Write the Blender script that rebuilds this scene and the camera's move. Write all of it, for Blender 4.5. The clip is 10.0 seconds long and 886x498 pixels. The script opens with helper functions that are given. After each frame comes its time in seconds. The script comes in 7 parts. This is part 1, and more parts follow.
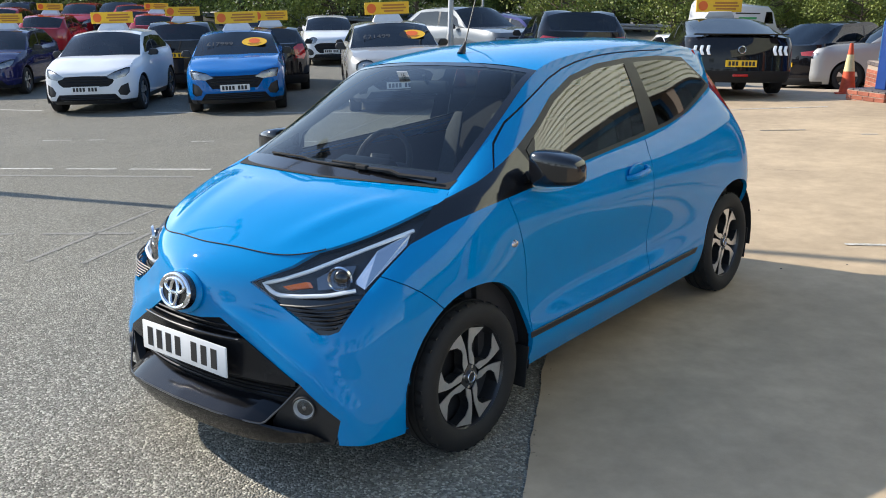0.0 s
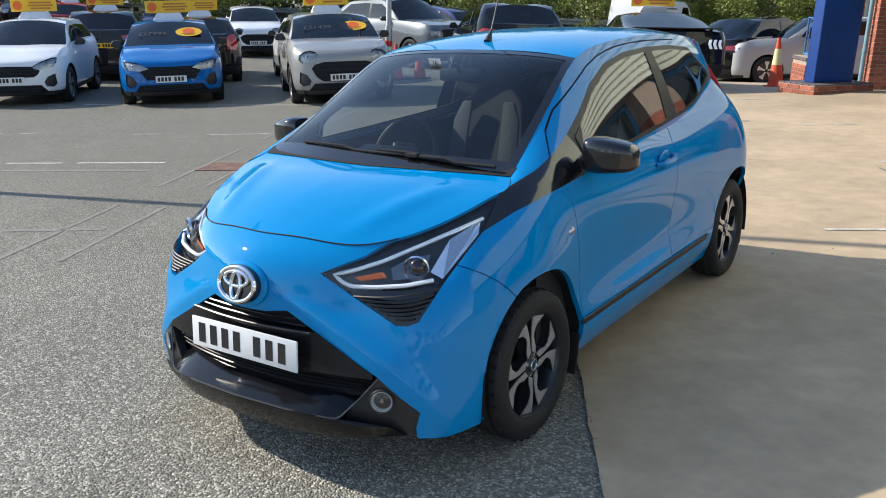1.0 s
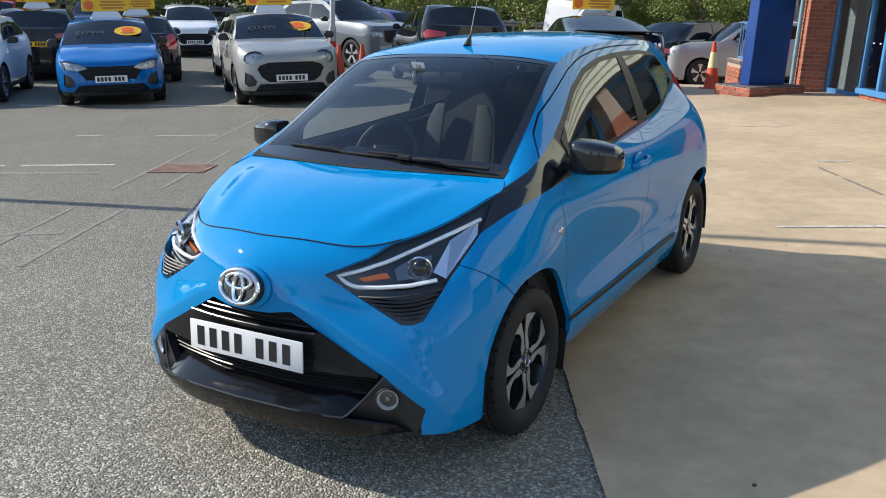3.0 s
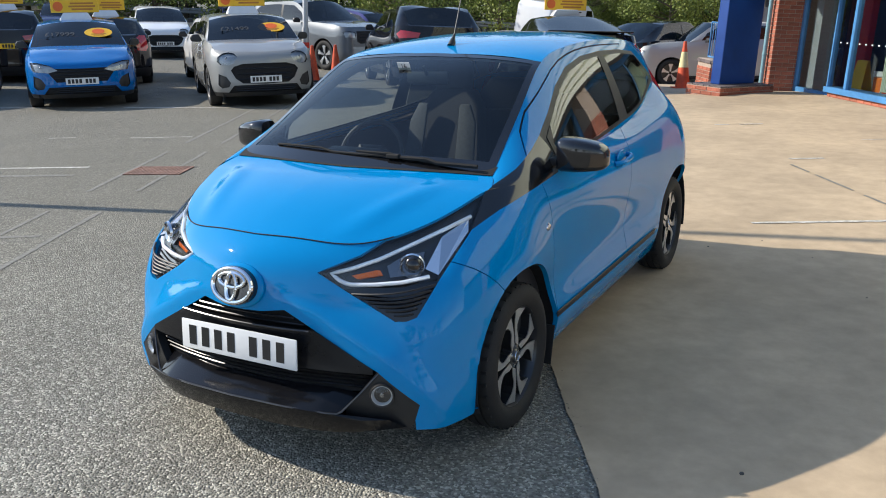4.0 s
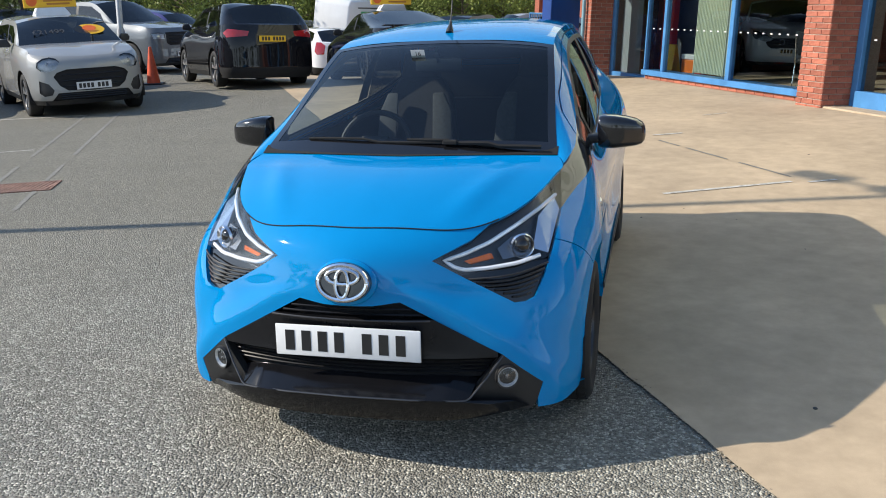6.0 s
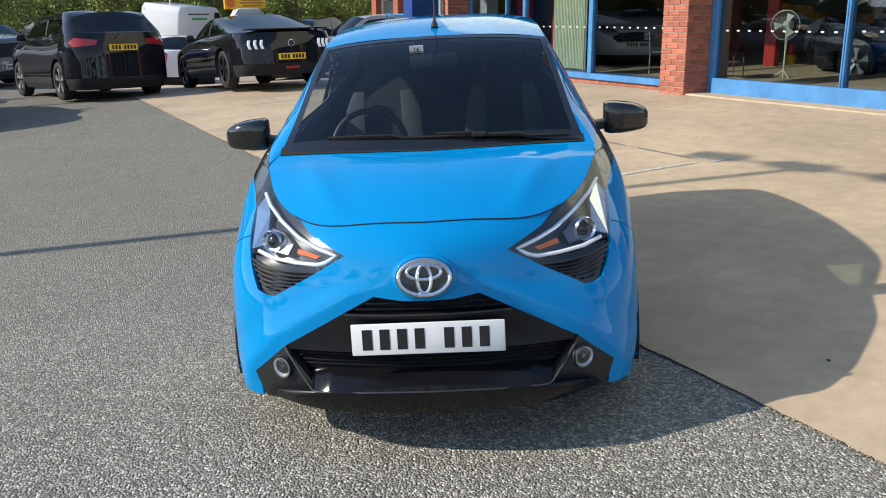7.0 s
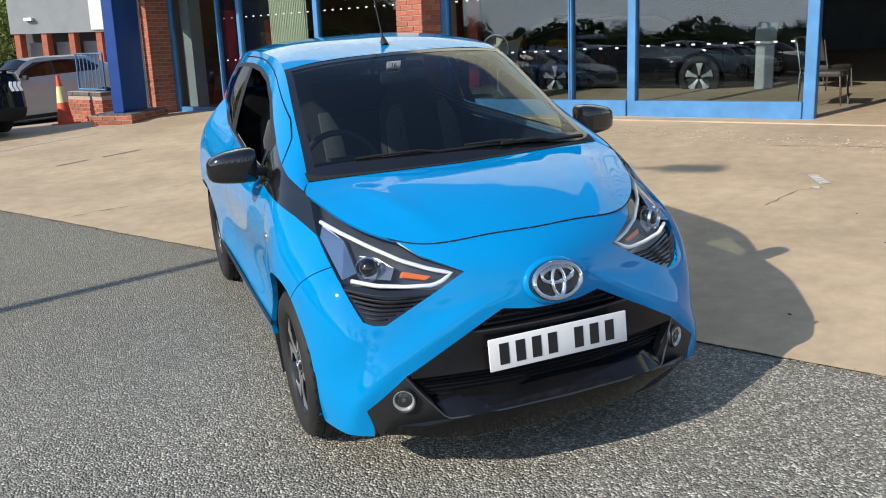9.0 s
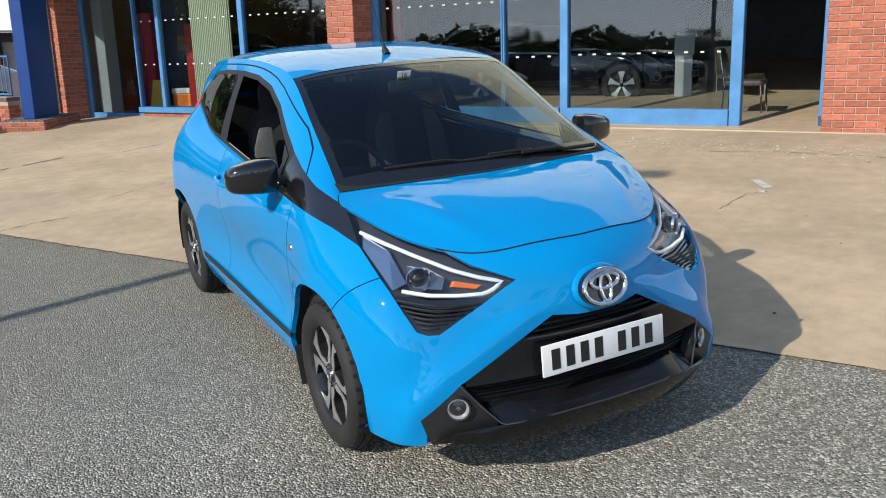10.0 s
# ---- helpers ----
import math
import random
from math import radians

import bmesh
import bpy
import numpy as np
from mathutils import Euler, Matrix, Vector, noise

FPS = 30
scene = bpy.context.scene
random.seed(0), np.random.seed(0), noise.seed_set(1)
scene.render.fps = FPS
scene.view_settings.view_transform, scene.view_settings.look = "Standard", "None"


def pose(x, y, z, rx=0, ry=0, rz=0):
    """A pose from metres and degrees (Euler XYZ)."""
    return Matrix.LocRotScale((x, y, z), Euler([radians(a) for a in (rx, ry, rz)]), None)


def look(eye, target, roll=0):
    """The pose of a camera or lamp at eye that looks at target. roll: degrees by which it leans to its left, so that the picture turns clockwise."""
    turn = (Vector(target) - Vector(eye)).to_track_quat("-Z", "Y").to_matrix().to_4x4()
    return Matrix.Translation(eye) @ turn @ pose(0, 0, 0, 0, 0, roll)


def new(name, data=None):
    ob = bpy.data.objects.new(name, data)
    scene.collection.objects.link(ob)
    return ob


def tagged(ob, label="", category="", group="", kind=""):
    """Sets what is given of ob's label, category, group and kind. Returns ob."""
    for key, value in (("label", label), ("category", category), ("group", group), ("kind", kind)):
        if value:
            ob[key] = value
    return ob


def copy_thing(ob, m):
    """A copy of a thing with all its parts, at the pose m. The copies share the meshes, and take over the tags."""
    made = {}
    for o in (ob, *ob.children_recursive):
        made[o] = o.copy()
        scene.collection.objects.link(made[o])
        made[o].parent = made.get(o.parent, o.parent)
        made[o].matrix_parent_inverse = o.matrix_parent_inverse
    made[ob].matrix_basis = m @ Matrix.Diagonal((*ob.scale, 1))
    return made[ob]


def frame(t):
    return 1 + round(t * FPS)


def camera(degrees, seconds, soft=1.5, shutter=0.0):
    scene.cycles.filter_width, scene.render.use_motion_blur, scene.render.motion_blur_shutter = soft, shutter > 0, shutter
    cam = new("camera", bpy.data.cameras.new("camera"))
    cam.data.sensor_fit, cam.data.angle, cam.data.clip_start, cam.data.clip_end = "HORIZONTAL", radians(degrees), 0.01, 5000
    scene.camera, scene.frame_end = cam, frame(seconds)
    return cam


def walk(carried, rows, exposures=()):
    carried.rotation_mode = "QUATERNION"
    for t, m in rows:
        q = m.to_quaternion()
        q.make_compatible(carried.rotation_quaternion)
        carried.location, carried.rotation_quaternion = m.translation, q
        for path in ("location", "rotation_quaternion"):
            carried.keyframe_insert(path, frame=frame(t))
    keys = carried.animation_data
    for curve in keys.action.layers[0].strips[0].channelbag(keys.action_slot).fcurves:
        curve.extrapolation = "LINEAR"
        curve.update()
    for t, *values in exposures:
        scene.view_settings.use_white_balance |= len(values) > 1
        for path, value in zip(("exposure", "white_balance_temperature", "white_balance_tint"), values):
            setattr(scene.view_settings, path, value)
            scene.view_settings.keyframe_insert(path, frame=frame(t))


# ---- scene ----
cam = camera(54.3, 10.0, soft=1.0)
PATH = [
    (0, (2.63, -2.324, 1.583), (1.375, -0.856, 1.064), -2.1),
    (0.5, (2.403, -2.544, 1.587), (1.234, -1.009, 1.059), -1.7),
    (1, (2.186, -2.623, 1.571), (1.087, -1.041, 1.032), -1.5),
    (1.5, (2.088, -2.693, 1.576), (1.042, -1.077, 1.034), -1.3),
    (2, (2.057, -2.764, 1.591), (1.045, -1.127, 1.046), -1.2),
    (2.5, (2.045, -2.791, 1.595), (1.056, -1.139, 1.052), -1.0),
    (4, (1.994, -2.865, 1.592), (1.077, -1.172, 1.052), -1.0),
    (4.5, (1.913, -2.935, 1.579), (1.059, -1.209, 1.038), -1.1),
    (5, (1.652, -2.994, 1.569), (0.893, -1.227, 1.02), -1.4),
    (5.5, (1.347, -3.142, 1.571), (0.718, -1.325, 1.019), -1.7),
    (7, (0.213, -3.415, 1.574), (0.11, -1.5, 1.006), -3.3),
    (7.5, (-0.203, -3.441, 1.582), (-0.085, -1.524, 1.024), -3.7),
    (8, (-0.586, -3.367, 1.6), (-0.265, -1.471, 1.051), -4.1),
    (8.5, (-0.963, -3.304, 1.604), (-0.461, -1.446, 1.06), -4.5),
    (9, (-1.27, -3.122, 1.573), (-0.609, -1.314, 1.031), -4.5),
    (9.5, (-1.523, -2.99, 1.606), (-0.735, -1.234, 1.061), -4.1),
    (10, (-1.731, -2.938, 1.628), (-0.86, -1.223, 1.082), -3.6),
]
# the forecourt falls away from the showroom: GROUND turns the ground's own frame into the level world
GROUND = pose(0, 0, 0, 0.8, -3.2, 0)
walk(cam, [(t, GROUND @ look(eye, target, roll)) for t, eye, target, roll in PATH], [(0, 0.90), (1.5, 0.80), (4, 0.76), (7, 0.70), (8.5, 0.62), (10, 0.54)])

# ---- light ----
SUN = GROUND.to_3x3() @ Vector((-0.968, -0.25, 0.69)).normalized()
world = bpy.data.worlds.new("sky")
scene.world = world
world.use_nodes = True
wn = world.node_tree.nodes
sky = wn.new("ShaderNodeTexSky")
sky.sky_type, sky.sun_disc = "NISHITA", False
sky.sun_elevation = math.asin(SUN.z)
sky.sun_rotation = math.atan2(SUN.x, SUN.y)
sky.air_density, sky.dust_density, sky.ozone_density = 1.0, 0.2, 2.0
wn["Background"].inputs["Strength"].default_value = 0.15
wl = world.node_tree.links
heading, parts, low, grey, tint, haze = (wn.new("ShaderNode" + k) for k in ("TexCoord", "SeparateXYZ", "MapRange", "RGBToBW", "Mix", "Mix"))
low.inputs["From Min"].default_value, low.inputs["From Max"].default_value = 0.0, 0.55
low.inputs["To Min"].default_value, low.inputs["To Max"].default_value = 0.9, 0.0
tint.data_type = haze.data_type = "RGBA"
tint.blend_type, tint.inputs["Factor"].default_value = "MULTIPLY", 1.0
tint.inputs["B"].default_value = (0.86, 1.0, 1.18, 1)
wl.new(heading.outputs["Generated"], parts.inputs["Vector"])
wl.new(parts.outputs["Z"], low.inputs["Value"])
wl.new(sky.outputs["Color"], grey.inputs["Color"])
wl.new(grey.outputs["Val"], tint.inputs["A"])
wl.new(low.outputs["Result"], haze.inputs["Factor"])
wl.new(sky.outputs["Color"], haze.inputs["A"])
wl.new(tint.outputs["Result"], haze.inputs["B"])
wl.new(haze.outputs["Result"], wn["Background"].inputs["Color"])
lamp = bpy.data.lights.new("sun", "SUN")
lamp.energy, lamp.angle, lamp.color = 3.6, radians(0.55), (1.0, 0.92, 0.80)
sun = new("sun", lamp)
sun.matrix_world = Matrix.Translation((-20, -5, 30)) @ SUN.to_track_quat("Z", "Y").to_matrix().to_4x4()


# ---- mesh helpers ----
def ease(u):
    u = min(max(u, 0), 1)
    return u * u * (3 - 2 * u)


def height(x, y):
    """Height of the ground over its own plane."""
    west = max(0, -x - 10.5)
    level = 0.0022 * min(west, 22) ** 2 + 0.056 * max(0, west - 22)
    yard = 0.45 * ease((y - 17.5) / 6) * ease((x + 15) / 4) * (1 - ease(x / 2.5))
    return -0.30 * ease((y - 13) / 6) * ease((x + 12) / 5) - yard + level


def on_ground(x, y, rz=0, up=0.0):
    """A pose that stands on the sloping ground and leans with it."""
    fall = Vector((height(x - 0.5, y) - height(x + 0.5, y), height(x, y - 0.5) - height(x, y + 0.5), 1)).normalized()
    lean = Vector((0, 0, 1)).rotation_difference(fall).to_matrix().to_4x4()
    return GROUND @ Matrix.Translation((x, y, height(x, y) + up)) @ lean @ pose(0, 0, 0, 0, 0, rz)


def upright(x, y, rz=0, up=0.0):
    """A pose on the ground that stands plumb."""
    return Matrix.Translation(GROUND @ Vector((x, y, height(x, y) + up))) @ pose(0, 0, 0, 0, 0, rz)


def mat(name, colour=(0.5, 0.5, 0.5), rough=0.6, metal=0.0):
    m = bpy.data.materials.new(name)
    m.use_nodes = True
    b = m.node_tree.nodes["Principled BSDF"]
    b.inputs["Base Color"].default_value = (*colour, 1)
    b.inputs["Roughness"].default_value = rough
    b.inputs["Metallic"].default_value = metal
    return m


def thing(name, m, label="", category="", group="", kind=""):
    ob = new(name)
    ob.empty_display_size = 0.2
    ob.matrix_world = m
    return tagged(ob, label, category, group, kind)


def part(name, bm, material, parent=None, label="", smooth=False):
    me = bpy.data.meshes.new(name)
    bm.to_mesh(me)
    bm.free()
    if smooth:
        me.polygons.foreach_set("use_smooth", [True] * len(me.polygons))
        me.set_sharp_from_angle(angle=radians(38))
    me.materials.append(material)
    ob = new(name, me)
    if parent is not None:
        ob.parent = parent
    return tagged(ob, label)


def box(bm, x0, x1, y0, y1, z0, z1):
    vs = [bm.verts.new((x, y, z)) for z in (z0, z1) for x, y in ((x0, y0), (x1, y0), (x1, y1), (x0, y1))]
    for f in ((3, 2, 1, 0), (4, 5, 6, 7), (0, 1, 5, 4), (1, 2, 6, 5), (2, 3, 7, 6), (3, 0, 4, 7)):
        bm.faces.new([vs[k] for k in f])
    return vs


def boxes(*rows):
    bm = bmesh.new()
    for r in rows:
        box(bm, *r)
    return bm

# ---- surface helpers ----
def natural(ts, ys, at):
    """Natural cubic spline through ys (n x d) at ts, read at the places at."""
    ts, ys, at = np.asarray(ts, float), np.asarray(ys, float), np.asarray(at, float)
    n = len(ts)
    h = np.diff(ts)
    a, r = np.eye(n), np.zeros((n, ys.shape[1]))
    for k in range(1, n - 1):
        a[k, k - 1], a[k, k], a[k, k + 1] = h[k - 1], 2 * (h[k - 1] + h[k]), h[k]
        r[k] = 6 * ((ys[k + 1] - ys[k]) / h[k] - (ys[k] - ys[k - 1]) / h[k - 1])
    m = np.linalg.solve(a, r)
    k = np.clip(np.searchsorted(ts, at, side="right") - 1, 0, n - 2)
    d0, d1, hh = (at - ts[k])[:, None], (ts[k + 1] - at)[:, None], h[k][:, None]
    return (m[k] * d1 ** 3 + m[k + 1] * d0 ** 3) / (6 * hh) + (ys[k] / hh - m[k] * hh / 6) * d1 + (ys[k + 1] / hh - m[k + 1] * hh / 6) * d0


def chord(pts):
    pts = np.asarray(pts, float)
    return np.r_[0, np.cumsum(np.linalg.norm(np.diff(pts, axis=0), axis=1))]


def curve(pts, n):
    """n + 1 even points along the spline through pts."""
    t = chord(pts)
    fine = natural(t, pts, np.linspace(0, t[-1], 400))
    c = chord(fine)
    w = np.linspace(0, c[-1], n + 1)
    return np.stack([np.interp(w, c, fine[:, k]) for k in range(3)], 1)


def poly(pts, n):
    """n + 1 even points along straight legs."""
    c = chord(pts)
    w = np.linspace(0, c[-1], n + 1)
    p = np.asarray(pts, float)
    return np.stack([np.interp(w, c, p[:, k]) for k in range(3)], 1)


def coons(bottom, top, left, right):
    """A grid [v][u] between four edges; bottom and top run along u, left and right along v."""
    nu, nv = len(bottom), len(left)
    u, v = np.linspace(0, 1, nu)[None, :, None], np.linspace(0, 1, nv)[:, None, None]
    ruled = (1 - v) * bottom[None] + v * top[None] + (1 - u) * left[:, None] + u * right[:, None]
    corners = (1 - u) * (1 - v) * bottom[0] + u * (1 - v) * bottom[-1] + (1 - u) * v * top[0] + u * v * top[-1]
    return ruled - corners


def from_grid(grid, bm=None, flip=False):
    bm = bm or bmesh.new()
    vs = [[bm.verts.new(p) for p in row] for row in grid]
    for a, b in zip(vs, vs[1:]):
        for k in range(len(a) - 1):
            q = (a[k], a[k + 1], b[k + 1], b[k])
            bm.faces.new(q[::-1] if flip else q)
    return bm


def inside(p, ring):
    hit = False
    for (x0, y0), (x1, y1) in zip(ring, ring[1:] + ring[:1]):
        if (y0 > p[1]) != (y1 > p[1]) and p[0] < (x1 - x0) * (p[1] - y0) / (y1 - y0) + x0:
            hit = not hit
    return hit


def take(bm, ring, way, near=0.25, cut=True):
    """Cuts the outline ring (3D points, seen along way) into bm and lifts the faces within out as a bmesh of their own."""
    way = Vector(way).normalized()
    a = way.orthogonal().normalized()
    b = way.cross(a)
    ring = [Vector(p) for p in ring]
    flat = [(p.dot(a), p.dot(b)) for p in ring]
    lo = [min(f[k] for f in flat) for k in (0, 1)]
    hi = [max(f[k] for f in flat) for k in (0, 1)]
    depth = [p.dot(way) for p in ring]
    d0, d1 = min(depth) - near, max(depth) + near

    def close(f, pad):
        c = f.calc_center_median()
        return d0 < c.dot(way) < d1 and lo[0] - pad < c.dot(a) < hi[0] + pad and lo[1] - pad < c.dot(b) < hi[1] + pad and abs(f.normal.dot(way)) > 0.08

    bm.normal_update()
    if cut:
        for p, q in zip(ring, ring[1:] + ring[:1]):
            if (q - p).length < 1e-5:
                continue
            mid, half = (p + q) / 2, (q - p).length / 2 + 0.06
            fs = [f for f in bm.faces if close(f, 0.06)]
            fs = [f for f in fs if (lambda c: abs((c - mid).dot((q - p).normalized())) < half)(f.calc_center_median())]
            geom = fs + list({e for f in fs for e in f.edges}) + list({v for f in fs for v in f.verts})
            bmesh.ops.bisect_plane(bm, geom=geom, dist=1e-6, plane_co=p, plane_no=(q - p).cross(way))
    bm.normal_update()
    got = [f for f in bm.faces if close(f, 0.0) and inside((f.calc_center_median().dot(a), f.calc_center_median().dot(b)), flat)]
    return lift(bm, got)


def lift(bm, faces):
    out, made = bmesh.new(), {}
    for f in faces:
        for v in f.verts:
            if v not in made:
                made[v] = out.verts.new(v.co)
        out.faces.new([made[v] for v in f.verts])
    bmesh.ops.delete(bm, geom=faces, context="FACES")
    out.normal_update()
    return out


def shift(bm, off):
    """Moves every vertex along its own normal."""
    bm.normal_update()
    for v, n in [(v, v.normal.copy()) for v in bm.verts]:
        v.co += n * off
    return bm


def both(bm):
    """Adds the mirror image in x and welds the middle."""
    geom = bmesh.ops.duplicate(bm, geom=bm.verts[:] + bm.edges[:] + bm.faces[:])["geom"]
    vs = [g for g in geom if isinstance(g, bmesh.types.BMVert)]
    fs = [g for g in geom if isinstance(g, bmesh.types.BMFace)]
    for v in vs:
        v.co.x = -v.co.x
    bmesh.ops.reverse_faces(bm, faces=fs)
    bmesh.ops.remove_doubles(bm, verts=[v for v in bm.verts if abs(v.co.x) < 1e-4], dist=2e-4)
    return bm


def mirrored(bm):
    other = bm.copy()
    for v in other.verts:
        v.co.x = -v.co.x
    bmesh.ops.reverse_faces(other, faces=other.faces[:])
    return other


def rim_wall(bm, off):
    """Gives an open sheet thickness: its outline is drawn inwards by off along the normals."""
    bm.normal_update()
    edge = [e for e in bm.edges if e.is_boundary]
    got = bmesh.ops.extrude_edge_only(bm, edges=edge)["geom"]
    inner = {g for g in got if isinstance(g, bmesh.types.BMVert)}
    base = {}
    for v in inner:
        for e in v.link_edges:
            o = e.other_vert(v)
            if o not in inner:
                base[v] = o
    for v, o in base.items():
        v.co = o.co - o.normal * off
    return bm


def tube(pts, radius, n=8, closed=False, bm=None):
    """A round bar along pts."""
    bm = bm or bmesh.new()
    pts = [Vector(p) for p in pts]
    rings = []
    for k, p in enumerate(pts):
        if closed:
            d = pts[(k + 1) % len(pts)] - pts[k - 1]
        else:
            d = pts[min(k + 1, len(pts) - 1)] - pts[max(k - 1, 0)]
        d.normalize()
        a = d.orthogonal().normalized() if k == 0 else (rings_a - d * rings_a.dot(d)).normalized()
        rings_a = a
        b = d.cross(a)
        r = radius[k] if isinstance(radius, (list, tuple)) else radius
        rings.append([bm.verts.new(p + (a * math.cos(2 * math.pi * i / n) + b * math.sin(2 * math.pi * i / n)) * r) for i in range(n)])
    pairs = list(zip(rings, rings[1:])) + ([(rings[-1], rings[0])] if closed else [])
    for p, q in pairs:
        for i in range(n):
            bm.faces.new((p[i], p[(i + 1) % n], q[(i + 1) % n], q[i]))
    if not closed:
        bm.faces.new(rings[0][::-1])
        bm.faces.new(rings[-1])
    return bm


def spun(profile, n=40, axis="X", bm=None):
    """A turned shape: profile is (radius, along) pairs, turned about the x axis."""
    bm = bm or bmesh.new()
    rings = []
    for r, x in profile:
        rings.append([bm.verts.new((x, r * math.cos(2 * math.pi * i / n), r * math.sin(2 * math.pi * i / n))) for i in range(n)])
    for p, q in zip(rings, rings[1:]):
        for i in range(n):
            bm.faces.new((p[i], p[(i + 1) % n], q[(i + 1) % n], q[i]))
    return bm


def slabbed(ring, depth, bm=None):
    """A prism on the flat 3D outline ring, drawn along depth."""
    bm = bm or bmesh.new()
    a = [bm.verts.new(p) for p in ring]
    b = [bm.verts.new(Vector(p) + Vector(depth)) for p in ring]
    bm.faces.new(a[::-1])
    bm.faces.new(b)
    for k in range(len(a)):
        m = (k + 1) % len(a)
        bm.faces.new((a[k], a[m], b[m], b[k]))
    bmesh.ops.recalc_face_normals(bm, faces=bm.faces[:])
    return bm


def moved(bm, m):
    bmesh.ops.transform(bm, matrix=m, verts=bm.verts[:])
    return bm


def softened(bm, width=0.01, segments=2, angle=35):
    """Bevels the sharp edges."""
    bm.normal_update()
    edges = [e for e in bm.edges if len(e.link_faces) == 2 and e.calc_face_angle(0) > radians(angle)]
    bmesh.ops.bevel(bm, geom=edges, offset=width, segments=segments, profile=0.5, affect="EDGES", clamp_overlap=True)
    return bm

# ---- materials ----
def nodes_of(m):
    return m.node_tree.nodes, m.node_tree.links, m.node_tree.nodes["Principled BSDF"]


def surface(name, low, high, scale=8.0, rough=(0.5, 0.7), bump=0.0, grain=300.0, metal=0.0, coat=0.0, detail=6.0, stain=0.0, stain_scale=1.2, spread=(0.3, 0.7), each=0.0, stretch=(1, 1, 1)):
    """A mottled surface: two colours mixed by noise, broader stains, fine relief, uneven gloss; each: shade from piece to piece."""
    m = bpy.data.materials.new(name)
    m.use_nodes = True
    n, l, b = nodes_of(m)
    co = n.new("ShaderNodeTexCoord")
    mp = n.new("ShaderNodeMapping")
    mp.inputs["Scale"].default_value = stretch
    l.new(co.outputs["Object"], mp.inputs["Vector"])
    at = mp.outputs["Vector"]
    t = n.new("ShaderNodeTexNoise")
    t.inputs["Scale"].default_value, t.inputs["Detail"].default_value, t.inputs["Roughness"].default_value = scale, detail, 0.65
    l.new(at, t.inputs["Vector"])
    ramp = n.new("ShaderNodeValToRGB")
    ramp.color_ramp.elements[0].position, ramp.color_ramp.elements[1].position = spread
    ramp.color_ramp.elements[0].color, ramp.color_ramp.elements[1].color = (*low, 1), (*high, 1)
    l.new(t.outputs["Fac"], ramp.inputs["Fac"])
    colour = ramp.outputs["Color"]
    if stain:
        s = n.new("ShaderNodeTexNoise")
        s.inputs["Scale"].default_value, s.inputs["Detail"].default_value = stain_scale, 8
        l.new(at, s.inputs["Vector"])
        r = n.new("ShaderNodeMapRange")
        r.inputs["From Min"].default_value, r.inputs["From Max"].default_value = 0.35, 0.65
        r.inputs["To Min"].default_value, r.inputs["To Max"].default_value = 1 - stain, 1 + stain * 0.5
        l.new(s.outputs["Fac"], r.inputs["Value"])
        v = n.new("ShaderNodeVectorMath")
        v.operation = "SCALE"
        l.new(colour, v.inputs[0])
        l.new(r.outputs["Result"], v.inputs["Scale"])
        colour = v.outputs["Vector"]
    if each:
        o = n.new("ShaderNodeObjectInfo")
        r = n.new("ShaderNodeMapRange")
        r.inputs["To Min"].default_value, r.inputs["To Max"].default_value = 1 - each, 1 + each
        l.new(o.outputs["Random"], r.inputs["Value"])
        v = n.new("ShaderNodeVectorMath")
        v.operation = "SCALE"
        l.new(colour, v.inputs[0])
        l.new(r.outputs["Result"], v.inputs["Scale"])
        colour = v.outputs["Vector"]
    l.new(colour, b.inputs["Base Color"])
    r = n.new("ShaderNodeMapRange")
    r.inputs["To Min"].default_value, r.inputs["To Max"].default_value = rough
    l.new(t.outputs["Fac"], r.inputs["Value"])
    l.new(r.outputs["Result"], b.inputs["Roughness"])
    b.inputs["Metallic"].default_value, b.inputs["Coat Weight"].default_value, b.inputs["Coat Roughness"].default_value = metal, coat, 0.03
    if bump:
        g = n.new("ShaderNodeTexNoise")
        g.inputs["Scale"].default_value, g.inputs["Detail"].default_value = grain, 3
        l.new(at, g.inputs["Vector"])
        k = n.new("ShaderNodeBump")
        k.inputs["Strength"].default_value, k.inputs["Distance"].default_value = 0.6, bump
        l.new(g.outputs["Fac"], k.inputs["Height"])
        l.new(k.outputs["Normal"], b.inputs["Normal"])
    return m


def glazing(name, tint, gloss=0.07, rough=0.0):
    """Thin glass: a tinted clear pane whose gloss grows from its head-on value at a slant."""
    m = bpy.data.materials.new(name)
    m.use_nodes = True
    n, l = m.node_tree.nodes, m.node_tree.links
    n.clear()
    clear, shine, mix, slant, steep, grow, out = (n.new(k) for k in ("ShaderNodeBsdfTransparent", "ShaderNodeBsdfGlossy", "ShaderNodeMixShader", "ShaderNodeLayerWeight", "ShaderNodeMath", "ShaderNodeMath", "ShaderNodeOutputMaterial"))
    clear.inputs["Color"].default_value = (*tint, 1)
    shine.inputs["Roughness"].default_value = rough
    slant.inputs["Blend"].default_value = 0.5
    steep.operation, steep.inputs[1].default_value = "POWER", 5.0
    grow.operation, grow.inputs[1].default_value, grow.inputs[2].default_value = "MULTIPLY_ADD", 1 - gloss, gloss
    l.new(slant.outputs["Facing"], steep.inputs[0])
    l.new(steep.outputs["Value"], grow.inputs[0])
    l.new(grow.outputs["Value"], mix.inputs["Fac"])
    l.new(clear.outputs["BSDF"], mix.inputs[1])
    l.new(shine.outputs["BSDF"], mix.inputs[2])
    l.new(mix.outputs["Shader"], out.inputs["Surface"])
    return m


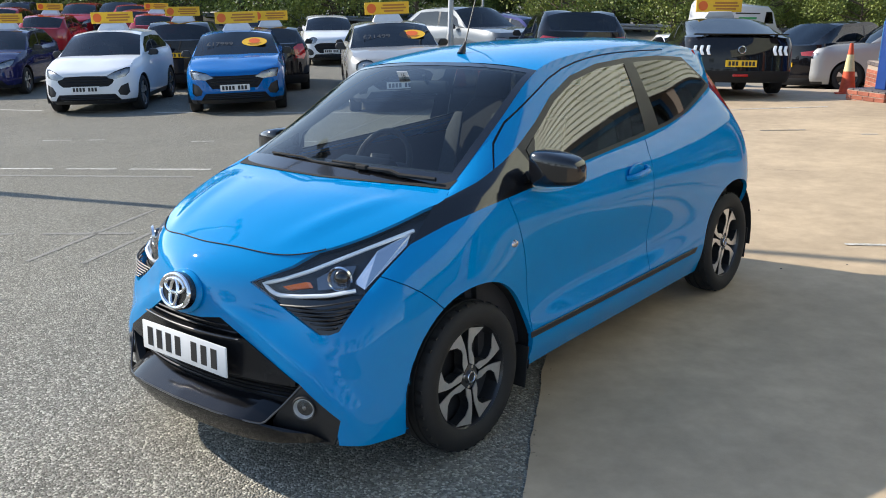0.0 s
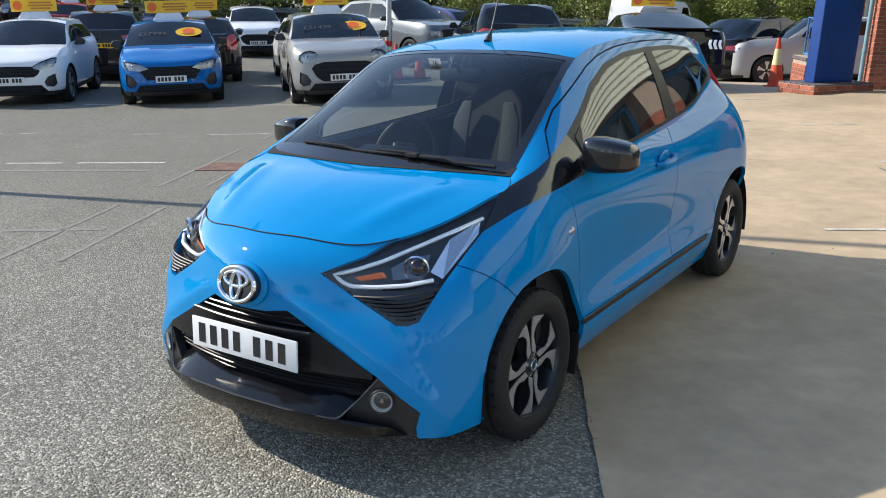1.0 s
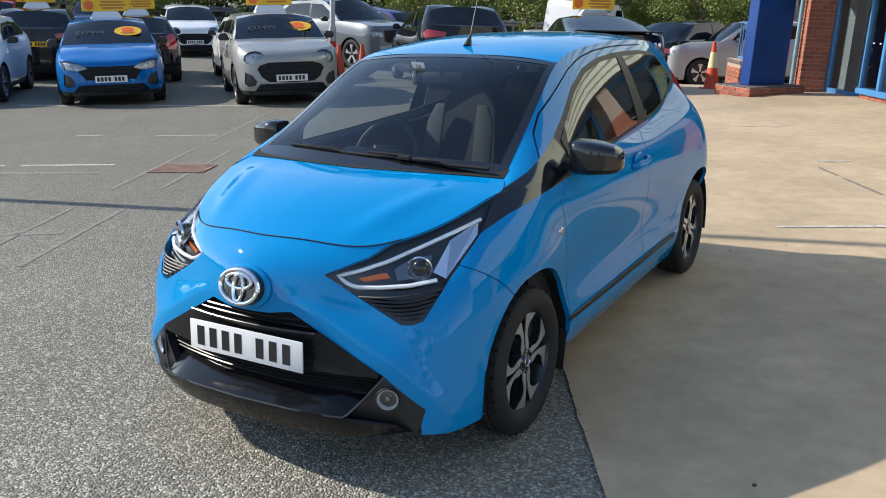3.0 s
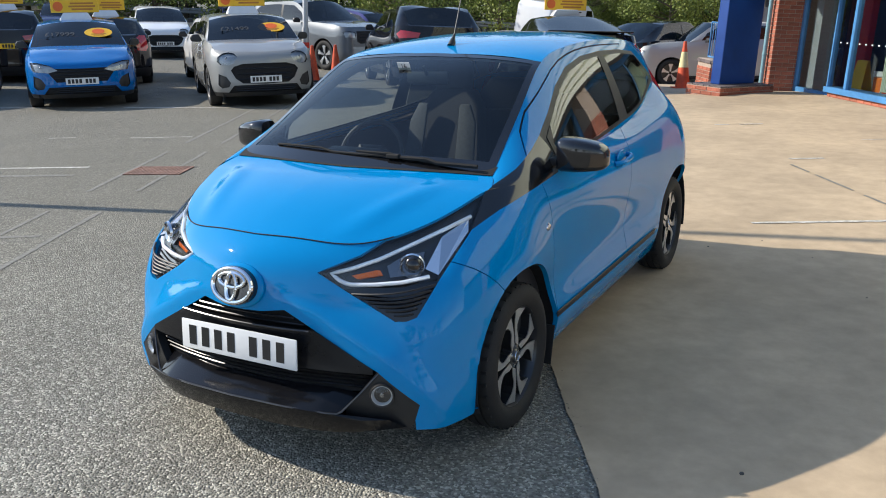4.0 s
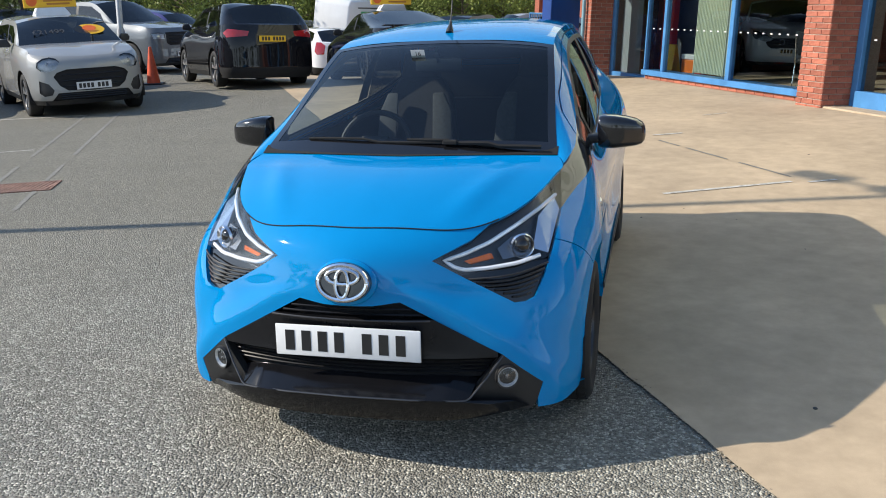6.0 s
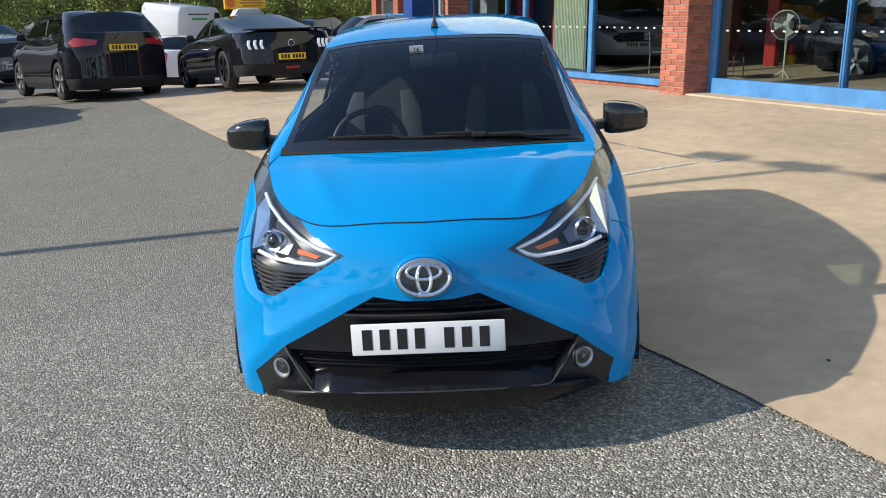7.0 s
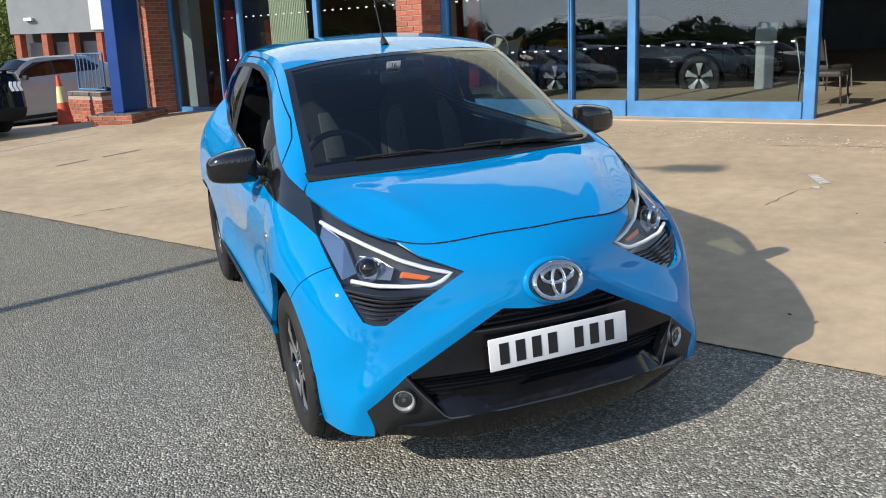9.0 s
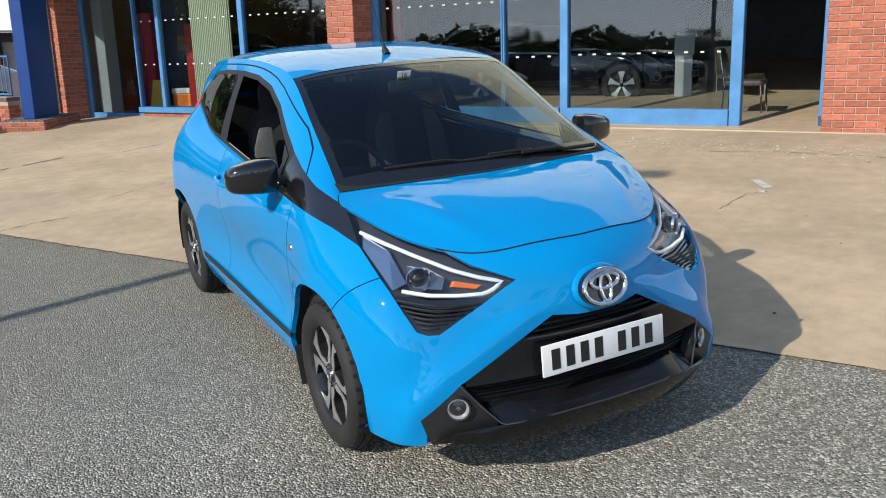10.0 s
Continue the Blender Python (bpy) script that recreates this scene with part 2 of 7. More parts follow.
def car_paint(name, colour, flake=0.0, gloss=1.42):
    m = surface(name, [c * 0.97 for c in colour], [c * 1.03 for c in colour], 3.0, (0.42, 0.5), metal=flake, coat=1.0)
    m.node_tree.nodes["Principled BSDF"].inputs["Specular IOR Level"].default_value = 0.0
    m.node_tree.nodes["Principled BSDF"].inputs["Coat IOR"].default_value = gloss
    return m


def chips(name, dark, light, scale, rough, bump, stain, stain_scale, pale=0.0):
    """Rolled aggregate: stones told apart by cells, each of its own shade, in a darker binder."""
    m = bpy.data.materials.new(name)
    m.use_nodes = True
    n, l, b = nodes_of(m)
    co = n.new("ShaderNodeTexCoord")
    v = n.new("ShaderNodeTexVoronoi")
    v.inputs["Scale"].default_value, v.inputs["Randomness"].default_value = scale, 1.0
    l.new(co.outputs["Object"], v.inputs["Vector"])
    one = n.new("ShaderNodeSeparateColor")
    l.new(v.outputs["Color"], one.inputs["Color"])
    ramp = n.new("ShaderNodeValToRGB")
    e = ramp.color_ramp.elements
    e[0].position, e[0].color = 0.0, (*dark, 1)
    e[1].position, e[1].color = 1.0, (*light, 1)
    k = e.new(0.72)
    k.color = tuple(d * 0.65 + q * 0.35 for d, q in zip(dark, light)) + (1,)
    l.new(one.outputs["Red"], ramp.inputs["Fac"])
    s = n.new("ShaderNodeTexNoise")
    s.inputs["Scale"].default_value, s.inputs["Detail"].default_value, s.inputs["Roughness"].default_value = stain_scale, 9, 0.7
    l.new(co.outputs["Object"], s.inputs["Vector"])
    r = n.new("ShaderNodeMapRange")
    r.inputs["From Min"].default_value, r.inputs["From Max"].default_value = 0.3, 0.7
    r.inputs["To Min"].default_value, r.inputs["To Max"].default_value = 1 - stain, 1 + stain
    l.new(s.outputs["Fac"], r.inputs["Value"])
    w = n.new("ShaderNodeVectorMath")
    w.operation = "SCALE"
    l.new(ramp.outputs["Color"], w.inputs[0])
    l.new(r.outputs["Result"], w.inputs["Scale"])
    colour = w.outputs["Vector"]
    # Weaker light from far asphalt is put into the colour, dimmer along y
    if pale:
        sep = n.new("ShaderNodeSeparateXYZ")
        l.new(co.outputs["Object"], sep.inputs["Vector"])
        add = n.new("ShaderNodeMath")
        add.operation, add.inputs[1].default_value = "MULTIPLY_ADD", 2.5
        l.new(s.outputs["Fac"], add.inputs[0])
        l.new(sep.outputs["Y"], add.inputs[2])
        # Ramp along y, not age: 0 near, 1 where the colour is dimmed
        old = n.new("ShaderNodeMapRange")
        old.interpolation_type = "SMOOTHSTEP"
        old.inputs["From Min"].default_value, old.inputs["From Max"].default_value = -1.2, 4.5
        l.new(add.outputs["Value"], old.inputs["Value"])
        mean = n.new("ShaderNodeRGB")
        mean.outputs["Color"].default_value = tuple(pale * (d * 0.7 + q * 0.3) for d, q in zip(dark, light)) + (1,)
        # Chip contrast flattened for the dimmed far end
        worn = n.new("ShaderNodeMix")
        worn.data_type = "RGBA"
        worn.inputs["Factor"].default_value = 0.65
        l.new(colour, worn.inputs["A"])
        l.new(mean.outputs["Color"], worn.inputs["B"])
        tone = n.new("ShaderNodeVectorMath")
        tone.operation = "SCALE"
        tone.inputs["Scale"].default_value = 0.92
        l.new(worn.outputs["Result"], tone.inputs[0])
        zone = n.new("ShaderNodeMix")
        zone.data_type = "RGBA"
        l.new(old.outputs["Result"], zone.inputs["Factor"])
        l.new(colour, zone.inputs["A"])
        l.new(tone.outputs["Vector"], zone.inputs["B"])
        colour = zone.outputs["Result"]
    l.new(colour, b.inputs["Base Color"])
    b.inputs["Roughness"].default_value, b.inputs["Specular IOR Level"].default_value = rough, 0.15
    h = n.new("ShaderNodeMath")
    h.operation = "MULTIPLY_ADD"
    h.inputs[1].default_value, h.inputs[2].default_value = -1.0, 1.0
    l.new(v.outputs["Distance"], h.inputs[0])
    h2 = n.new("ShaderNodeMath")
    h2.operation = "MULTIPLY_ADD"
    h2.inputs[1].default_value = 0.9
    l.new(one.outputs["Green"], h2.inputs[0])
    l.new(h.outputs["Value"], h2.inputs[2])
    k = n.new("ShaderNodeBump")
    k.inputs["Strength"].default_value, k.inputs["Distance"].default_value = 0.9, bump
    l.new(h2.outputs["Value"], k.inputs["Height"])
    l.new(k.outputs["Normal"], b.inputs["Normal"])
    return m


asphalt = chips("asphalt", (0.120, 0.114, 0.096), (0.66, 0.63, 0.53), 110.0, 0.9, 0.012, 0.18, 0.9, pale=0.86)
concrete = surface("concrete", (0.370, 0.282, 0.184), (0.495, 0.379, 0.252), 6.0, (0.75, 0.9), 0.0015, 220, stain=0.16, stain_scale=0.7, detail=10)
paint_blue = car_paint("cyan_blue_paint", (0.0, 0.212, 0.500), gloss=1.36)
piano = surface("gloss_black", (0.006, 0.006, 0.007), (0.009, 0.009, 0.010), 4, (0.08, 0.14), coat=0.5)
satin = surface("black_plastic", (0.0098, 0.0098, 0.0105), (0.0154, 0.0154, 0.0161), 30, (0.42, 0.55), 0.0006, 900)
rubber = surface("rubber", (0.0072, 0.0072, 0.0072), (0.0156, 0.0150, 0.0144), 14, (0.65, 0.85), 0.0008, 400, stain=0.2, stain_scale=6)
chrome = mat("chrome", (0.72, 0.73, 0.75), 0.08, 1.0)
alloy = surface("machined_alloy", (0.60, 0.60, 0.60), (0.70, 0.70, 0.70), 60, (0.26, 0.36), metal=0.85)
alloy_dark = surface("black_alloy", (0.012, 0.012, 0.013), (0.02, 0.02, 0.021), 20, (0.25, 0.35), coat=0.3)
seam_m = mat("shadow_gap", (0.004, 0.004, 0.005), 0.8)
screen_glass = glazing("tinted_glass", (0.50, 0.57, 0.57), 0.06)
side_glass = glazing("side_glass", (0.60, 0.67, 0.62), 0.17)
dark_glass = glazing("privacy_glass", (0.14, 0.15, 0.15), 0.08)
lens = glazing("lamp_lens", (0.93, 0.95, 0.96), 0.06)
orange_lens = mat("orange_lens", (0.8, 0.16, 0.02), 0.15)
red_lens = surface("red_lens", (0.32, 0.008, 0.01), (0.42, 0.012, 0.012), 20, (0.08, 0.12), coat=1.0)
lamp_inner = surface("lamp_housing", (0.022, 0.022, 0.024), (0.034, 0.034, 0.036), 20, (0.2, 0.3))
lamp_silver = mat("lamp_reflector", (0.75, 0.76, 0.78), 0.16, 1.0)
fog_bowl = mat("fog_reflector", (0.62, 0.63, 0.64), 0.2, 0.5)
lamp_bowl = surface("lamp_bowl", (0.20, 0.21, 0.22), (0.42, 0.43, 0.45), 9, (0.25, 0.4), metal=0.5)
lamp_grey = mat("smoked_reflector", (0.22, 0.22, 0.23), 0.22, 0.9)
lamp_white = mat("light_guide", (0.92, 0.93, 0.95), 0.14, 0.3)
cloth_dark = surface("dark_cloth", (0.016, 0.016, 0.018), (0.03, 0.03, 0.032), 60, (0.8, 0.95), 0.001, 700)
cloth_grey = surface("grey_cloth", (0.055, 0.057, 0.058), (0.085, 0.087, 0.087), 60, (0.8, 0.95), 0.001, 700)
trim_dark = surface("cabin_plastic", (0.014, 0.014, 0.016), (0.022, 0.022, 0.024), 40, (0.5, 0.65), 0.0006, 800)
trim_grey = surface("headlining", (0.30, 0.30, 0.29), (0.36, 0.36, 0.35), 60, (0.85, 0.95))
plate_white = surface("plate_white", (0.67, 0.67, 0.66), (0.73, 0.73, 0.72), 9, (0.3, 0.4))
plate_yellow = surface("plate_yellow", (0.78, 0.47, 0.01), (0.84, 0.52, 0.02), 9, (0.3, 0.4))
black_mark = mat("black_marking", (0.012, 0.012, 0.013), 0.4)

# ---- ground ----
def sheet(name, cols, material, up=0.0, label="", category="", smooth=True):
    bm = bmesh.new()
    grid = [[bm.verts.new(GROUND @ Vector((*p, height(*p) + up))) for p in line] for line in cols]
    for a, b in zip(grid, grid[1:]):
        for k in range(len(a) - 1):
            bm.faces.new((a[k], b[k], b[k + 1], a[k + 1]))
    bm.normal_update()
    if sum(f.normal.z for f in bm.faces) < 0:
        bmesh.ops.reverse_faces(bm, faces=bm.faces[:])
    return tagged(part(name, bm, material, smooth=smooth), label, category, kind="structure")


steps = [-600, -120, -60, -40, -30, -25] + [-20 + k * 0.5 for k in range(90)] + [30, 40, 60, 120, 600]
sheet("ground", [[(x, y) for y in steps] for x in steps], asphalt, 0, "worn grey asphalt with pale stone chips", "ground")
EDGE0, EDGE_DIR, IN = Vector((1.45, -0.77)), Vector((-0.496, 0.868)), Vector((0.868, 0.496))
rnd = random.Random(4)


def apron(a, b):
    p = EDGE0 + EDGE_DIR * a + IN * b
    if b == 0:
        p += IN * (0.004 * math.sin(a * 3.1) + 0.003 * math.sin(a * 9.7) + rnd.uniform(-0.004, 0.004))
    return tuple(p)


apron_a = [-24 + k * 0.4 for k in range(50)] + [-4 + k * 0.06 for k in range(300)] + [14.2 + k * 0.4 for k in range(36)]
sheet("pavement", [[apron(a, b) for a in apron_a] for b in [0, 0.03, 0.3] + [0.6 + k * 0.4 for k in range(46)]], concrete, 0.009, "buff concrete apron before the showroom", "pavement")
line_paint = surface("worn_line_paint", (0.28, 0.26, 0.22), (0.56, 0.54, 0.49), 22, (0.7, 0.85), spread=(0.35, 0.6))
line_ghost = surface("faded_line_paint", (0.155, 0.148, 0.128), (0.24, 0.228, 0.198), 30, (0.75, 0.9), spread=(0.4, 0.65))


def stripe(p, q, width, material, gaps=(), up=0.003, label="worn white parking line", seed=1):
    """A painted line from p to q, ragged at its sides; gaps: stretches (0..1) where it has worn away."""
    g = random.Random(seed)
    p, q = Vector(p), Vector(q)
    d = (q - p).normalized()
    s = Vector((-d.y, d.x)) * width / 2
    n = max(int((q - p).length / 0.06), 4)
    bm = bmesh.new()
    prev = None
    for k in range(n + 1):
        f = k / n
        c = p.lerp(q, f)
        if any(a < f < b for a, b in gaps):
            prev = None
            continue
        w0, w1 = g.uniform(0.65, 1.1), g.uniform(0.65, 1.1)
        row = [bm.verts.new(GROUND @ Vector((*e, height(*e) + up))) for e in (c - s * w0, c + s * w1)]
        if prev:
            f2 = bm.faces.new((prev[0], prev[1], row[1], row[0]))
            f2.normal_update()
            if f2.normal.z < 0:
                f2.normal_flip()
        prev = row
    return tagged(part("road_marking", bm, material), label, "road marking", "bay lines", "structure")


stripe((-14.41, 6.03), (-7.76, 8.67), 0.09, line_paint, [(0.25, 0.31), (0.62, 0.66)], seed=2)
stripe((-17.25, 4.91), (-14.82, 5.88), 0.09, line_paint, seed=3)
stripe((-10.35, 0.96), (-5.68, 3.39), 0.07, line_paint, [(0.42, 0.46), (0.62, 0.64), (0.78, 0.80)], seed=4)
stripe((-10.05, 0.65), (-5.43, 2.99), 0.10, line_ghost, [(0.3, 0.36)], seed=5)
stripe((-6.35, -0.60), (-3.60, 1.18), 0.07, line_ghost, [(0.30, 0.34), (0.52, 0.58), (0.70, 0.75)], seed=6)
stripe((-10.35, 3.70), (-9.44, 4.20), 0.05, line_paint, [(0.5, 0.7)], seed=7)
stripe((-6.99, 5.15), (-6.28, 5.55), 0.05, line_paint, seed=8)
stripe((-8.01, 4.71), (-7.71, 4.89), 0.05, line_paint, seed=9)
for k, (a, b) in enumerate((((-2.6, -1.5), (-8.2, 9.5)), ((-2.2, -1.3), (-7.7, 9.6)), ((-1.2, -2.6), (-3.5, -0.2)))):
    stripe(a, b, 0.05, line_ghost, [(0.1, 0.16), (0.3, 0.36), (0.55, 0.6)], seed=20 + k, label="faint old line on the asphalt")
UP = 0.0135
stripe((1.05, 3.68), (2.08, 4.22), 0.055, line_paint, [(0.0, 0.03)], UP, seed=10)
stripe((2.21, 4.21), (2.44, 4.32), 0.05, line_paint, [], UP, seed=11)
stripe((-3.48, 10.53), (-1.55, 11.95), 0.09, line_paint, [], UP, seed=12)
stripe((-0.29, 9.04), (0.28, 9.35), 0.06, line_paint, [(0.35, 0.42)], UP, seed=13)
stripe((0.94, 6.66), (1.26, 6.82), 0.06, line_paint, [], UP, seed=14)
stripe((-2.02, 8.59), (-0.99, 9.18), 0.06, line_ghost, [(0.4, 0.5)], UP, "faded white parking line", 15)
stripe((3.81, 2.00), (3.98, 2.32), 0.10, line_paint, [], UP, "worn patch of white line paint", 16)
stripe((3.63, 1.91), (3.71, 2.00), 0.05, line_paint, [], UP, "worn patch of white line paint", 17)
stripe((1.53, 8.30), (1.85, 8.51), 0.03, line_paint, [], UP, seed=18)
crack_m = surface("crack", (0.05, 0.045, 0.04), (0.12, 0.10, 0.08), 30, (0.85, 0.95))


def crack(pts, width, seed, label="dark crack in the concrete"):
    g = random.Random(seed)
    bm = bmesh.new()
    prev = None
    pts = [Vector(p) for p in pts]
    run = []
    for p, q in zip(pts, pts[1:]):
        n = max(int((q - p).length / 0.05), 2)
        run += [p.lerp(q, k / n) for k in range(n)]
    run.append(pts[-1])
    for k, c in enumerate(run):
        d = (run[min(k + 1, len(run) - 1)] - run[max(k - 1, 0)]).normalized()
        s = Vector((-d.y, d.x))
        c = c + s * g.uniform(-0.012, 0.012)
        w = width * g.uniform(0.25, 1.0)
        row = [bm.verts.new(GROUND @ Vector((*e, height(*e) + 0.0125))) for e in (c - s * w / 2, c + s * w / 2)]
        if prev:
            f2 = bm.faces.new((prev[0], prev[1], row[1], row[0]))
            f2.normal_update()
            if f2.normal.z < 0:
                f2.normal_flip()
        prev = row
    return tagged(part("crack", bm, crack_m), label, "crack", "cracks", "structure")


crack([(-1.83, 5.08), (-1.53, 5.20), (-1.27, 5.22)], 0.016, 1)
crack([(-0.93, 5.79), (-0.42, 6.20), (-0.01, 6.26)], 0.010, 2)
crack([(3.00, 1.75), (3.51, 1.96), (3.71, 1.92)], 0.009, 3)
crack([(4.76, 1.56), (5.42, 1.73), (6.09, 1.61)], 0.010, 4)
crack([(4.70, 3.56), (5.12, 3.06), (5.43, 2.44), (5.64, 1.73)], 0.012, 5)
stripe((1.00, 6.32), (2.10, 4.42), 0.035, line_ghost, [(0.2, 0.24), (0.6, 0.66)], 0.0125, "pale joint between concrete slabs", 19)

# pale dry roadway beyond the parked cars
lane_m = surface("pale_roadway", (0.30, 0.255, 0.185), (0.40, 0.345, 0.26), 1.5, (0.8, 0.95), 0.002, 120, stain=0.12, stain_scale=0.3)


def lane(a, b):
    """A point of the roadway: a along it, b from its near edge to the barrier."""
    near = np.array([np.interp(a, (0, 18, 24, 44, 74), (10, -8, -14, -32, -60)), np.interp(a, (0, 18, 24, 44, 74), (19.5, 21.0, 22.5, 29.5, 44))])
    far = np.array([near[0] - 2.0, max(39 + (near[0] + 20) * 0.325 - 1.0, near[1] + 1.0)])
    return tuple(near * (1 - b) + far * b)


sheet("road", [[lane(k * 1.0, b / 12) for k in range(75)] for b in range(13)], lane_m, 0.012, "pale dry roadway beyond the parked cars", "road")

# loose grit, leaves and stones where asphalt meets concrete
grit_m = surface("grit", (0.10, 0.075, 0.05), (0.34, 0.27, 0.19), 40, (0.85, 0.95))
g = random.Random(9)
bm = bmesh.new()
for k in range(1500):
    a = g.uniform(-3, 9)
    near = g.random() < 0.7
    p = EDGE0 + EDGE_DIR * a + IN * (g.gauss(-0.015, 0.02) if near else g.uniform(-0.10, 0.05))
    s = g.uniform(0.003, 0.010)
    c = GROUND @ Vector((p.x, p.y, height(p.x, p.y) + 0.006 + s * 0.3))
    vs = [bm.verts.new(c + Vector((g.uniform(-s, s), g.uniform(-s, s), g.uniform(-s, s) * 0.6))) for _ in range(4)]
    for f in ((0, 1, 2), (0, 2, 3), (0, 3, 1), (1, 3, 2)):
        bm.faces.new([vs[i] for i in f])
tagged(part("edge_grit", bm, grit_m), "brown grit along the concrete edge", "grit", kind="stuff")
chip_m = surface("plaster_chip", (0.55, 0.50, 0.44), (0.75, 0.72, 0.66), 30, (0.8, 0.9))
bm = bmesh.new()
for k in range(420):
    t = g.random()
    p = Vector((4.65, 6.0)).lerp(Vector((5.98, 2.45)), t) + Vector((g.gauss(-0.45, 0.22), g.gauss(-0.28, 0.18)))
    if t < 0.5 and g.random() < 0.4:
        continue
    s = g.uniform(0.005, 0.028)
    c = GROUND @ Vector((p.x, p.y, height(p.x, p.y) + 0.013))
    vs = [bm.verts.new(c + Vector((g.uniform(-s, s), g.uniform(-s, s), g.uniform(0, 0.006)))) for _ in range(4)]
    for f in ((0, 1, 2), (0, 2, 3), (0, 3, 1), (1, 3, 2)):
        bm.faces.new([vs[i] for i in f])
tagged(part("plaster_chips", bm, chip_m), "pale chips scattered on the concrete", "chips", kind="stuff")
stone_m = surface("dark_spot", (0.03, 0.03, 0.03), (0.07, 0.06, 0.05), 30, (0.7, 0.8))
bm = bmesh.new()
for x, y, s in ((1.62, -0.02, 0.010), (1.2, 3.2, 0.006), (2.9, 0.6, 0.006), (3.3, 1.2, 0.007), (0.9, 2.9, 0.008), (2.4, 5.5, 0.01), (3.1, 4.0, 0.008), (0.2, 4.4, 0.008), (1.9, 2.2, 0.006), (1.55, 2.9, 0.005)):
    bmesh.ops.create_icosphere(bm, subdivisions=1, radius=s, matrix=GROUND @ Matrix.Translation((x, y, height(x, y) + 0.010)) @ Matrix.Diagonal((1, 1.3, 0.4, 1)))
tagged(part("dark_specks", bm, stone_m), "small dark specks of dirt on concrete", "dirt", kind="stuff")

# drain grate
rust = surface("rusty_iron", (0.17, 0.09, 0.065), (0.30, 0.175, 0.13), 30, (0.7, 0.85), 0.002, 200, stain=0.3, stain_scale=5)
grate = thing("drain_grate", on_ground(-4.80, 3.53, 24, 0.004) @ Matrix.Scale(0.82, 4), "rust-brown iron drain grate set in the asphalt", "drain grate")
part("frame", boxes((-0.36, 0.36, -0.27, -0.24, -0.02, 0.008), (-0.36, 0.36, 0.24, 0.27, -0.02, 0.008), (-0.36, -0.33, -0.24, 0.24, -0.02, 0.008), (0.33, 0.36, -0.24, 0.24, -0.02, 0.008)), rust, grate)
for k in range(12):
    x = -0.31 + k * 0.056
    part("bar", slabbed([(x - 0.05, -0.24, -0.01), (x - 0.012, -0.24, -0.01), (x + 0.05, 0.24, -0.01), (x + 0.012, 0.24, -0.01)], (0, 0, 0.016)), rust, grate)
part("pit", boxes((-0.33, 0.33, -0.24, 0.24, -0.012, -0.0035)), rust, grate)

# ---- showroom ----
frame_blue = surface("blue_frame_paint", (0.054, 0.186, 0.399), (0.068, 0.233, 0.475), 5, (0.35, 0.5), stain=0.12, stain_scale=2.5)
column_blue = surface("column_paint", (0.005, 0.044, 0.22), (0.007, 0.056, 0.27), 3, (0.3, 0.42), stain=0.15, stain_scale=1.5)
brick_m = surface("red_brick", (0.30, 0.085, 0.052), (0.43, 0.15, 0.09), 30, (0.8, 0.95), 0.003, 160, stain=0.15, stain_scale=9, each=0.22)
mortar = surface("mortar", (0.34, 0.27, 0.21), (0.46, 0.37, 0.30), 40, (0.9, 1.0), 0.003, 120)
cap_brick = surface("blue_cap_brick", (0.10, 0.085, 0.085), (0.16, 0.13, 0.125), 20, (0.6, 0.75), 0.002, 160, each=0.15)
cream_clad = surface("cream_cladding", (0.72, 0.74, 0.60), (0.78, 0.80, 0.67), 2, (0.45, 0.55), stain=0.08)
cream_blind = surface("cream_blind", (0.68, 0.70, 0.52), (0.76, 0.78, 0.60), 2, (0.7, 0.8))
soffit_m = surface("soffit", (0.30, 0.30, 0.30), (0.36, 0.36, 0.36), 3, (0.7, 0.8))
# Deep floor's dark tone stands in for shade beyond the sunlit strip
carpet = surface("shade_toned_floor", (0.014, 0.015, 0.018), (0.024, 0.025, 0.030), 30, (0.9, 1.0), 0.002, 300)
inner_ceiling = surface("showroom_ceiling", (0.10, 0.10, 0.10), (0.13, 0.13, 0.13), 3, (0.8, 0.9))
inner_floor = surface("showroom_floor", (0.088, 0.104, 0.116), (0.128, 0.148, 0.163), 3, (0.25, 0.4), stain=0.1)
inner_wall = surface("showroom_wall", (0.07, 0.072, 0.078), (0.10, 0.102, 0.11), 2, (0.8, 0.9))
shop_glass = glazing("shop_glass", (0.78, 0.82, 0.82), 0.05)
dot_m = mat("frosted_dot", (0.6, 0.6, 0.6), 0.6)
steel_pipe = surface("grey_blue_pipe", (0.16, 0.30, 0.36), (0.22, 0.38, 0.44), 8, (0.4, 0.5))

S = 1.109
B = upright(3.47, 9.20, -59.4) @ pose(0, 0, 0, 0, -0.85, 0) @ Matrix.Scale(S, 4)
show = thing("showroom", B, "brick and glass car showroom with bright blue window frames", "building", kind="structure")

brick_meshes = {}


def brick_mesh(length, depth, tall, material):
    key = (round(length, 3), round(depth, 3), round(tall, 3), material.name)
    if key not in brick_meshes:
        bm = softened(boxes((0, length, 0, depth, 0, tall)), 0.004, 1)
        me = bpy.data.meshes.new("brick")
        bm.to_mesh(me)
        bm.free()
        me.materials.append(material)
        brick_meshes[key] = me
    return brick_meshes[key]


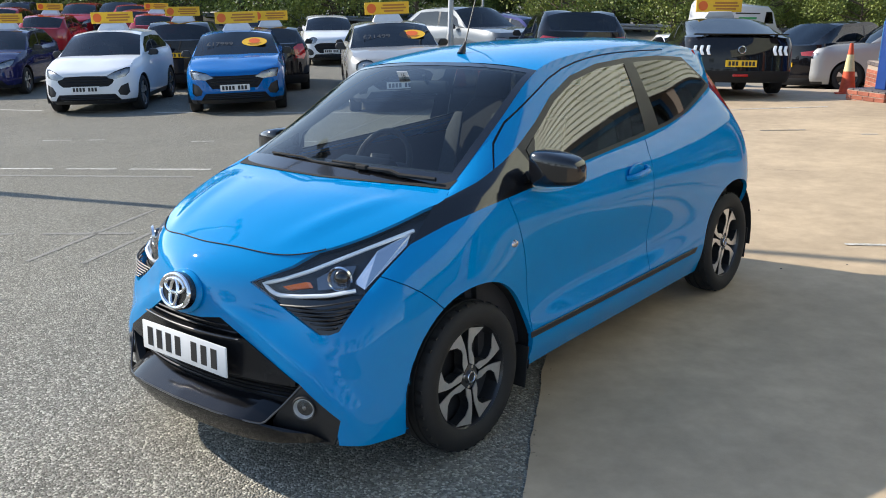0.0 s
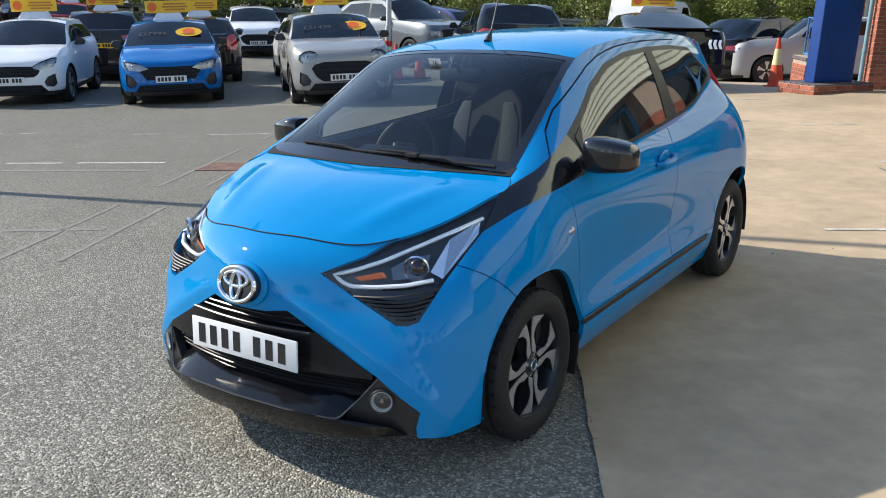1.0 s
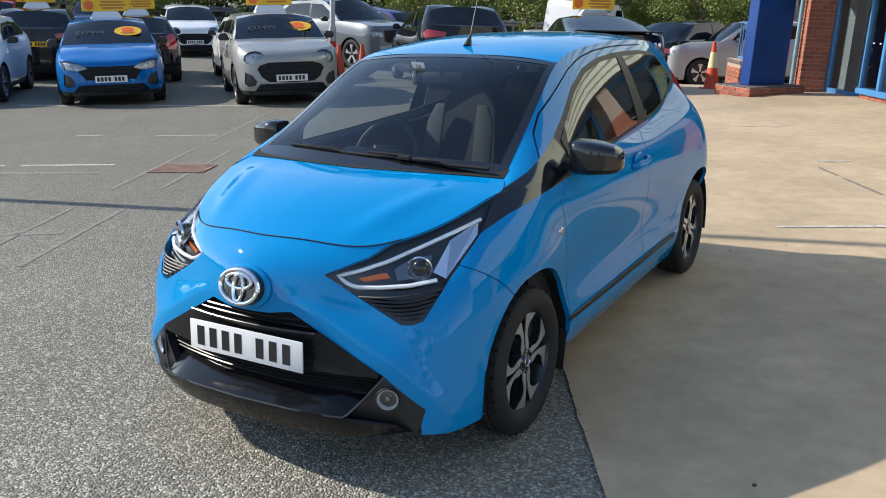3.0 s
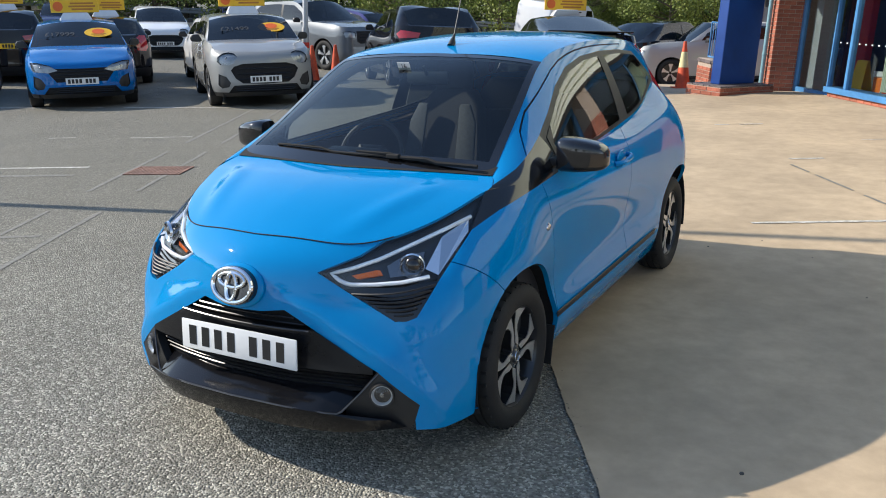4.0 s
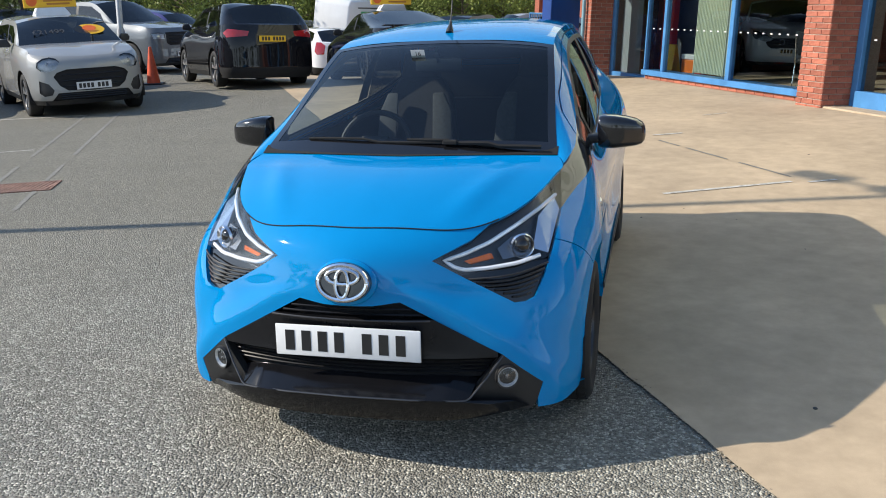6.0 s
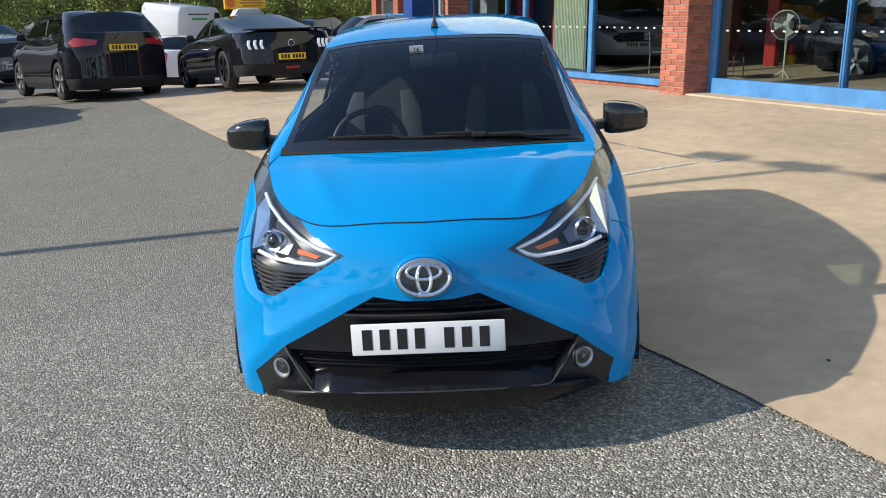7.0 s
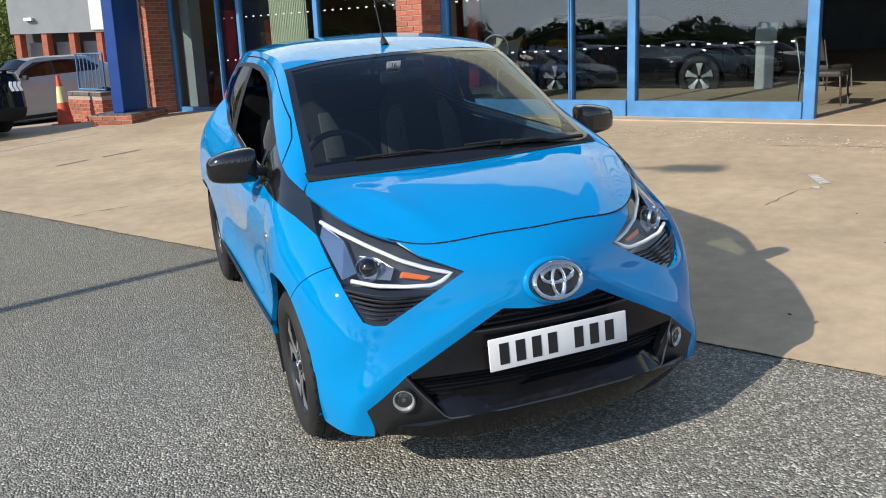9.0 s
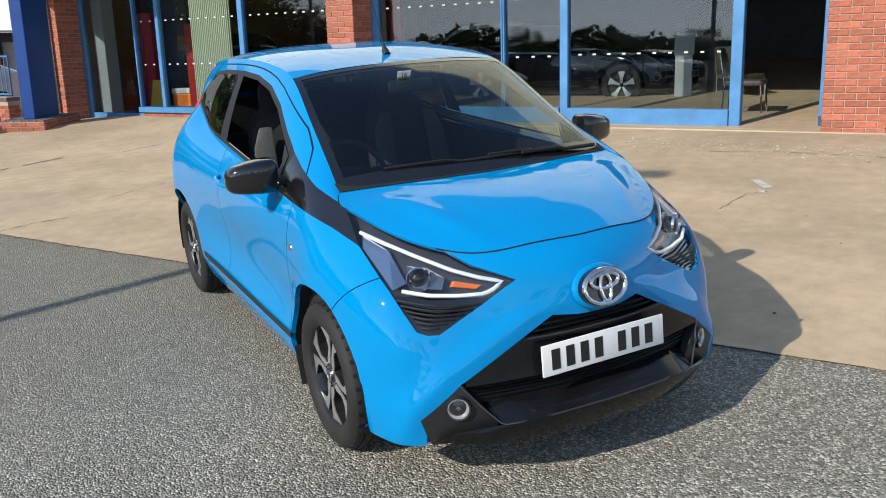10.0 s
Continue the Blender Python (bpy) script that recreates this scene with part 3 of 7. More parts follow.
def brick_face(parent, start, turn, length, z0, courses, material=None, first=0, depth=0.09, sunk=0.0):
    """Stretcher bond along a face: start is its corner (x, y), turn its heading in degrees; the bricks reach depth behind the face."""
    g = random.Random(int(length * 1000) + courses)
    for c in range(courses):
        x = 0.0
        z = z0 + c * 0.075 / S
        off = (c + first) % 2
        while x < length - 0.02:
            want = (0.1025 if (off and x == 0) else 0.215) / S
            w = min(want, length - x)
            if w > 0.03:
                ob = new("brick", brick_mesh(w, depth, 0.065 / S, material or brick_m))
                ob.parent = parent
                ob.matrix_local = Matrix.Translation((start[0], start[1], z)) @ pose(0, 0, 0, 0, 0, turn) @ Matrix.Translation((x, -0.004 + sunk + g.uniform(-0.0015, 0.0015), 0.005))
            x += want + 0.010 / S


def wall_core(name, dims, label=""):
    ob = part(name, boxes(dims), mortar, show, label)
    return ob


# piers
pier1 = wall_core("wall_pier", (-0.435, -0.006, -0.444, 0.30, -0.3, 2.70), "red brick pier")
brick_face(pier1, (-0.44, -0.45), 0, 0.44, -0.06, 27)
brick_face(pier1, (0.0, -0.45), 90, 0.46, -0.06, 27, first=1)
pier2 = wall_core("wall_pier", (5.686, 6.254, -0.344, 0.30, -0.4, 2.70), "red brick pier")
brick_face(pier2, (5.68, -0.35), 0, 0.58, -0.16, 29)
brick_face(pier2, (5.68, 0.30), -90, 0.64, -0.16, 29, first=1)

# main window: sills, posts, panes
PROUD = -0.05


def post(x0, x1, z0=0.0, z1=2.62, y0=PROUD, y1=0.06, parent=None, name="window_frame"):
    return part(name, softened(boxes((x0, x1, y0, y1, z0, z1)), 0.006, 1), frame_blue, parent or show)


def dots(pane, x0, x1, z, y):
    n = int((x1 - x0) / 0.165)
    for k in range(n):
        x = x0 + (k + 0.5) * (x1 - x0) / n
        part("dot", boxes((x - 0.020, x + 0.020, y - 0.004, y - 0.002, z - 0.009, z + 0.009)), dot_m, pane)


post(0.0, 0.10), post(1.935, 1.955), post(1.965, 1.985), post(2.72, 2.82, -0.06), post(4.70, 4.82)
part("window_sill", softened(boxes((0.10, 2.72, -0.08, 0.06, -0.04, 0.19)), 0.006, 1), frame_blue, show)
part("window_sill", softened(boxes((2.82, 4.70, -0.075, 0.06, -0.04, 0.185)), 0.006, 1), frame_blue, show)
part("window_head", boxes((0.0, 5.68, -0.06, 0.06, 2.55, 2.70)), frame_blue, show)
for k, (a, b) in enumerate(((0.10, 1.935), (1.985, 2.72), (2.82, 4.70))):
    pane = part("pane", boxes((a, b, 0.0, 0.008, 0.185, 2.55)), shop_glass, show, "large clear pane")
    dots(pane, a + 0.05, b - 0.05, 0.775 + 0.012 * k, 0.0)
    dots(pane, a + 0.05, b - 0.05, 1.45 + 0.012 * k, 0.0)
part("threshold", softened(boxes((-0.1, 6.4, -0.42, -0.05, -0.3, 0.005)), 0.01, 1), concrete, show, "pale concrete kerb under the windows")
# open entrance: one glass leaf stands inwards
leaf = part("door_leaf", boxes((5.60, 5.64, 0.10, 1.05, 0.02, 2.40)), shop_glass, show, "open glass door leaf")
part("leaf_frame", boxes((5.59, 5.65, 1.05, 1.10, 0.02, 2.40), (5.59, 5.65, 0.05, 0.10, 0.02, 2.40), (5.59, 5.65, 0.05, 1.10, 0.02, 0.12)), frame_blue, leaf)

# west bay, a little proud of the main window
Y = -0.25
base = wall_core("wall_base", (-4.46, -0.44, Y + 0.004, 0.25, -0.5, 0.055), "low red brick wall under the windows")
brick_face(base, (-4.46, Y), 0, 4.02, -0.215, 4)
part("window_sill", softened(boxes((-4.52, -0.44, Y - 0.05, 0.05, 0.055, 0.14)), 0.006, 1), frame_blue, show)
for a, b in ((-4.50, -4.47), (-3.97, -3.90), (-2.22, -2.13), (-0.54, -0.44)):
    post(a, b, 0.14, 2.62, Y - 0.02, Y + 0.07)
for a, b in ((-4.47, -3.97), (-3.90, -2.22), (-2.13, -0.54)):
    pane = part("pane", boxes((a, b, Y + 0.02, Y + 0.028, 0.14, 2.55)), shop_glass, show, "large clear pane")
    dots(pane, a + 0.05, b - 0.05, 0.80, Y + 0.02)
    dots(pane, a + 0.05, b - 0.05, 1.46, Y + 0.02)
part("window_head", boxes((-6.03, -0.44, Y - 0.03, 0.0, 2.55, 2.70)), frame_blue, show)
# recessed corner with side glass and the brick wing behind the column
post(-6.026, -5.95, -0.10, 2.62, -0.10, -0.02)
pale_wall = surface("pale_grey_wall", (0.40, 0.42, 0.44), (0.48, 0.50, 0.52), 3, (0.6, 0.75), stain=0.08)
part("corner_pane", boxes((-5.95, -4.52, -0.064, -0.056, 0.02, 2.6)), shop_glass, show, "clear corner pane in shade")
part("corner_pillar", boxes((-5.90, -5.64, 0.06, 0.30, -0.1, 2.6)), pale_wall, show, "pale grey pillar behind the glass")
# Wall added behind the glass; its slate tone gives the corner's shade
part("corner_wall", boxes((-5.50, -4.55, 0.90, 0.94, 0.0, 2.6)), inner_wall, show, "inner wall toned slate for the corner's shade")
part("window_sill", boxes((-5.95, -4.52, -0.10, 0.02, -0.25, 0.02)), frame_blue, show)
wing = wall_core("wall_wing", (-6.266, -6.034, -0.526, 0.30, -0.5, 2.70), "red brick wing wall in shade")
brick_face(wing, (-6.27, -0.53), 0, 0.24, -0.285, 36)
brick_face(wing, (-6.03, -0.53), 90, 0.45, -0.285, 36, first=1)
pipe = part("drain_pipe", tube([(-6.19, -0.595, -0.12), (-6.19, -0.595, 2.68)], 0.036, 12), steel_pipe, show, "grey-blue drain pipe", smooth=True)
for z in (0.5, 1.6):
    part("pipe_clip", tube([(-6.19, -0.595, z), (-6.19, -0.595, z + 0.04)], 0.044, 12), steel_pipe, pipe, smooth=True)

# cream ribbed fascia over the windows, and the roof
bm = bmesh.new()
rows = []
for k in range(20):
    z = 2.70 + k * 0.195
    rows += [(-0.56, z), (-0.56, z + 0.130), (-0.50, z + 0.145), (-0.50, z + 0.180)]
for (y0, z0), (y1, z1) in zip(rows, rows[1:]):
    vs = [bm.verts.new(p) for p in ((-6.6, y0, z0), (9.0, y0, z0), (9.0, y1, z1), (-6.6, y1, z1))]
    bm.faces.new(vs)
part("fascia", bm, cream_clad, show, "cream ribbed metal fascia")
part("soffit", boxes((-6.6, 9.0, -0.50, 0.10, 2.695, 2.74)), soffit_m, show)
part("roof", boxes((-6.6, 9.0, -0.50, 9.0, 6.60, 6.75)), soffit_m, show)
part("wall_north", boxes((-6.45, -6.27, -0.2, 9.0, -0.6, 6.6)), brick_m, show)
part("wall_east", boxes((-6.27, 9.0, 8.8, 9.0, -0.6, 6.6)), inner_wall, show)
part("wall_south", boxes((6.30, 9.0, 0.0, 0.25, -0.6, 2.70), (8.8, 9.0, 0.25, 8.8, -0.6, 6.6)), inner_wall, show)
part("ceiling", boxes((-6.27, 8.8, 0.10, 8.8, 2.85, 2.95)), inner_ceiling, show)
# Grey floor where the sun reaches; behind it shade is put in the colour
part("floor", boxes((-6.02, 0.0, 0.022, 2.6, -0.3, 0.012), (0.0, 8.8, -0.02, 0.95, -0.3, 0.012)), inner_floor, show, "grey tiled showroom floor")
part("carpet", boxes((-6.02, 0.0, 2.6, 8.8, -0.3, 0.012), (0.0, 8.8, 0.95, 8.8, -0.3, 0.012)), carpet, show, "deep showroom floor toned dark for shade")

# canopy column on its brick plinth
col = thing("canopy_column", upright(-0.96, 12.80, -26) @ Matrix.Scale(S, 4), "dark blue blade-shaped column on a low brick plinth", "column")
core = part("plinth", boxes((-0.663, -0.004, 0.004, 1.403, -0.3, 0.135)), mortar, col, "red brick plinth")
brick_face(core, (-0.667, 0.0), 0, 0.667, -0.072, 3)
brick_face(core, (0.0, 0.0), 90, 1.407, -0.072, 3, first=1)
brick_face(core, (-0.667, 1.407), -90, 1.407, -0.072, 3, first=1)
for k in range(14):
    for j in range(6):
        ob = new("brick", brick_mesh(0.102, 0.093, 0.02, cap_brick))
        ob.parent = core
        ob.matrix_local = Matrix.Translation((-0.663 + j * 0.111, 0.004 + k * 0.1, 0.135))
part("shaft", softened(boxes((-0.43, -0.25, 0.29, 1.21, 0.155, 2.55)), 0.012, 2), column_blue, col, "dark blue painted shaft")
# Unseen slab, added overhead to keep skylight off the column and corner
part("canopy", boxes((-1.3, 0.8, -0.2, 2.3, 2.55, 2.9)), soffit_m, col, "unseen grey slab added to shade the entrance corner")

# low ramp walls with a blue railing beyond the column
ramp = thing("ramp_wall", upright(-1.42, 14.75, -59.4) @ Matrix.Scale(S, 4), "low red brick ramp wall with a blue steel railing", "wall", kind="structure")
core = part("wall_low", boxes((-1.1, -0.004, 0.004, 0.215, -0.2, 0.48)), mortar, ramp)
brick_face(core, (-1.1, 0.0), 0, 1.1, -0.06, 6)
brick_face(core, (0, 0.0), 90, 0.21, -0.06, 6, first=1)
brick_face(core, (-1.1, -0.012), 0, 1.1, 0.41, 1, cap_brick, depth=0.24)
rail = part("railing", tube([(-0.85, 0.1, 0.52), (-0.85, 0.1, 1.13), (0.0, 0.1, 1.13), (0.0, 0.1, 0.52), (-0.85, 0.1, 0.52)], 0.018, 8), frame_blue, ramp, "blue steel railing", smooth=True)
for k in range(6):
    x = -0.74 + k * 0.125
    part("baluster", tube([(x, 0.1, 0.52), (x, 0.1, 1.13)], 0.009, 6), frame_blue, rail)

# ---- the blue hatchback ----
WHEELS = [(0.0, 0.285), (2.34, 0.285)]
stations = []


def station(*points):
    stations.append([tuple(p) for p in points])


# upright profiles round the body, from the nose's middle along its left flank to the tail's middle, each from the underside up
station((0, -0.700, 0.20), (0, -0.715, 0.29), (0, -0.690, 0.42), (0, -0.690, 0.58), (0, -0.684, 0.68), (0, -0.652, 0.76), (0, -0.572, 0.828))
station((0.18, -0.692, 0.20), (0.18, -0.705, 0.29), (0.18, -0.680, 0.42), (0.18, -0.667, 0.58), (0.18, -0.650, 0.68), (0.18, -0.618, 0.76), (0.18, -0.553, 0.826))
station((0.40, -0.645, 0.20), (0.40, -0.660, 0.29), (0.41, -0.640, 0.42), (0.42, -0.606, 0.56), (0.40, -0.568, 0.67), (0.40, -0.535, 0.75), (0.40, -0.482, 0.816))
station((0.575, -0.580, 0.20), (0.60, -0.580, 0.29), (0.585, -0.580, 0.42), (0.585, -0.540, 0.56), (0.585, -0.478, 0.68), (0.585, -0.385, 0.78), (0.560, -0.295, 0.866))
station((0.68, -0.520, 0.20), (0.695, -0.515, 0.28), (0.690, -0.505, 0.42), (0.690, -0.470, 0.56), (0.682, -0.405, 0.69), (0.665, -0.300, 0.78), (0.615, -0.150, 0.906))
station((0.755, -0.370, 0.20), (0.770, -0.360, 0.28), (0.765, -0.350, 0.42), (0.762, -0.325, 0.56), (0.745, -0.270, 0.70), (0.705, -0.190, 0.80), (0.648, -0.040, 0.934))
station((0.770, -0.170, 0.20), (0.786, -0.160, 0.30), (0.792, -0.150, 0.44), (0.792, -0.130, 0.59), (0.775, -0.110, 0.72), (0.740, -0.060, 0.83), (0.690, 0.050, 0.938))
station((0.770, 0.020, 0.20), (0.790, 0.020, 0.30), (0.802, 0.020, 0.45), (0.806, 0.020, 0.62), (0.790, 0.030, 0.74), (0.762, 0.060, 0.85), (0.722, 0.140, 0.940))
station((0.755, 0.300, 0.20), (0.790, 0.300, 0.32), (0.778, 0.300, 0.45), (0.778, 0.300, 0.60), (0.776, 0.300, 0.74), (0.766, 0.310, 0.85), (0.734, 0.330, 0.940))
station((0.745, 0.650, 0.20), (0.790, 0.650, 0.33), (0.762, 0.650, 0.45), (0.762, 0.650, 0.60), (0.780, 0.650, 0.74), (0.772, 0.650, 0.86), (0.728, 0.650, 0.944))
station((0.745, 1.100, 0.20), (0.788, 1.100, 0.33), (0.758, 1.100, 0.45), (0.762, 1.100, 0.60), (0.784, 1.100, 0.75), (0.768, 1.100, 0.87), (0.712, 1.100, 0.966))
station((0.745, 1.550, 0.20), (0.786, 1.550, 0.33), (0.766, 1.550, 0.46), (0.772, 1.550, 0.61), (0.788, 1.550, 0.77), (0.764, 1.550, 0.89), (0.690, 1.550, 0.985))
station((0.745, 1.950, 0.20), (0.786, 1.950, 0.33), (0.786, 1.950, 0.47), (0.794, 1.950, 0.63), (0.796, 1.950, 0.79), (0.756, 1.950, 0.93), (0.662, 1.950, 1.035))
station((0.745, 2.300, 0.20), (0.784, 2.300, 0.33), (0.798, 2.300, 0.48), (0.806, 2.300, 0.65), (0.796, 2.300, 0.82), (0.740, 2.290, 0.98), (0.618, 2.270, 1.095))
station((0.690, 2.600, 0.20), (0.730, 2.610, 0.33), (0.752, 2.620, 0.48), (0.764, 2.610, 0.65), (0.750, 2.580, 0.82), (0.690, 2.530, 0.98), (0.565, 2.480, 1.145))
station((0.520, 2.720, 0.20), (0.560, 2.740, 0.33), (0.580, 2.750, 0.48), (0.590, 2.735, 0.65), (0.570, 2.690, 0.82), (0.530, 2.640, 0.98), (0.440, 2.580, 1.160))
station((0, 2.740, 0.20), (0, 2.770, 0.33), (0, 2.780, 0.48), (0, 2.765, 0.65), (0, 2.725, 0.82), (0, 2.690, 0.98), (0, 2.630, 1.165))


def ring_grid(nu, nv):
    cols = np.array([curve(c, nv) for c in stations])
    flip = np.array([-1, 1, 1])
    cols = np.concatenate([cols[2:0:-1] * flip, cols, cols[-2:-4:-1] * flip])
    t = np.cumsum(np.r_[0, np.linalg.norm(np.diff(cols, axis=0), axis=2).mean(1)])
    a, b = t[2], t[-3]
    return np.stack([natural(t, cols[:, k], np.linspace(a, b, nu + 1)) for k in range(nv + 1)])


flank = ring_grid(260, 56)
TOP = flank[-1].copy()
k_seam = int(np.argmin(np.abs(TOP[:80, 0] - 0.476)))
k_wing = int(np.argmin(np.linalg.norm(TOP - np.array((0.648, -0.040, 0.934)), axis=1)))

hero = thing("hatchback_car", GROUND @ pose(0, 0, 0), "bright cyan-blue small hatchback with black mirrors, parked on the forecourt", "car")

shell = from_grid(flank)
bmesh.ops.recalc_face_normals(shell, faces=shell.faces[:])
if sum(f.normal.dot(Vector((f.calc_center_median().x, f.calc_center_median().y - 1.0, 0))) for f in shell.faces) < 0:
    bmesh.ops.reverse_faces(shell, faces=shell.faces[:])

# wheel arches
for wy, wz in WHEELS:
    r = 0.362
    ring = [(0.8, wy + r * math.cos(a), wz + 0.004 + r * math.sin(a)) for a in (radians(-8 + 196 * k / 28) for k in range(29))]
    ring = [(0.8, wy + r * 1.03, 0.1)] + ring + [(0.8, wy - r * 1.03, 0.1)]
    take(shell, ring, (1, 0, 0)).free()

# front openings
GR_TOP, FOG_TOP, NOTCH, FANG = (0.179, -0.665, 0.600), (0.514, -0.606, 0.412), (0.645, -0.560, 0.297), (0.628, -0.563, 0.236)
front = (0, -1, 0)
mouth = take(shell, [(-0.1, -0.7, 0.585), (0.09, -0.7, 0.588), GR_TOP, FOG_TOP, NOTCH, FANG, (0.63, -0.6, 0.1), (-0.1, -0.7, 0.1)], front, 0.5)
# lamps
TIP, LOW_IN, LOW_OUT, TOP_LO, TOP_UP, TRI = (0.272, -0.592, 0.724), (0.367, -0.576, 0.672), (0.658, -0.422, 0.706), (0.672, -0.206, 0.829), (0.650, -0.049, 0.934), (0.585, -0.532, 0.577)
lamp_way = (0.58, -0.72, 0.38)
lamp_ring = [TIP, LOW_IN, LOW_OUT, (0.668, -0.330, 0.765), TOP_LO, TOP_UP, (0.66, -0.1, 0.96), (0.56, -0.295, 0.89), (0.47, -0.45, 0.835), (0.40, -0.510, 0.782)]
lamp_skin = take(shell, lamp_ring, lamp_way)
fin_skin = take(shell, [LOW_IN, (0.552, -0.552, 0.578), TRI, (0.612, -0.508, 0.588), LOW_OUT], lamp_way)
# black strip from lamp to mirror, lower part on the wing
strip_skin = take(shell, [(0.672, -0.206, 0.829), (0.70, -0.05, 0.868), (0.74, 0.12, 0.902), (0.77, 0.30, 0.928), (0.77, 0.46, 0.94), (0.77, 0.50, 1.1), (0.66, -0.04, 1.1), (0.65, -0.052, 0.93)], (0.9, -0.2, 0.4), 0.3)


RIDGE = [Vector((0.10, -0.70, 0.655)), Vector((0.20, -0.67, 0.635)), Vector((0.545, -0.57, 0.440)), Vector((0.665, -0.53, 0.315)), Vector((0.69, -0.51, 0.22))]


def off_ridge(p):
    """How far a point lies over the ridge that runs along the mouth's edge, and whether it is beside it."""
    best = (9.0, 0.0)
    for a, b in zip(RIDGE, RIDGE[1:]):
        d = Vector((b.x - a.x, b.z - a.z))
        q = Vector((p.x - a.x, p.z - a.z))
        f = min(max(q.dot(d) / d.length_squared, 0), 1)
        r = q - d * f
        if r.length < abs(best[0]):
            best = (math.copysign(r.length, d.x * q.y - d.y * q.x), 1.0)
    return best[0]


shell.normal_update()
for v in shell.verts:
    if v.co.y < -0.35 and v.co.x > 0.05:
        d = off_ridge(v.co)
        fade = ease((v.co.x - 0.08) / 0.10) * ease((0.66 - v.co.z) / 0.06)
        v.co += v.normal * fade * (0.008 * math.exp(-((d - 0.006) / 0.030) ** 2) - 0.007 * math.exp(-((d - 0.085) / 0.050) ** 2))


def line_cut(bm, pts, way, width=0.005):
    """A shut line: a narrow band along pts, sunk into the panel."""
    pts = [Vector(p) for p in pts]
    out = bmesh.new()
    for p, q in zip(pts, pts[1:]):
        side = (q - p).cross(Vector(way)).normalized() * width / 2
        along = (q - p).normalized() * width * 0.15
        got = take(bm, [p - side - along, q - side + along, q + side + along, p + side - along], way, 0.2)
        me = bpy.data.meshes.new("x")
        shift(got, -0.006).to_mesh(me)
        out.from_mesh(me)
        bpy.data.meshes.remove(me)
        got.free()
    return out


side = (1, 0, 0)
gaps = [
    line_cut(shell, curve([(0.78, 0.262, 0.945), (0.78, 0.285, 0.85), (0.78, 0.330, 0.70), (0.78, 0.352, 0.52), (0.78, 0.360, 0.36), (0.78, 0.350, 0.28)], 8), side),
    line_cut(shell, curve([(0.78, 1.475, 0.99), (0.78, 1.400, 0.90), (0.78, 1.388, 0.78), (0.78, 1.390, 0.60), (0.78, 1.380, 0.45), (0.78, 1.372, 0.33)], 8), side),
    line_cut(shell, curve([(0.70, -0.402, 0.772), (0.745, -0.30, 0.715), (0.77, -0.22, 0.655), (0.786, -0.165, 0.600)], 5), (0.85, -0.5, 0.2), 0.004),
]

# roof rail and windscreen edge
RAIL = curve([(0.622, 0.070, 0.968), (0.588, 0.30, 1.085), (0.556, 0.55, 1.225), (0.524, 0.79, 1.346), (0.510, 1.10, 1.397), (0.502, 1.55, 1.412), (0.490, 2.0, 1.400), (0.465, 2.40, 1.365), (0.445, 2.60, 1.335)], 80)
k_head = int(np.argmin(np.abs(RAIL[:, 1] - 0.79)))
COWL = curve([(0, -0.005, 0.972), (0.30, 0.010, 0.975), (0.50, 0.045, 0.972), (0.622, 0.070, 0.968)], 30)
HEAD = curve([(0, 0.770, 1.382), (0.26, 0.770, 1.374), (0.44, 0.782, 1.358), (0.524, 0.790, 1.346)], 30)

# bonnet
b_front, b_side = curve(TOP[: k_seam + 1], 30), curve(np.r_[TOP[k_seam : k_wing + 1], [RAIL[0]]], 34)
b_mid = curve([(0, -0.572, 0.828), (0, -0.42, 0.884), (0, -0.20, 0.936), (0, -0.005, 0.972)], 34)
bonnet_grid = coons(b_front, COWL, b_mid, b_side)
for j in range(bonnet_grid.shape[0]):
    for i in range(bonnet_grid.shape[1]):
        x, y, z = bonnet_grid[j, i]
        v = j / (bonnet_grid.shape[0] - 1)
        u = i / (bonnet_grid.shape[1] - 1)
        keel = 0.30 + 0.22 * v
        bonnet_grid[j, i, 2] += (0.020 * math.sin(math.pi * v) * (1 - u ** 4)) + 0.011 * math.sin(math.pi * min(v * 1.1, 1)) * math.exp(-((abs(x) - keel) / 0.055) ** 2) * (1 - u ** 6)
bonnet = both(from_grid(bonnet_grid))

# windscreen
w_mid = curve([(0, -0.005, 0.972), (0, 0.30, 1.150), (0, 0.56, 1.290), (0, 0.77, 1.382)], 40)
screen_grid = coons(COWL, HEAD, w_mid, curve(RAIL[: k_head + 1], 40))
for j in range(screen_grid.shape[0]):
    for i in range(screen_grid.shape[1]):
        swell = 0.024 * math.sin(math.pi * j / (screen_grid.shape[0] - 1)) * (1 - (i / (screen_grid.shape[1] - 1)) ** 5)
        screen_grid[j, i] += swell * np.array((0, -0.5, 0.866))
screen = from_grid(screen_grid)


def on_glass(u, v):
    """A point of the screen at u across and v up, 0 to 1."""
    j, i = v * (screen_grid.shape[0] - 1), u * (screen_grid.shape[1] - 1)
    j0, i0 = min(int(j), screen_grid.shape[0] - 2), min(int(i), screen_grid.shape[1] - 2)
    q, p = j - j0, i - i0
    low = screen_grid[j0, i0] * (1 - p) + screen_grid[j0, i0 + 1] * p
    high = screen_grid[j0 + 1, i0] * (1 - p) + screen_grid[j0 + 1, i0 + 1] * p
    return low * (1 - q) + high * q


across, up_side = np.linspace(0, 1, 31), np.linspace(0.10, 0.955, 41)
frit = from_grid(np.array([[on_glass(u, v) for u in across] for v in (0, 0.05, 0.10)]))
from_grid(np.array([[on_glass(u, v) for u in across] for v in (0.955, 0.98, 1)]), frit)
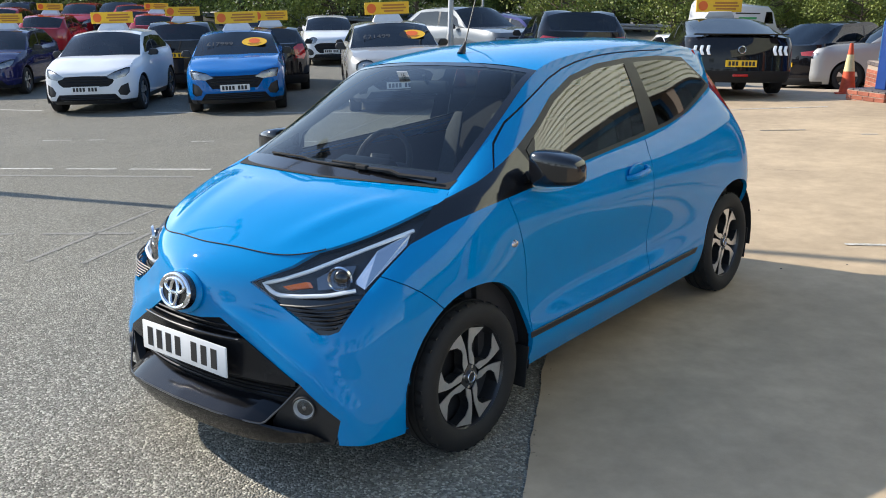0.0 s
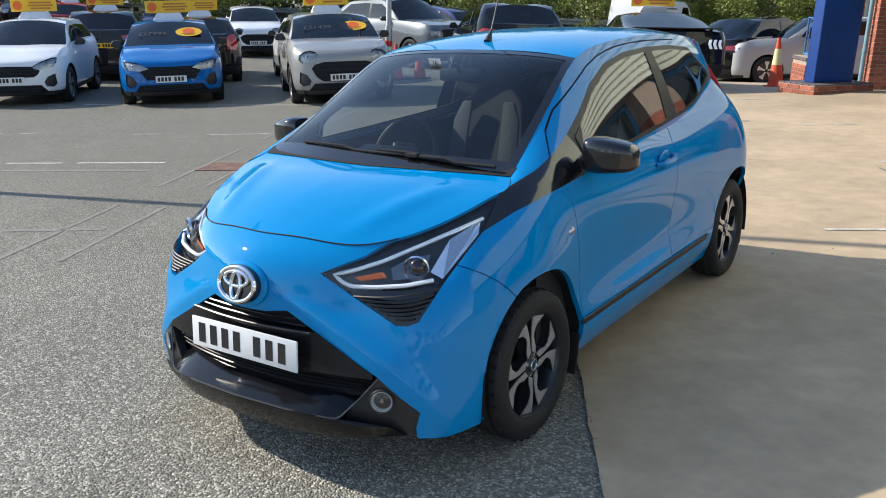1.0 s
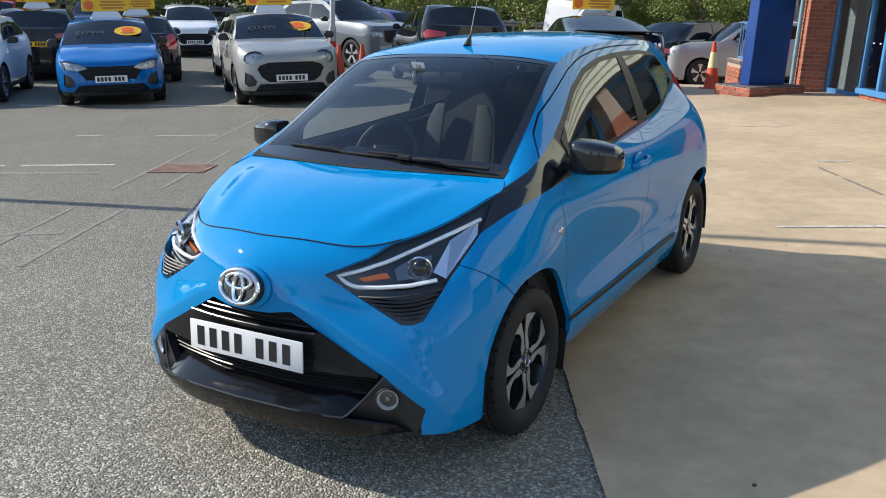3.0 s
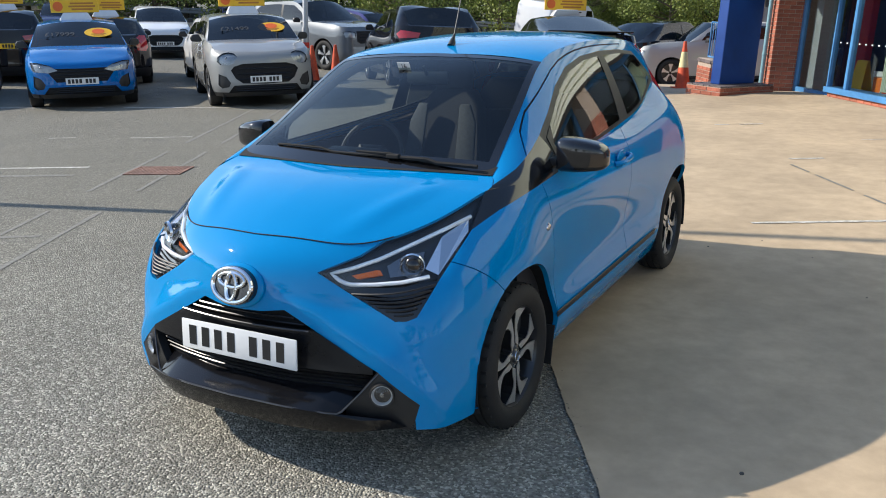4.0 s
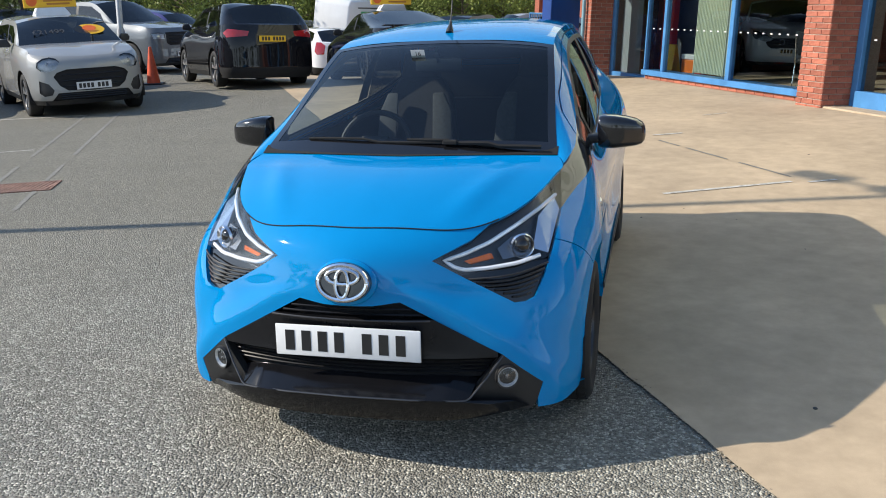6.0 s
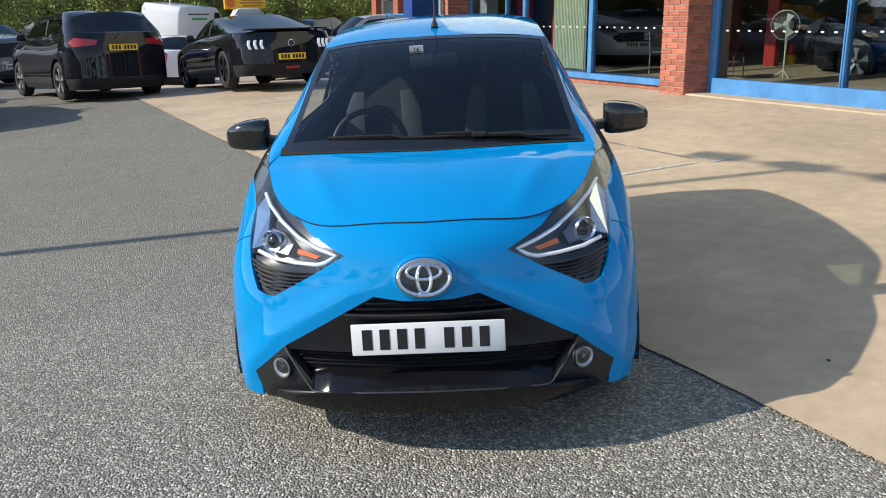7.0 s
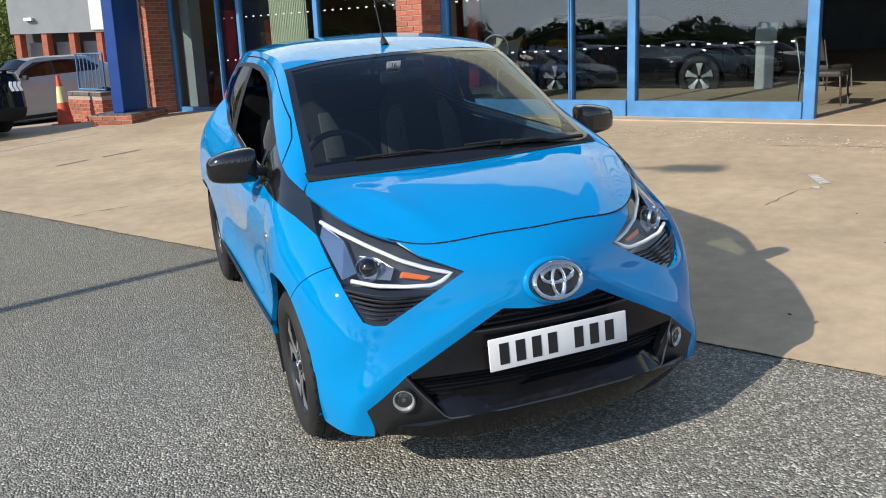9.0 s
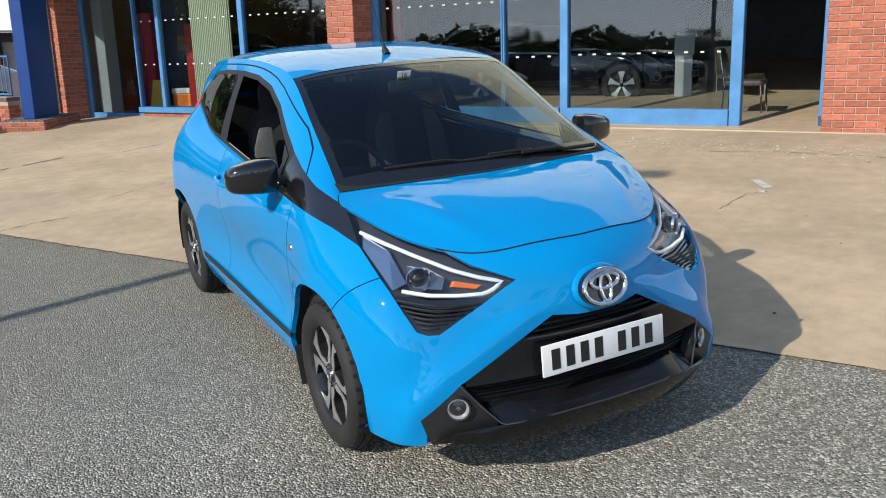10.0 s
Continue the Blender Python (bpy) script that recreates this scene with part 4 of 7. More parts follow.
from_grid(np.array([[on_glass(u, v) for u in (0.945, 0.97, 1)] for v in up_side]), frit)
both(screen), both(frit)

# sides of the cabin: belt below, rail above
k_belt = k_wing
belt = curve(np.r_[TOP[k_belt : int(np.argmin(np.abs(TOP[:, 0] - 0.50) + (TOP[:, 1] < 2) * 9)) + 1]], 80)
rail = RAIL
side_grid = np.zeros((23, 81, 3))
for j in range(23):
    v = j / 22
    side_grid[j] = belt * (1 - v) + rail * v
    side_grid[j, :, 0] += 0.016 * 4 * v * (1 - v)
cabin = from_grid(side_grid)
bmesh.ops.recalc_face_normals(cabin, faces=cabin.faces[:])
if sum(f.normal.x for f in cabin.faces) < 0:
    bmesh.ops.reverse_faces(cabin, faces=cabin.faces[:])
strip_up = take(cabin, [(0.65, -0.10, 0.90), (0.65, -0.045, 0.936), (0.65, 0.16, 0.985), (0.65, 0.34, 1.035), (0.65, 0.455, 1.075), (0.7, 0.52, 0.935), (0.7, 0.52, 0.85), (0.7, 0.2, 0.85)], side, 0.4)
win_top = [(0.6, 0.62, 1.150), (0.6, 0.80, 1.245), (0.6, 1.00, 1.312), (0.6, 1.25, 1.348), (0.6, 1.55, 1.358), (0.6, 1.90, 1.350), (0.6, 2.20, 1.325)]
opening = [(0.6, 0.455, 1.075), *win_top, (0.6, 2.43, 1.155), (0.6, 2.22, 1.098), (0.6, 2.0, 1.052), (0.6, 1.75, 1.018), (0.6, 1.45, 0.996), (0.6, 0.9, 0.966), (0.6, 0.50, 0.950), (0.6, 0.44, 1.0)]
panes = take(cabin, opening, side, 0.4)
inner = take(panes, [(0.6, 0.50, 0.968), (0.6, 0.495, 1.06)] + [(0.6, y + 0.012, z - 0.022) for _, y, z in win_top] + [(0.6, 2.385, 1.17), (0.6, 2.2, 1.113), (0.6, 2.0, 1.067), (0.6, 1.75, 1.034), (0.6, 1.45, 1.012), (0.6, 0.9, 0.982)], side, 0.4)
seal = panes
sail = take(inner, [(0.6, 0.4, 0.9), (0.6, 0.44, 1.12), (0.6, 0.59, 1.12), (0.6, 0.53, 1.03), (0.6, 0.57, 0.9)], side, 0.4)
post = take(inner, [(0.6, 1.475, 0.95), (0.6, 1.510, 1.40), (0.6, 1.590, 1.40), (0.6, 1.640, 0.95)], side, 0.4)
rear_pane = take(inner, [(0.6, 1.60, 0.9), (0.6, 1.58, 1.5), (0.6, 2.6, 1.5), (0.6, 2.6, 0.9)], side, 0.4)
door_pane = inner
gaps.append(line_cut(cabin, curve([(0.6, 0.27, 1.012), (0.6, 0.40, 1.125), (0.6, 0.62, 1.225), (0.6, 0.86, 1.318), (0.6, 1.10, 1.366), (0.6, 1.50, 1.386), (0.6, 2.0, 1.374)], 14), side, 0.006))

# roof
roof_side = curve(RAIL[k_head:], 50)
roof_mid = curve([(0, 0.770, 1.382), (0, 0.955, 1.414), (0, 1.30, 1.447), (0, 1.75, 1.452), (0, 2.20, 1.426), (0, 2.66, 1.372)], 50)
tail_edge = curve([(0, 2.66, 1.372), (0.25, 2.65, 1.364), (0.445, 2.60, 1.335)], 30)
roof_grid = coons(HEAD, tail_edge, roof_mid, roof_side)
for j in range(51):
    for i in range(31):
        u = i / 30
        base = roof_mid[j, 2] * (1 - u ** 3.2) + roof_side[j, 2] * u ** 3.2
        roof_grid[j, i, 2] = base
roof = both(from_grid(roof_grid))

# tailgate: glass and panel between the rails and the tail
tail_low = curve([tuple(p) for p in TOP[::-1][: 260 - int(np.argmin(np.abs(TOP[:, 0] - 0.50) + (TOP[:, 1] < 2) * 9)) + 1]], 30)
tail_grid = coons(tail_low, tail_edge, poly([tail_low[0], tail_edge[0]], 14), poly([tail_low[-1], tail_edge[-1]], 14))
tail = both(from_grid(tail_grid))

for bm in (bonnet, screen, frit, roof, tail):
    bmesh.ops.recalc_face_normals(bm, faces=bm.faces[:])
    if sum(f.normal.z for f in bm.faces) < 0:
        bmesh.ops.reverse_faces(bm, faces=bm.faces[:])


def joined(*bms):
    out = bmesh.new()
    for bm in bms:
        me = bpy.data.meshes.new("x")
        bm.to_mesh(me)
        out.from_mesh(me)
        bpy.data.meshes.remove(me)
        bm.free()
    return out


# inner skins first, from copies of the outer ones
lining = joined(shift(roof.copy(), -0.03), both(shift(cabin.copy(), -0.02)), both(shift(seal.copy(), -0.012)))
bmesh.ops.reverse_faces(lining, faces=lining.faces[:])

body = part("body", rim_wall(both(joined(shell, cabin)), 0.02), paint_blue, hero, "cyan-blue painted steel", smooth=True)
part("bonnet", rim_wall(moved(bonnet, Matrix.Translation((0, 0.003, 0.001))), 0.012), paint_blue, hero, smooth=True)
gap_line = [tuple(p * np.array((-1, 1, 1))) for p in b_front[:0:-1]] + [tuple(p) for p in b_front]
part("bonnet_gap", tube([(x, y - 0.001, z + 0.0015) for x, y, z in gap_line], 0.0024, 6), seam_m, hero, smooth=True)
part("roof", roof, paint_blue, hero, smooth=True)
part("tailgate", tail, piano, hero, "dark glass tailgate", smooth=True)
part("windscreen", screen, screen_glass, hero, "tinted windscreen", smooth=True)
part("windscreen_border", shift(frit, 0.0015), piano, hero, "black screen border", smooth=True)
for g in gaps:
    part("shut_line", mirrored(g), seam_m, hero)
    part("shut_line", g, seam_m, hero)
for s, flipped in ((1, False), (-1, True)):
    def one(bm):
        return mirrored(bm) if flipped else bm.copy()
    part("window_seal", one(seal), satin, hero, "black window seal", smooth=True)
    if not flipped:  # the driver's window is wound down
        part("door_window", one(door_pane), side_glass, hero, smooth=True)
    part("quarter_window", one(rear_pane), dark_glass, hero, "privacy-tinted quarter window", smooth=True)
    part("door_post", one(shift(post.copy(), 0.003)), satin, hero, smooth=True)
    part("mirror_sail", one(shift(sail.copy(), 0.004)), satin, hero, smooth=True)
    part("wing_strip", one(joined(strip_skin.copy(), strip_up.copy())), piano, hero, "gloss black strip", smooth=True)
part("headlining", lining, trim_grey, hero, smooth=True)

# ---- the hatchback's fittings ----
def nose(x, z):
    """How far forward the nose stands."""
    return -0.695 + 0.33 * x * x


def arm_x(z):
    """Half width of the grille opening at a height."""
    return 0.179 + (0.600 - z) / 0.188 * 0.335 if z > 0.412 else 0.409 + (z - 0.271) / 0.141 * 0.105


bezel = take(mouth, [FOG_TOP, NOTCH, FANG, (0.61, -0.6, 0.20), (0.40, -0.7, 0.20), (0.409, -0.706, 0.271)], front, 0.5)
band = take(mouth, [(-0.1, -0.7, 0.404), (0.50, -0.62, 0.404), (0.50, -0.62, 0.422), (0.293, -0.66, 0.538), (0.1, -0.7, 0.541), (-0.1, -0.7, 0.541)], front, 0.5)
lower = take(mouth, [(-0.1, -0.7, 0.05), (-0.1, -0.7, 0.325), (0.46, -0.62, 0.325), (0.46, -0.62, 0.05)], front, 0.5)
lower.free()
band_black = surface("band_black", (0.006, 0.006, 0.007), (0.009, 0.009, 0.010), 8, (0.22, 0.30))
band_black.node_tree.nodes["Principled BSDF"].inputs["Specular IOR Level"].default_value = 0.25
grille = part("grille", both(shift(mouth, -0.045)), seam_m, hero, "black slatted grille", smooth=True)
for z in (0.553, 0.573, 0.348, 0.362, 0.376, 0.390):
    w = arm_x(z) - 0.012
    pts = [(x, nose(x, z) + 0.022, z - 0.02 * x * x) for x in np.linspace(-w, w, 17)]
    part("grille_slat", tube(pts, 0.0042, 6), band_black, grille, smooth=True)
plate_band = part("plate_band", rim_wall(both(shift(band, 0.006)), 0.05), band_black, hero, "gloss black band behind the plate", smooth=True)
part("band_edge", tube([(x, nose(x, 0.54) - 0.006, 0.541) for x in np.linspace(-0.285, 0.285, 15)], 0.0035, 6), lamp_inner, plate_band, smooth=True)

lip_black = surface("satin_black_lip", (0.005, 0.005, 0.006), (0.008, 0.008, 0.009), 14, (0.10, 0.15))
lip_black.node_tree.nodes["Principled BSDF"].inputs["Specular IOR Level"].default_value = 0.32
lip_edge_m = mat("lip_edge", (0.09, 0.09, 0.095), 0.35, 0.9)
lip_in = [(0, -0.672, 0.338), (0.22, -0.660, 0.336), (0.38, -0.628, 0.330), (0.430, -0.610, 0.318)]
lip_out = [(0, -0.772, 0.292), (0.22, -0.757, 0.288), (0.37, -0.722, 0.279), (0.412, -0.700, 0.274)]
lip_low = [(0, -0.768, 0.268), (0.24, -0.750, 0.264), (0.42, -0.704, 0.256), (0.56, -0.622, 0.250)]
lip_base = [(0, -0.722, 0.190), (0.24, -0.706, 0.188), (0.42, -0.664, 0.192), (0.60, -0.575, 0.212)]
lip_rows = [curve(r, 20) for r in (lip_in, lip_out, lip_low, lip_base)]
lip = from_grid(np.array(lip_rows))
back_row = np.array(lip_rows[3]) + np.array((0, 0.25, 0.02))
from_grid(np.array([lip_rows[3], back_row]), lip)
both(lip)
bmesh.ops.remove_doubles(lip, verts=lip.verts[:], dist=1e-4)
bmesh.ops.recalc_face_normals(lip, faces=lip.faces[:])
bumper = part("bumper_lip", lip, lip_black, hero, "gloss black bumper lip", smooth=True)
edge_pts = [(-x, y, z) for x, y, z in [(0.520, -0.606, 0.410), (0.468, -0.655, 0.340)]] + [(-x, y, z) for x, y, z in lip_out[::-1]] + lip_out[1:] + [(0.468, -0.655, 0.340), (0.520, -0.606, 0.410)]
part("lip_edge", tube(poly(edge_pts, 60), 0.0036, 6), lip_edge_m, bumper, "dark metallic lip edge", smooth=True)

for s in (1, -1):
    def own(bm):
        return bm if s > 0 else mirrored(bm)
    foggy = part("fog_bezel", own(rim_wall(bezel.copy(), 0.03)), satin, hero, "black fog lamp surround", smooth=True)
    face = pose(s * 0.533, -0.618, 0.333, 0, 0, s * 28)
    bm = spun([(0.0, -0.030), (0.012, -0.028), (0.024, -0.016), (0.034, 0.004), (0.038, 0.004), (0.038, -0.03)], 28)
    fog = part("fog_lamp", moved(bm, face @ pose(0, 0, 0, 0, 0, -90)), fog_bowl, foggy, "round clear fog lamp", smooth=True)
    part("fog_bulb", moved(spun([(0.0, 0.000), (0.008, -0.002), (0.011, -0.012), (0.011, -0.03)], 14), face @ pose(0, 0, 0, 0, 0, -90)), lamp_grey, fog, smooth=True)
    part("fog_lens", moved(spun([(0.0, 0.013), (0.020, 0.011), (0.036, 0.004)], 28), face @ pose(0, 0, 0, 0, 0, -90)), lens, fog, smooth=True)
    bm = spun([(0.036, 0.004), (0.041, 0.006), (0.044, -0.008)], 28)
    part("fog_ring", moved(bm, face @ pose(0, 0, 0, 0, 0, -90)), satin, foggy, smooth=True)

    # headlamp
    back = shift(lamp_skin.copy(), -0.045)
    lampo = part("headlamp", own(back), lamp_inner, hero, "clear headlamp with bright light guide and black housing", smooth=True)
    part("lens", own(shift(lamp_skin.copy(), 0.0)), lens, lampo, smooth=True)
    guide = [(0.640, -0.150, 0.862), (0.598, -0.262, 0.838), (0.535, -0.375, 0.805), (0.455, -0.475, 0.765), (0.380, -0.530, 0.738), (0.312, -0.566, 0.720), (0.345, -0.566, 0.700), (0.378, -0.560, 0.688), (0.46, -0.532, 0.690), (0.55, -0.490, 0.698), (0.618, -0.425, 0.710)]
    part("light_guide", own(tube(poly(guide, 44), 0.0074, 8)), lamp_white, lampo, "white light guide", smooth=True)
    part("outer_reflector", own(slabbed([(0.646, -0.412, 0.716), (0.662, -0.215, 0.824), (0.636, -0.160, 0.856), (0.596, -0.290, 0.815), (0.592, -0.405, 0.728)], (-0.010, 0.012, -0.006))), lamp_silver, lampo, "bright outer reflector")
    part("inner_reflector", own(slabbed([(0.585, -0.430, 0.716), (0.572, -0.372, 0.778), (0.520, -0.420, 0.772), (0.480, -0.472, 0.742), (0.500, -0.488, 0.708)], (-0.006, 0.020, -0.004))), lamp_grey, lampo, "smoked grey reflector")
    ball = bmesh.new()
    bmesh.ops.create_uvsphere(ball, u_segments=24, v_segments=12, radius=0.034, matrix=Matrix.Translation((0.552, -0.418, 0.742)))
    part("projector", own(ball), piano, lampo, smooth=True)
    part("projector_ring", own(moved(spun([(0.034, 0.0), (0.041, 0.010), (0.044, 0.0)], 28), Matrix.Translation((0.560, -0.440, 0.745)) @ pose(0, 0, 0, 0, 0, -62))), lamp_silver, lampo, smooth=True)
    part("indicator", own(slabbed([(0.375, -0.535, 0.712), (0.455, -0.498, 0.732), (0.462, -0.492, 0.712), (0.392, -0.528, 0.700)], (0.006, 0.012, -0.004))), orange_lens, lampo, "orange indicator")
    fin = part("fin_panel", own(shift(fin_skin.copy(), -0.016)), piano, hero, "black slatted panel below the headlamp", smooth=True)
    li, lo_, tr = Vector(LOW_IN), Vector(LOW_OUT), Vector(TRI)
    for k in range(1, 7):
        f = k / 7.4
        p, q = li.lerp(tr, f), lo_.lerp(tr, f)
        mid = (p + q) / 2 + Vector((0.03, -0.04, 0.0)) * (1 - f)
        part("fin_slat", own(tube(curve([p, mid, q], 8), 0.0038, 6)), satin, fin, smooth=True)

    tail = [(0.455, 2.44, 1.345), (0.49, 2.47, 1.26), (0.54, 2.515, 1.17), (0.59, 2.555, 1.07), (0.63, 2.59, 0.99), (0.65, 2.605, 0.95)]
    part("tail_lamp", own(tube(curve(tail, 16), 0.024, 8)), red_lens, hero, "slim red tail lamp", smooth=True)

    # mirror
    rings = []
    for f, hz, hy, cz in ((0.0, 0.050, 0.030, 1.004), (0.02, 0.064, 0.052, 1.006), (0.10, 0.070, 0.064, 1.006), (0.35, 0.069, 0.070, 1.004), (0.60, 0.063, 0.066, 1.002), (0.80, 0.055, 0.057, 0.999), (0.92, 0.045, 0.044, 0.996), (0.98, 0.030, 0.028, 0.994), (1.0, 0.010, 0.008, 0.993)):
        ring = []
        for k in range(33):
            a = 2 * math.pi * k / 32
            c, n = math.cos(a), math.sin(a)
            ring.append((0.752 + 0.198 * f, 0.446 + 0.030 * f + hy * math.copysign(abs(c) ** 0.55, c), cz + hz * math.copysign(abs(n) ** (0.46 if n > 0 else 0.55), n)))
        rings.append(ring)
    bm = from_grid(np.array(rings))
    bmesh.ops.remove_doubles(bm, verts=bm.verts[:], dist=1e-5)
    bmesh.ops.holes_fill(bm, edges=bm.edges[:], sides=0)
    bmesh.ops.recalc_face_normals(bm, faces=bm.faces[:])
    mirror = part("door_mirror", own(bm), piano, hero, "gloss black door mirror", smooth=True)
    part("mirror_glass", own(slabbed([(0.778, 0.515, 0.965), (0.905, 0.532, 0.972), (0.912, 0.532, 1.028), (0.778, 0.515, 1.048)], (0, 0.006, 0))), chrome, mirror)
    part("mirror_foot", own(softened(slabbed([(0.700, 0.430, 0.950), (0.700, 0.520, 0.950), (0.800, 0.520, 0.962), (0.800, 0.430, 0.962)], (0, 0, 0.035)), 0.008)), satin, mirror, smooth=True)

    # flank fittings
    part("sill_strip", own(softened(slabbed([(0.790, 0.345, 0.335), (0.790, 1.86, 0.335), (0.790, 1.90, 0.362), (0.790, 0.345, 0.362)], (0.006, 0, 0)), 0.003, 1)), satin, hero, "black sill strip")
    rp = spun([(0.0, 0.010), (0.014, 0.008), (0.019, 0.002), (0.020, -0.004)], 20)
    part("side_repeater", own(moved(rp, Matrix.Translation((0.775, 0.262, 0.742)) @ Matrix.Diagonal((1, 1.25, 0.85, 1)))), lamp_silver, hero, "small clear side repeater", smooth=True)
    scoop = bmesh.new()
    bmesh.ops.create_uvsphere(scoop, u_segments=20, v_segments=10, radius=1.0, matrix=Matrix.Translation((0.778, 1.225, 0.872)) @ Matrix.Diagonal((0.012, 0.072, 0.036, 1)))
    handle = part("door_handle", own(tube(curve([(0.775, 1.135, 0.850), (0.800, 1.155, 0.854), (0.812, 1.225, 0.862), (0.802, 1.300, 0.870), (0.775, 1.325, 0.872)], 14), 0.0125, 8)), paint_blue, hero, "body-coloured door handle", smooth=True)
    part("handle_recess", own(scoop), paint_blue, handle, smooth=True)
    for wy, wz in WHEELS:
        r = 0.366
        arc = [(wy + r * math.cos(radians(a)), wz + r * math.sin(radians(a))) for a in range(-14, 195, 8)]
        bm = from_grid(np.array([[(0.77, y, z) for y, z in arc], [(0.52, y, z) for y, z in arc]]))
        cap = [bm.verts.new((0.52, y, z)) for y, z in arc]
        bm.faces.new(cap)
        part("arch_liner", own(bm), seam_m, hero)
        if wy < 1:
            part("mud_flap", own(slabbed([(0.60, 0.318, 0.13), (0.775, 0.318, 0.13), (0.785, 0.335, 0.30), (0.60, 0.335, 0.30)], (0, 0.006, 0))), rubber, hero)
        else:
            part("mud_flap", own(slabbed([(0.62, 2.655, 0.12), (0.755, 2.655, 0.12), (0.765, 2.665, 0.30), (0.62, 2.665, 0.30)], (0, 0.006, 0))), rubber, hero)

# number plate: blank bars for its characters
plate_m = Matrix.Translation((0, -0.713, 0.463)) @ pose(0, 0, 0, -4, 0, 0)
plate = part("number_plate", moved(softened(boxes((-0.26, 0.26, -0.004, 0.004, -0.0555, 0.0555)), 0.004, 2), plate_m), plate_white, hero, "white plate with dark bars", smooth=True)
x0 = -0.228
for k in range(7):
    x = x0 + k * 0.0595 + (0.040 if k > 3 else 0)
    part("plate_bar", moved(boxes((x + 0.005, x + 0.039, -0.0052, -0.004, -0.036, 0.036)), plate_m), black_mark, plate)


def oval(cx, cz, rx, rz, n=48):
    return [(cx + rx * math.cos(2 * math.pi * k / n), 0, cz + rz * math.sin(2 * math.pi * k / n)) for k in range(n)]


badge_m = Matrix.Translation((0, -0.706, 0.676)) @ pose(0, 0, 0, -14, 0, 0)
mound = bmesh.new()
bmesh.ops.create_uvsphere(mound, u_segments=40, v_segments=16, radius=1.0, matrix=badge_m @ Matrix.Translation((0, 0.026, 0.0)) @ Matrix.Diagonal((0.110, 0.030, 0.080, 1)))
part("badge_mound", mound, paint_blue, hero, smooth=True)
badge = part("badge", moved(slabbed(oval(0, 0, 0.096, 0.068), (0, 0.02, 0)), badge_m @ Matrix.Translation((0, -0.010, 0))), piano, hero, "oval badge with bright rings on a dark ground")
part("badge_ring", moved(tube(oval(0, 0, 0.085, 0.058), 0.0085, 8, True), badge_m @ Matrix.Translation((0, -0.012, 0))), chrome, badge, smooth=True)
part("badge_oval", moved(tube(oval(0, 0.019, 0.056, 0.024), 0.0075, 8, True), badge_m @ Matrix.Translation((0, -0.014, 0))), chrome, badge, smooth=True)
part("badge_oval", moved(tube(oval(0, -0.004, 0.022, 0.046), 0.0075, 8, True), badge_m @ Matrix.Translation((0, -0.015, 0))), chrome, badge, smooth=True)

# aerial, wipers, screen sticker
mast = part("aerial", tube([(0, 0.935, 1.408), (0, 0.950, 1.428), (0, 0.962, 1.447), (0, 0.970, 1.462)], [0.020, 0.016, 0.008, 0.006], 12), satin, hero, "short black aerial base", smooth=True)
part("aerial_rod", tube([(0, 0.968, 1.455), (0, 1.06, 1.66), (0, 1.12, 1.80)], [0.0035, 0.003, 0.002], 6), satin, mast, smooth=True)


wiper_black = surface("wiper_black", (0.005, 0.005, 0.005), (0.009, 0.009, 0.009), 30, (0.85, 0.95))


def on_screen(x, y):
    """Height of the screen's glass."""
    k = np.argmin((screen_grid[:, :, 0] - abs(x)) ** 2 + (screen_grid[:, :, 1] - y) ** 2)
    return float(screen_grid.reshape(-1, 3)[k, 2])


def wiper_run(x0, x1, off0, off1, lift_by):
    """Points along the foot of the screen."""
    run = []
    for f in np.linspace(0, 1, 14):
        x = x0 + (x1 - x0) * f
        y = float(np.interp(abs(x), COWL[:, 0], COWL[:, 1])) + off0 + (off1 - off0) * f
        run.append((x, y, on_screen(x, y) + lift_by))
    return run


wiper = part("wiper", tube(wiper_run(-0.42, 0.40, 0.075, 0.040, 0.009), 0.0055, 6), wiper_black, hero, "black windscreen wiper", smooth=True)
part("wiper_arm", tube(wiper_run(0.02, 0.56, 0.060, 0.012, 0.020), [0.006] * 6 + [0.009] * 8, 6), wiper_black, wiper, smooth=True)
part("wiper_joint", softened(moved(boxes((-0.03, 0.03, -0.012, 0.012, -0.008, 0.010)), Matrix.Translation(wiper_run(0.20, 0.21, 0.045, 0.045, 0.022)[0])), 0.004, 1), wiper_black, wiper)
cowl = from_grid(np.array([[(x, y - 0.002, z + 0.003) for x, y, z in both_row] for both_row in (np.r_[COWL[:0:-1] * np.array([-1, 1, 1]), COWL], np.r_[COWL[:0:-1] * np.array([-1, 1, 1]), COWL] + np.array((0, 0.055, 0.024)))]))
part("scuttle_panel", cowl, wiper_black, hero, smooth=True)
sm = Matrix.Translation((-0.072, 0.604, on_screen(0.072, 0.604) + 0.010)) @ pose(0, 0, 0, 27, 0, 0)
stick = part("price_sticker", moved(boxes((-0.032, 0.032, -0.001, 0.001, -0.019, 0.019)), sm), plate_white, hero, "small white sticker")
num = bpy.data.curves.new("sticker_number", "FONT")
num.body, num.size, num.align_x, num.align_y = "16", 0.03, "CENTER", "CENTER"
num_ob = new("sticker_number", num)
num_ob.data.materials.append(black_mark)
num_ob.parent = stick
num_ob.matrix_local = sm @ Matrix.Translation((0, -0.0022, 0)) @ pose(0, 0, 0, 90, 0, 0)


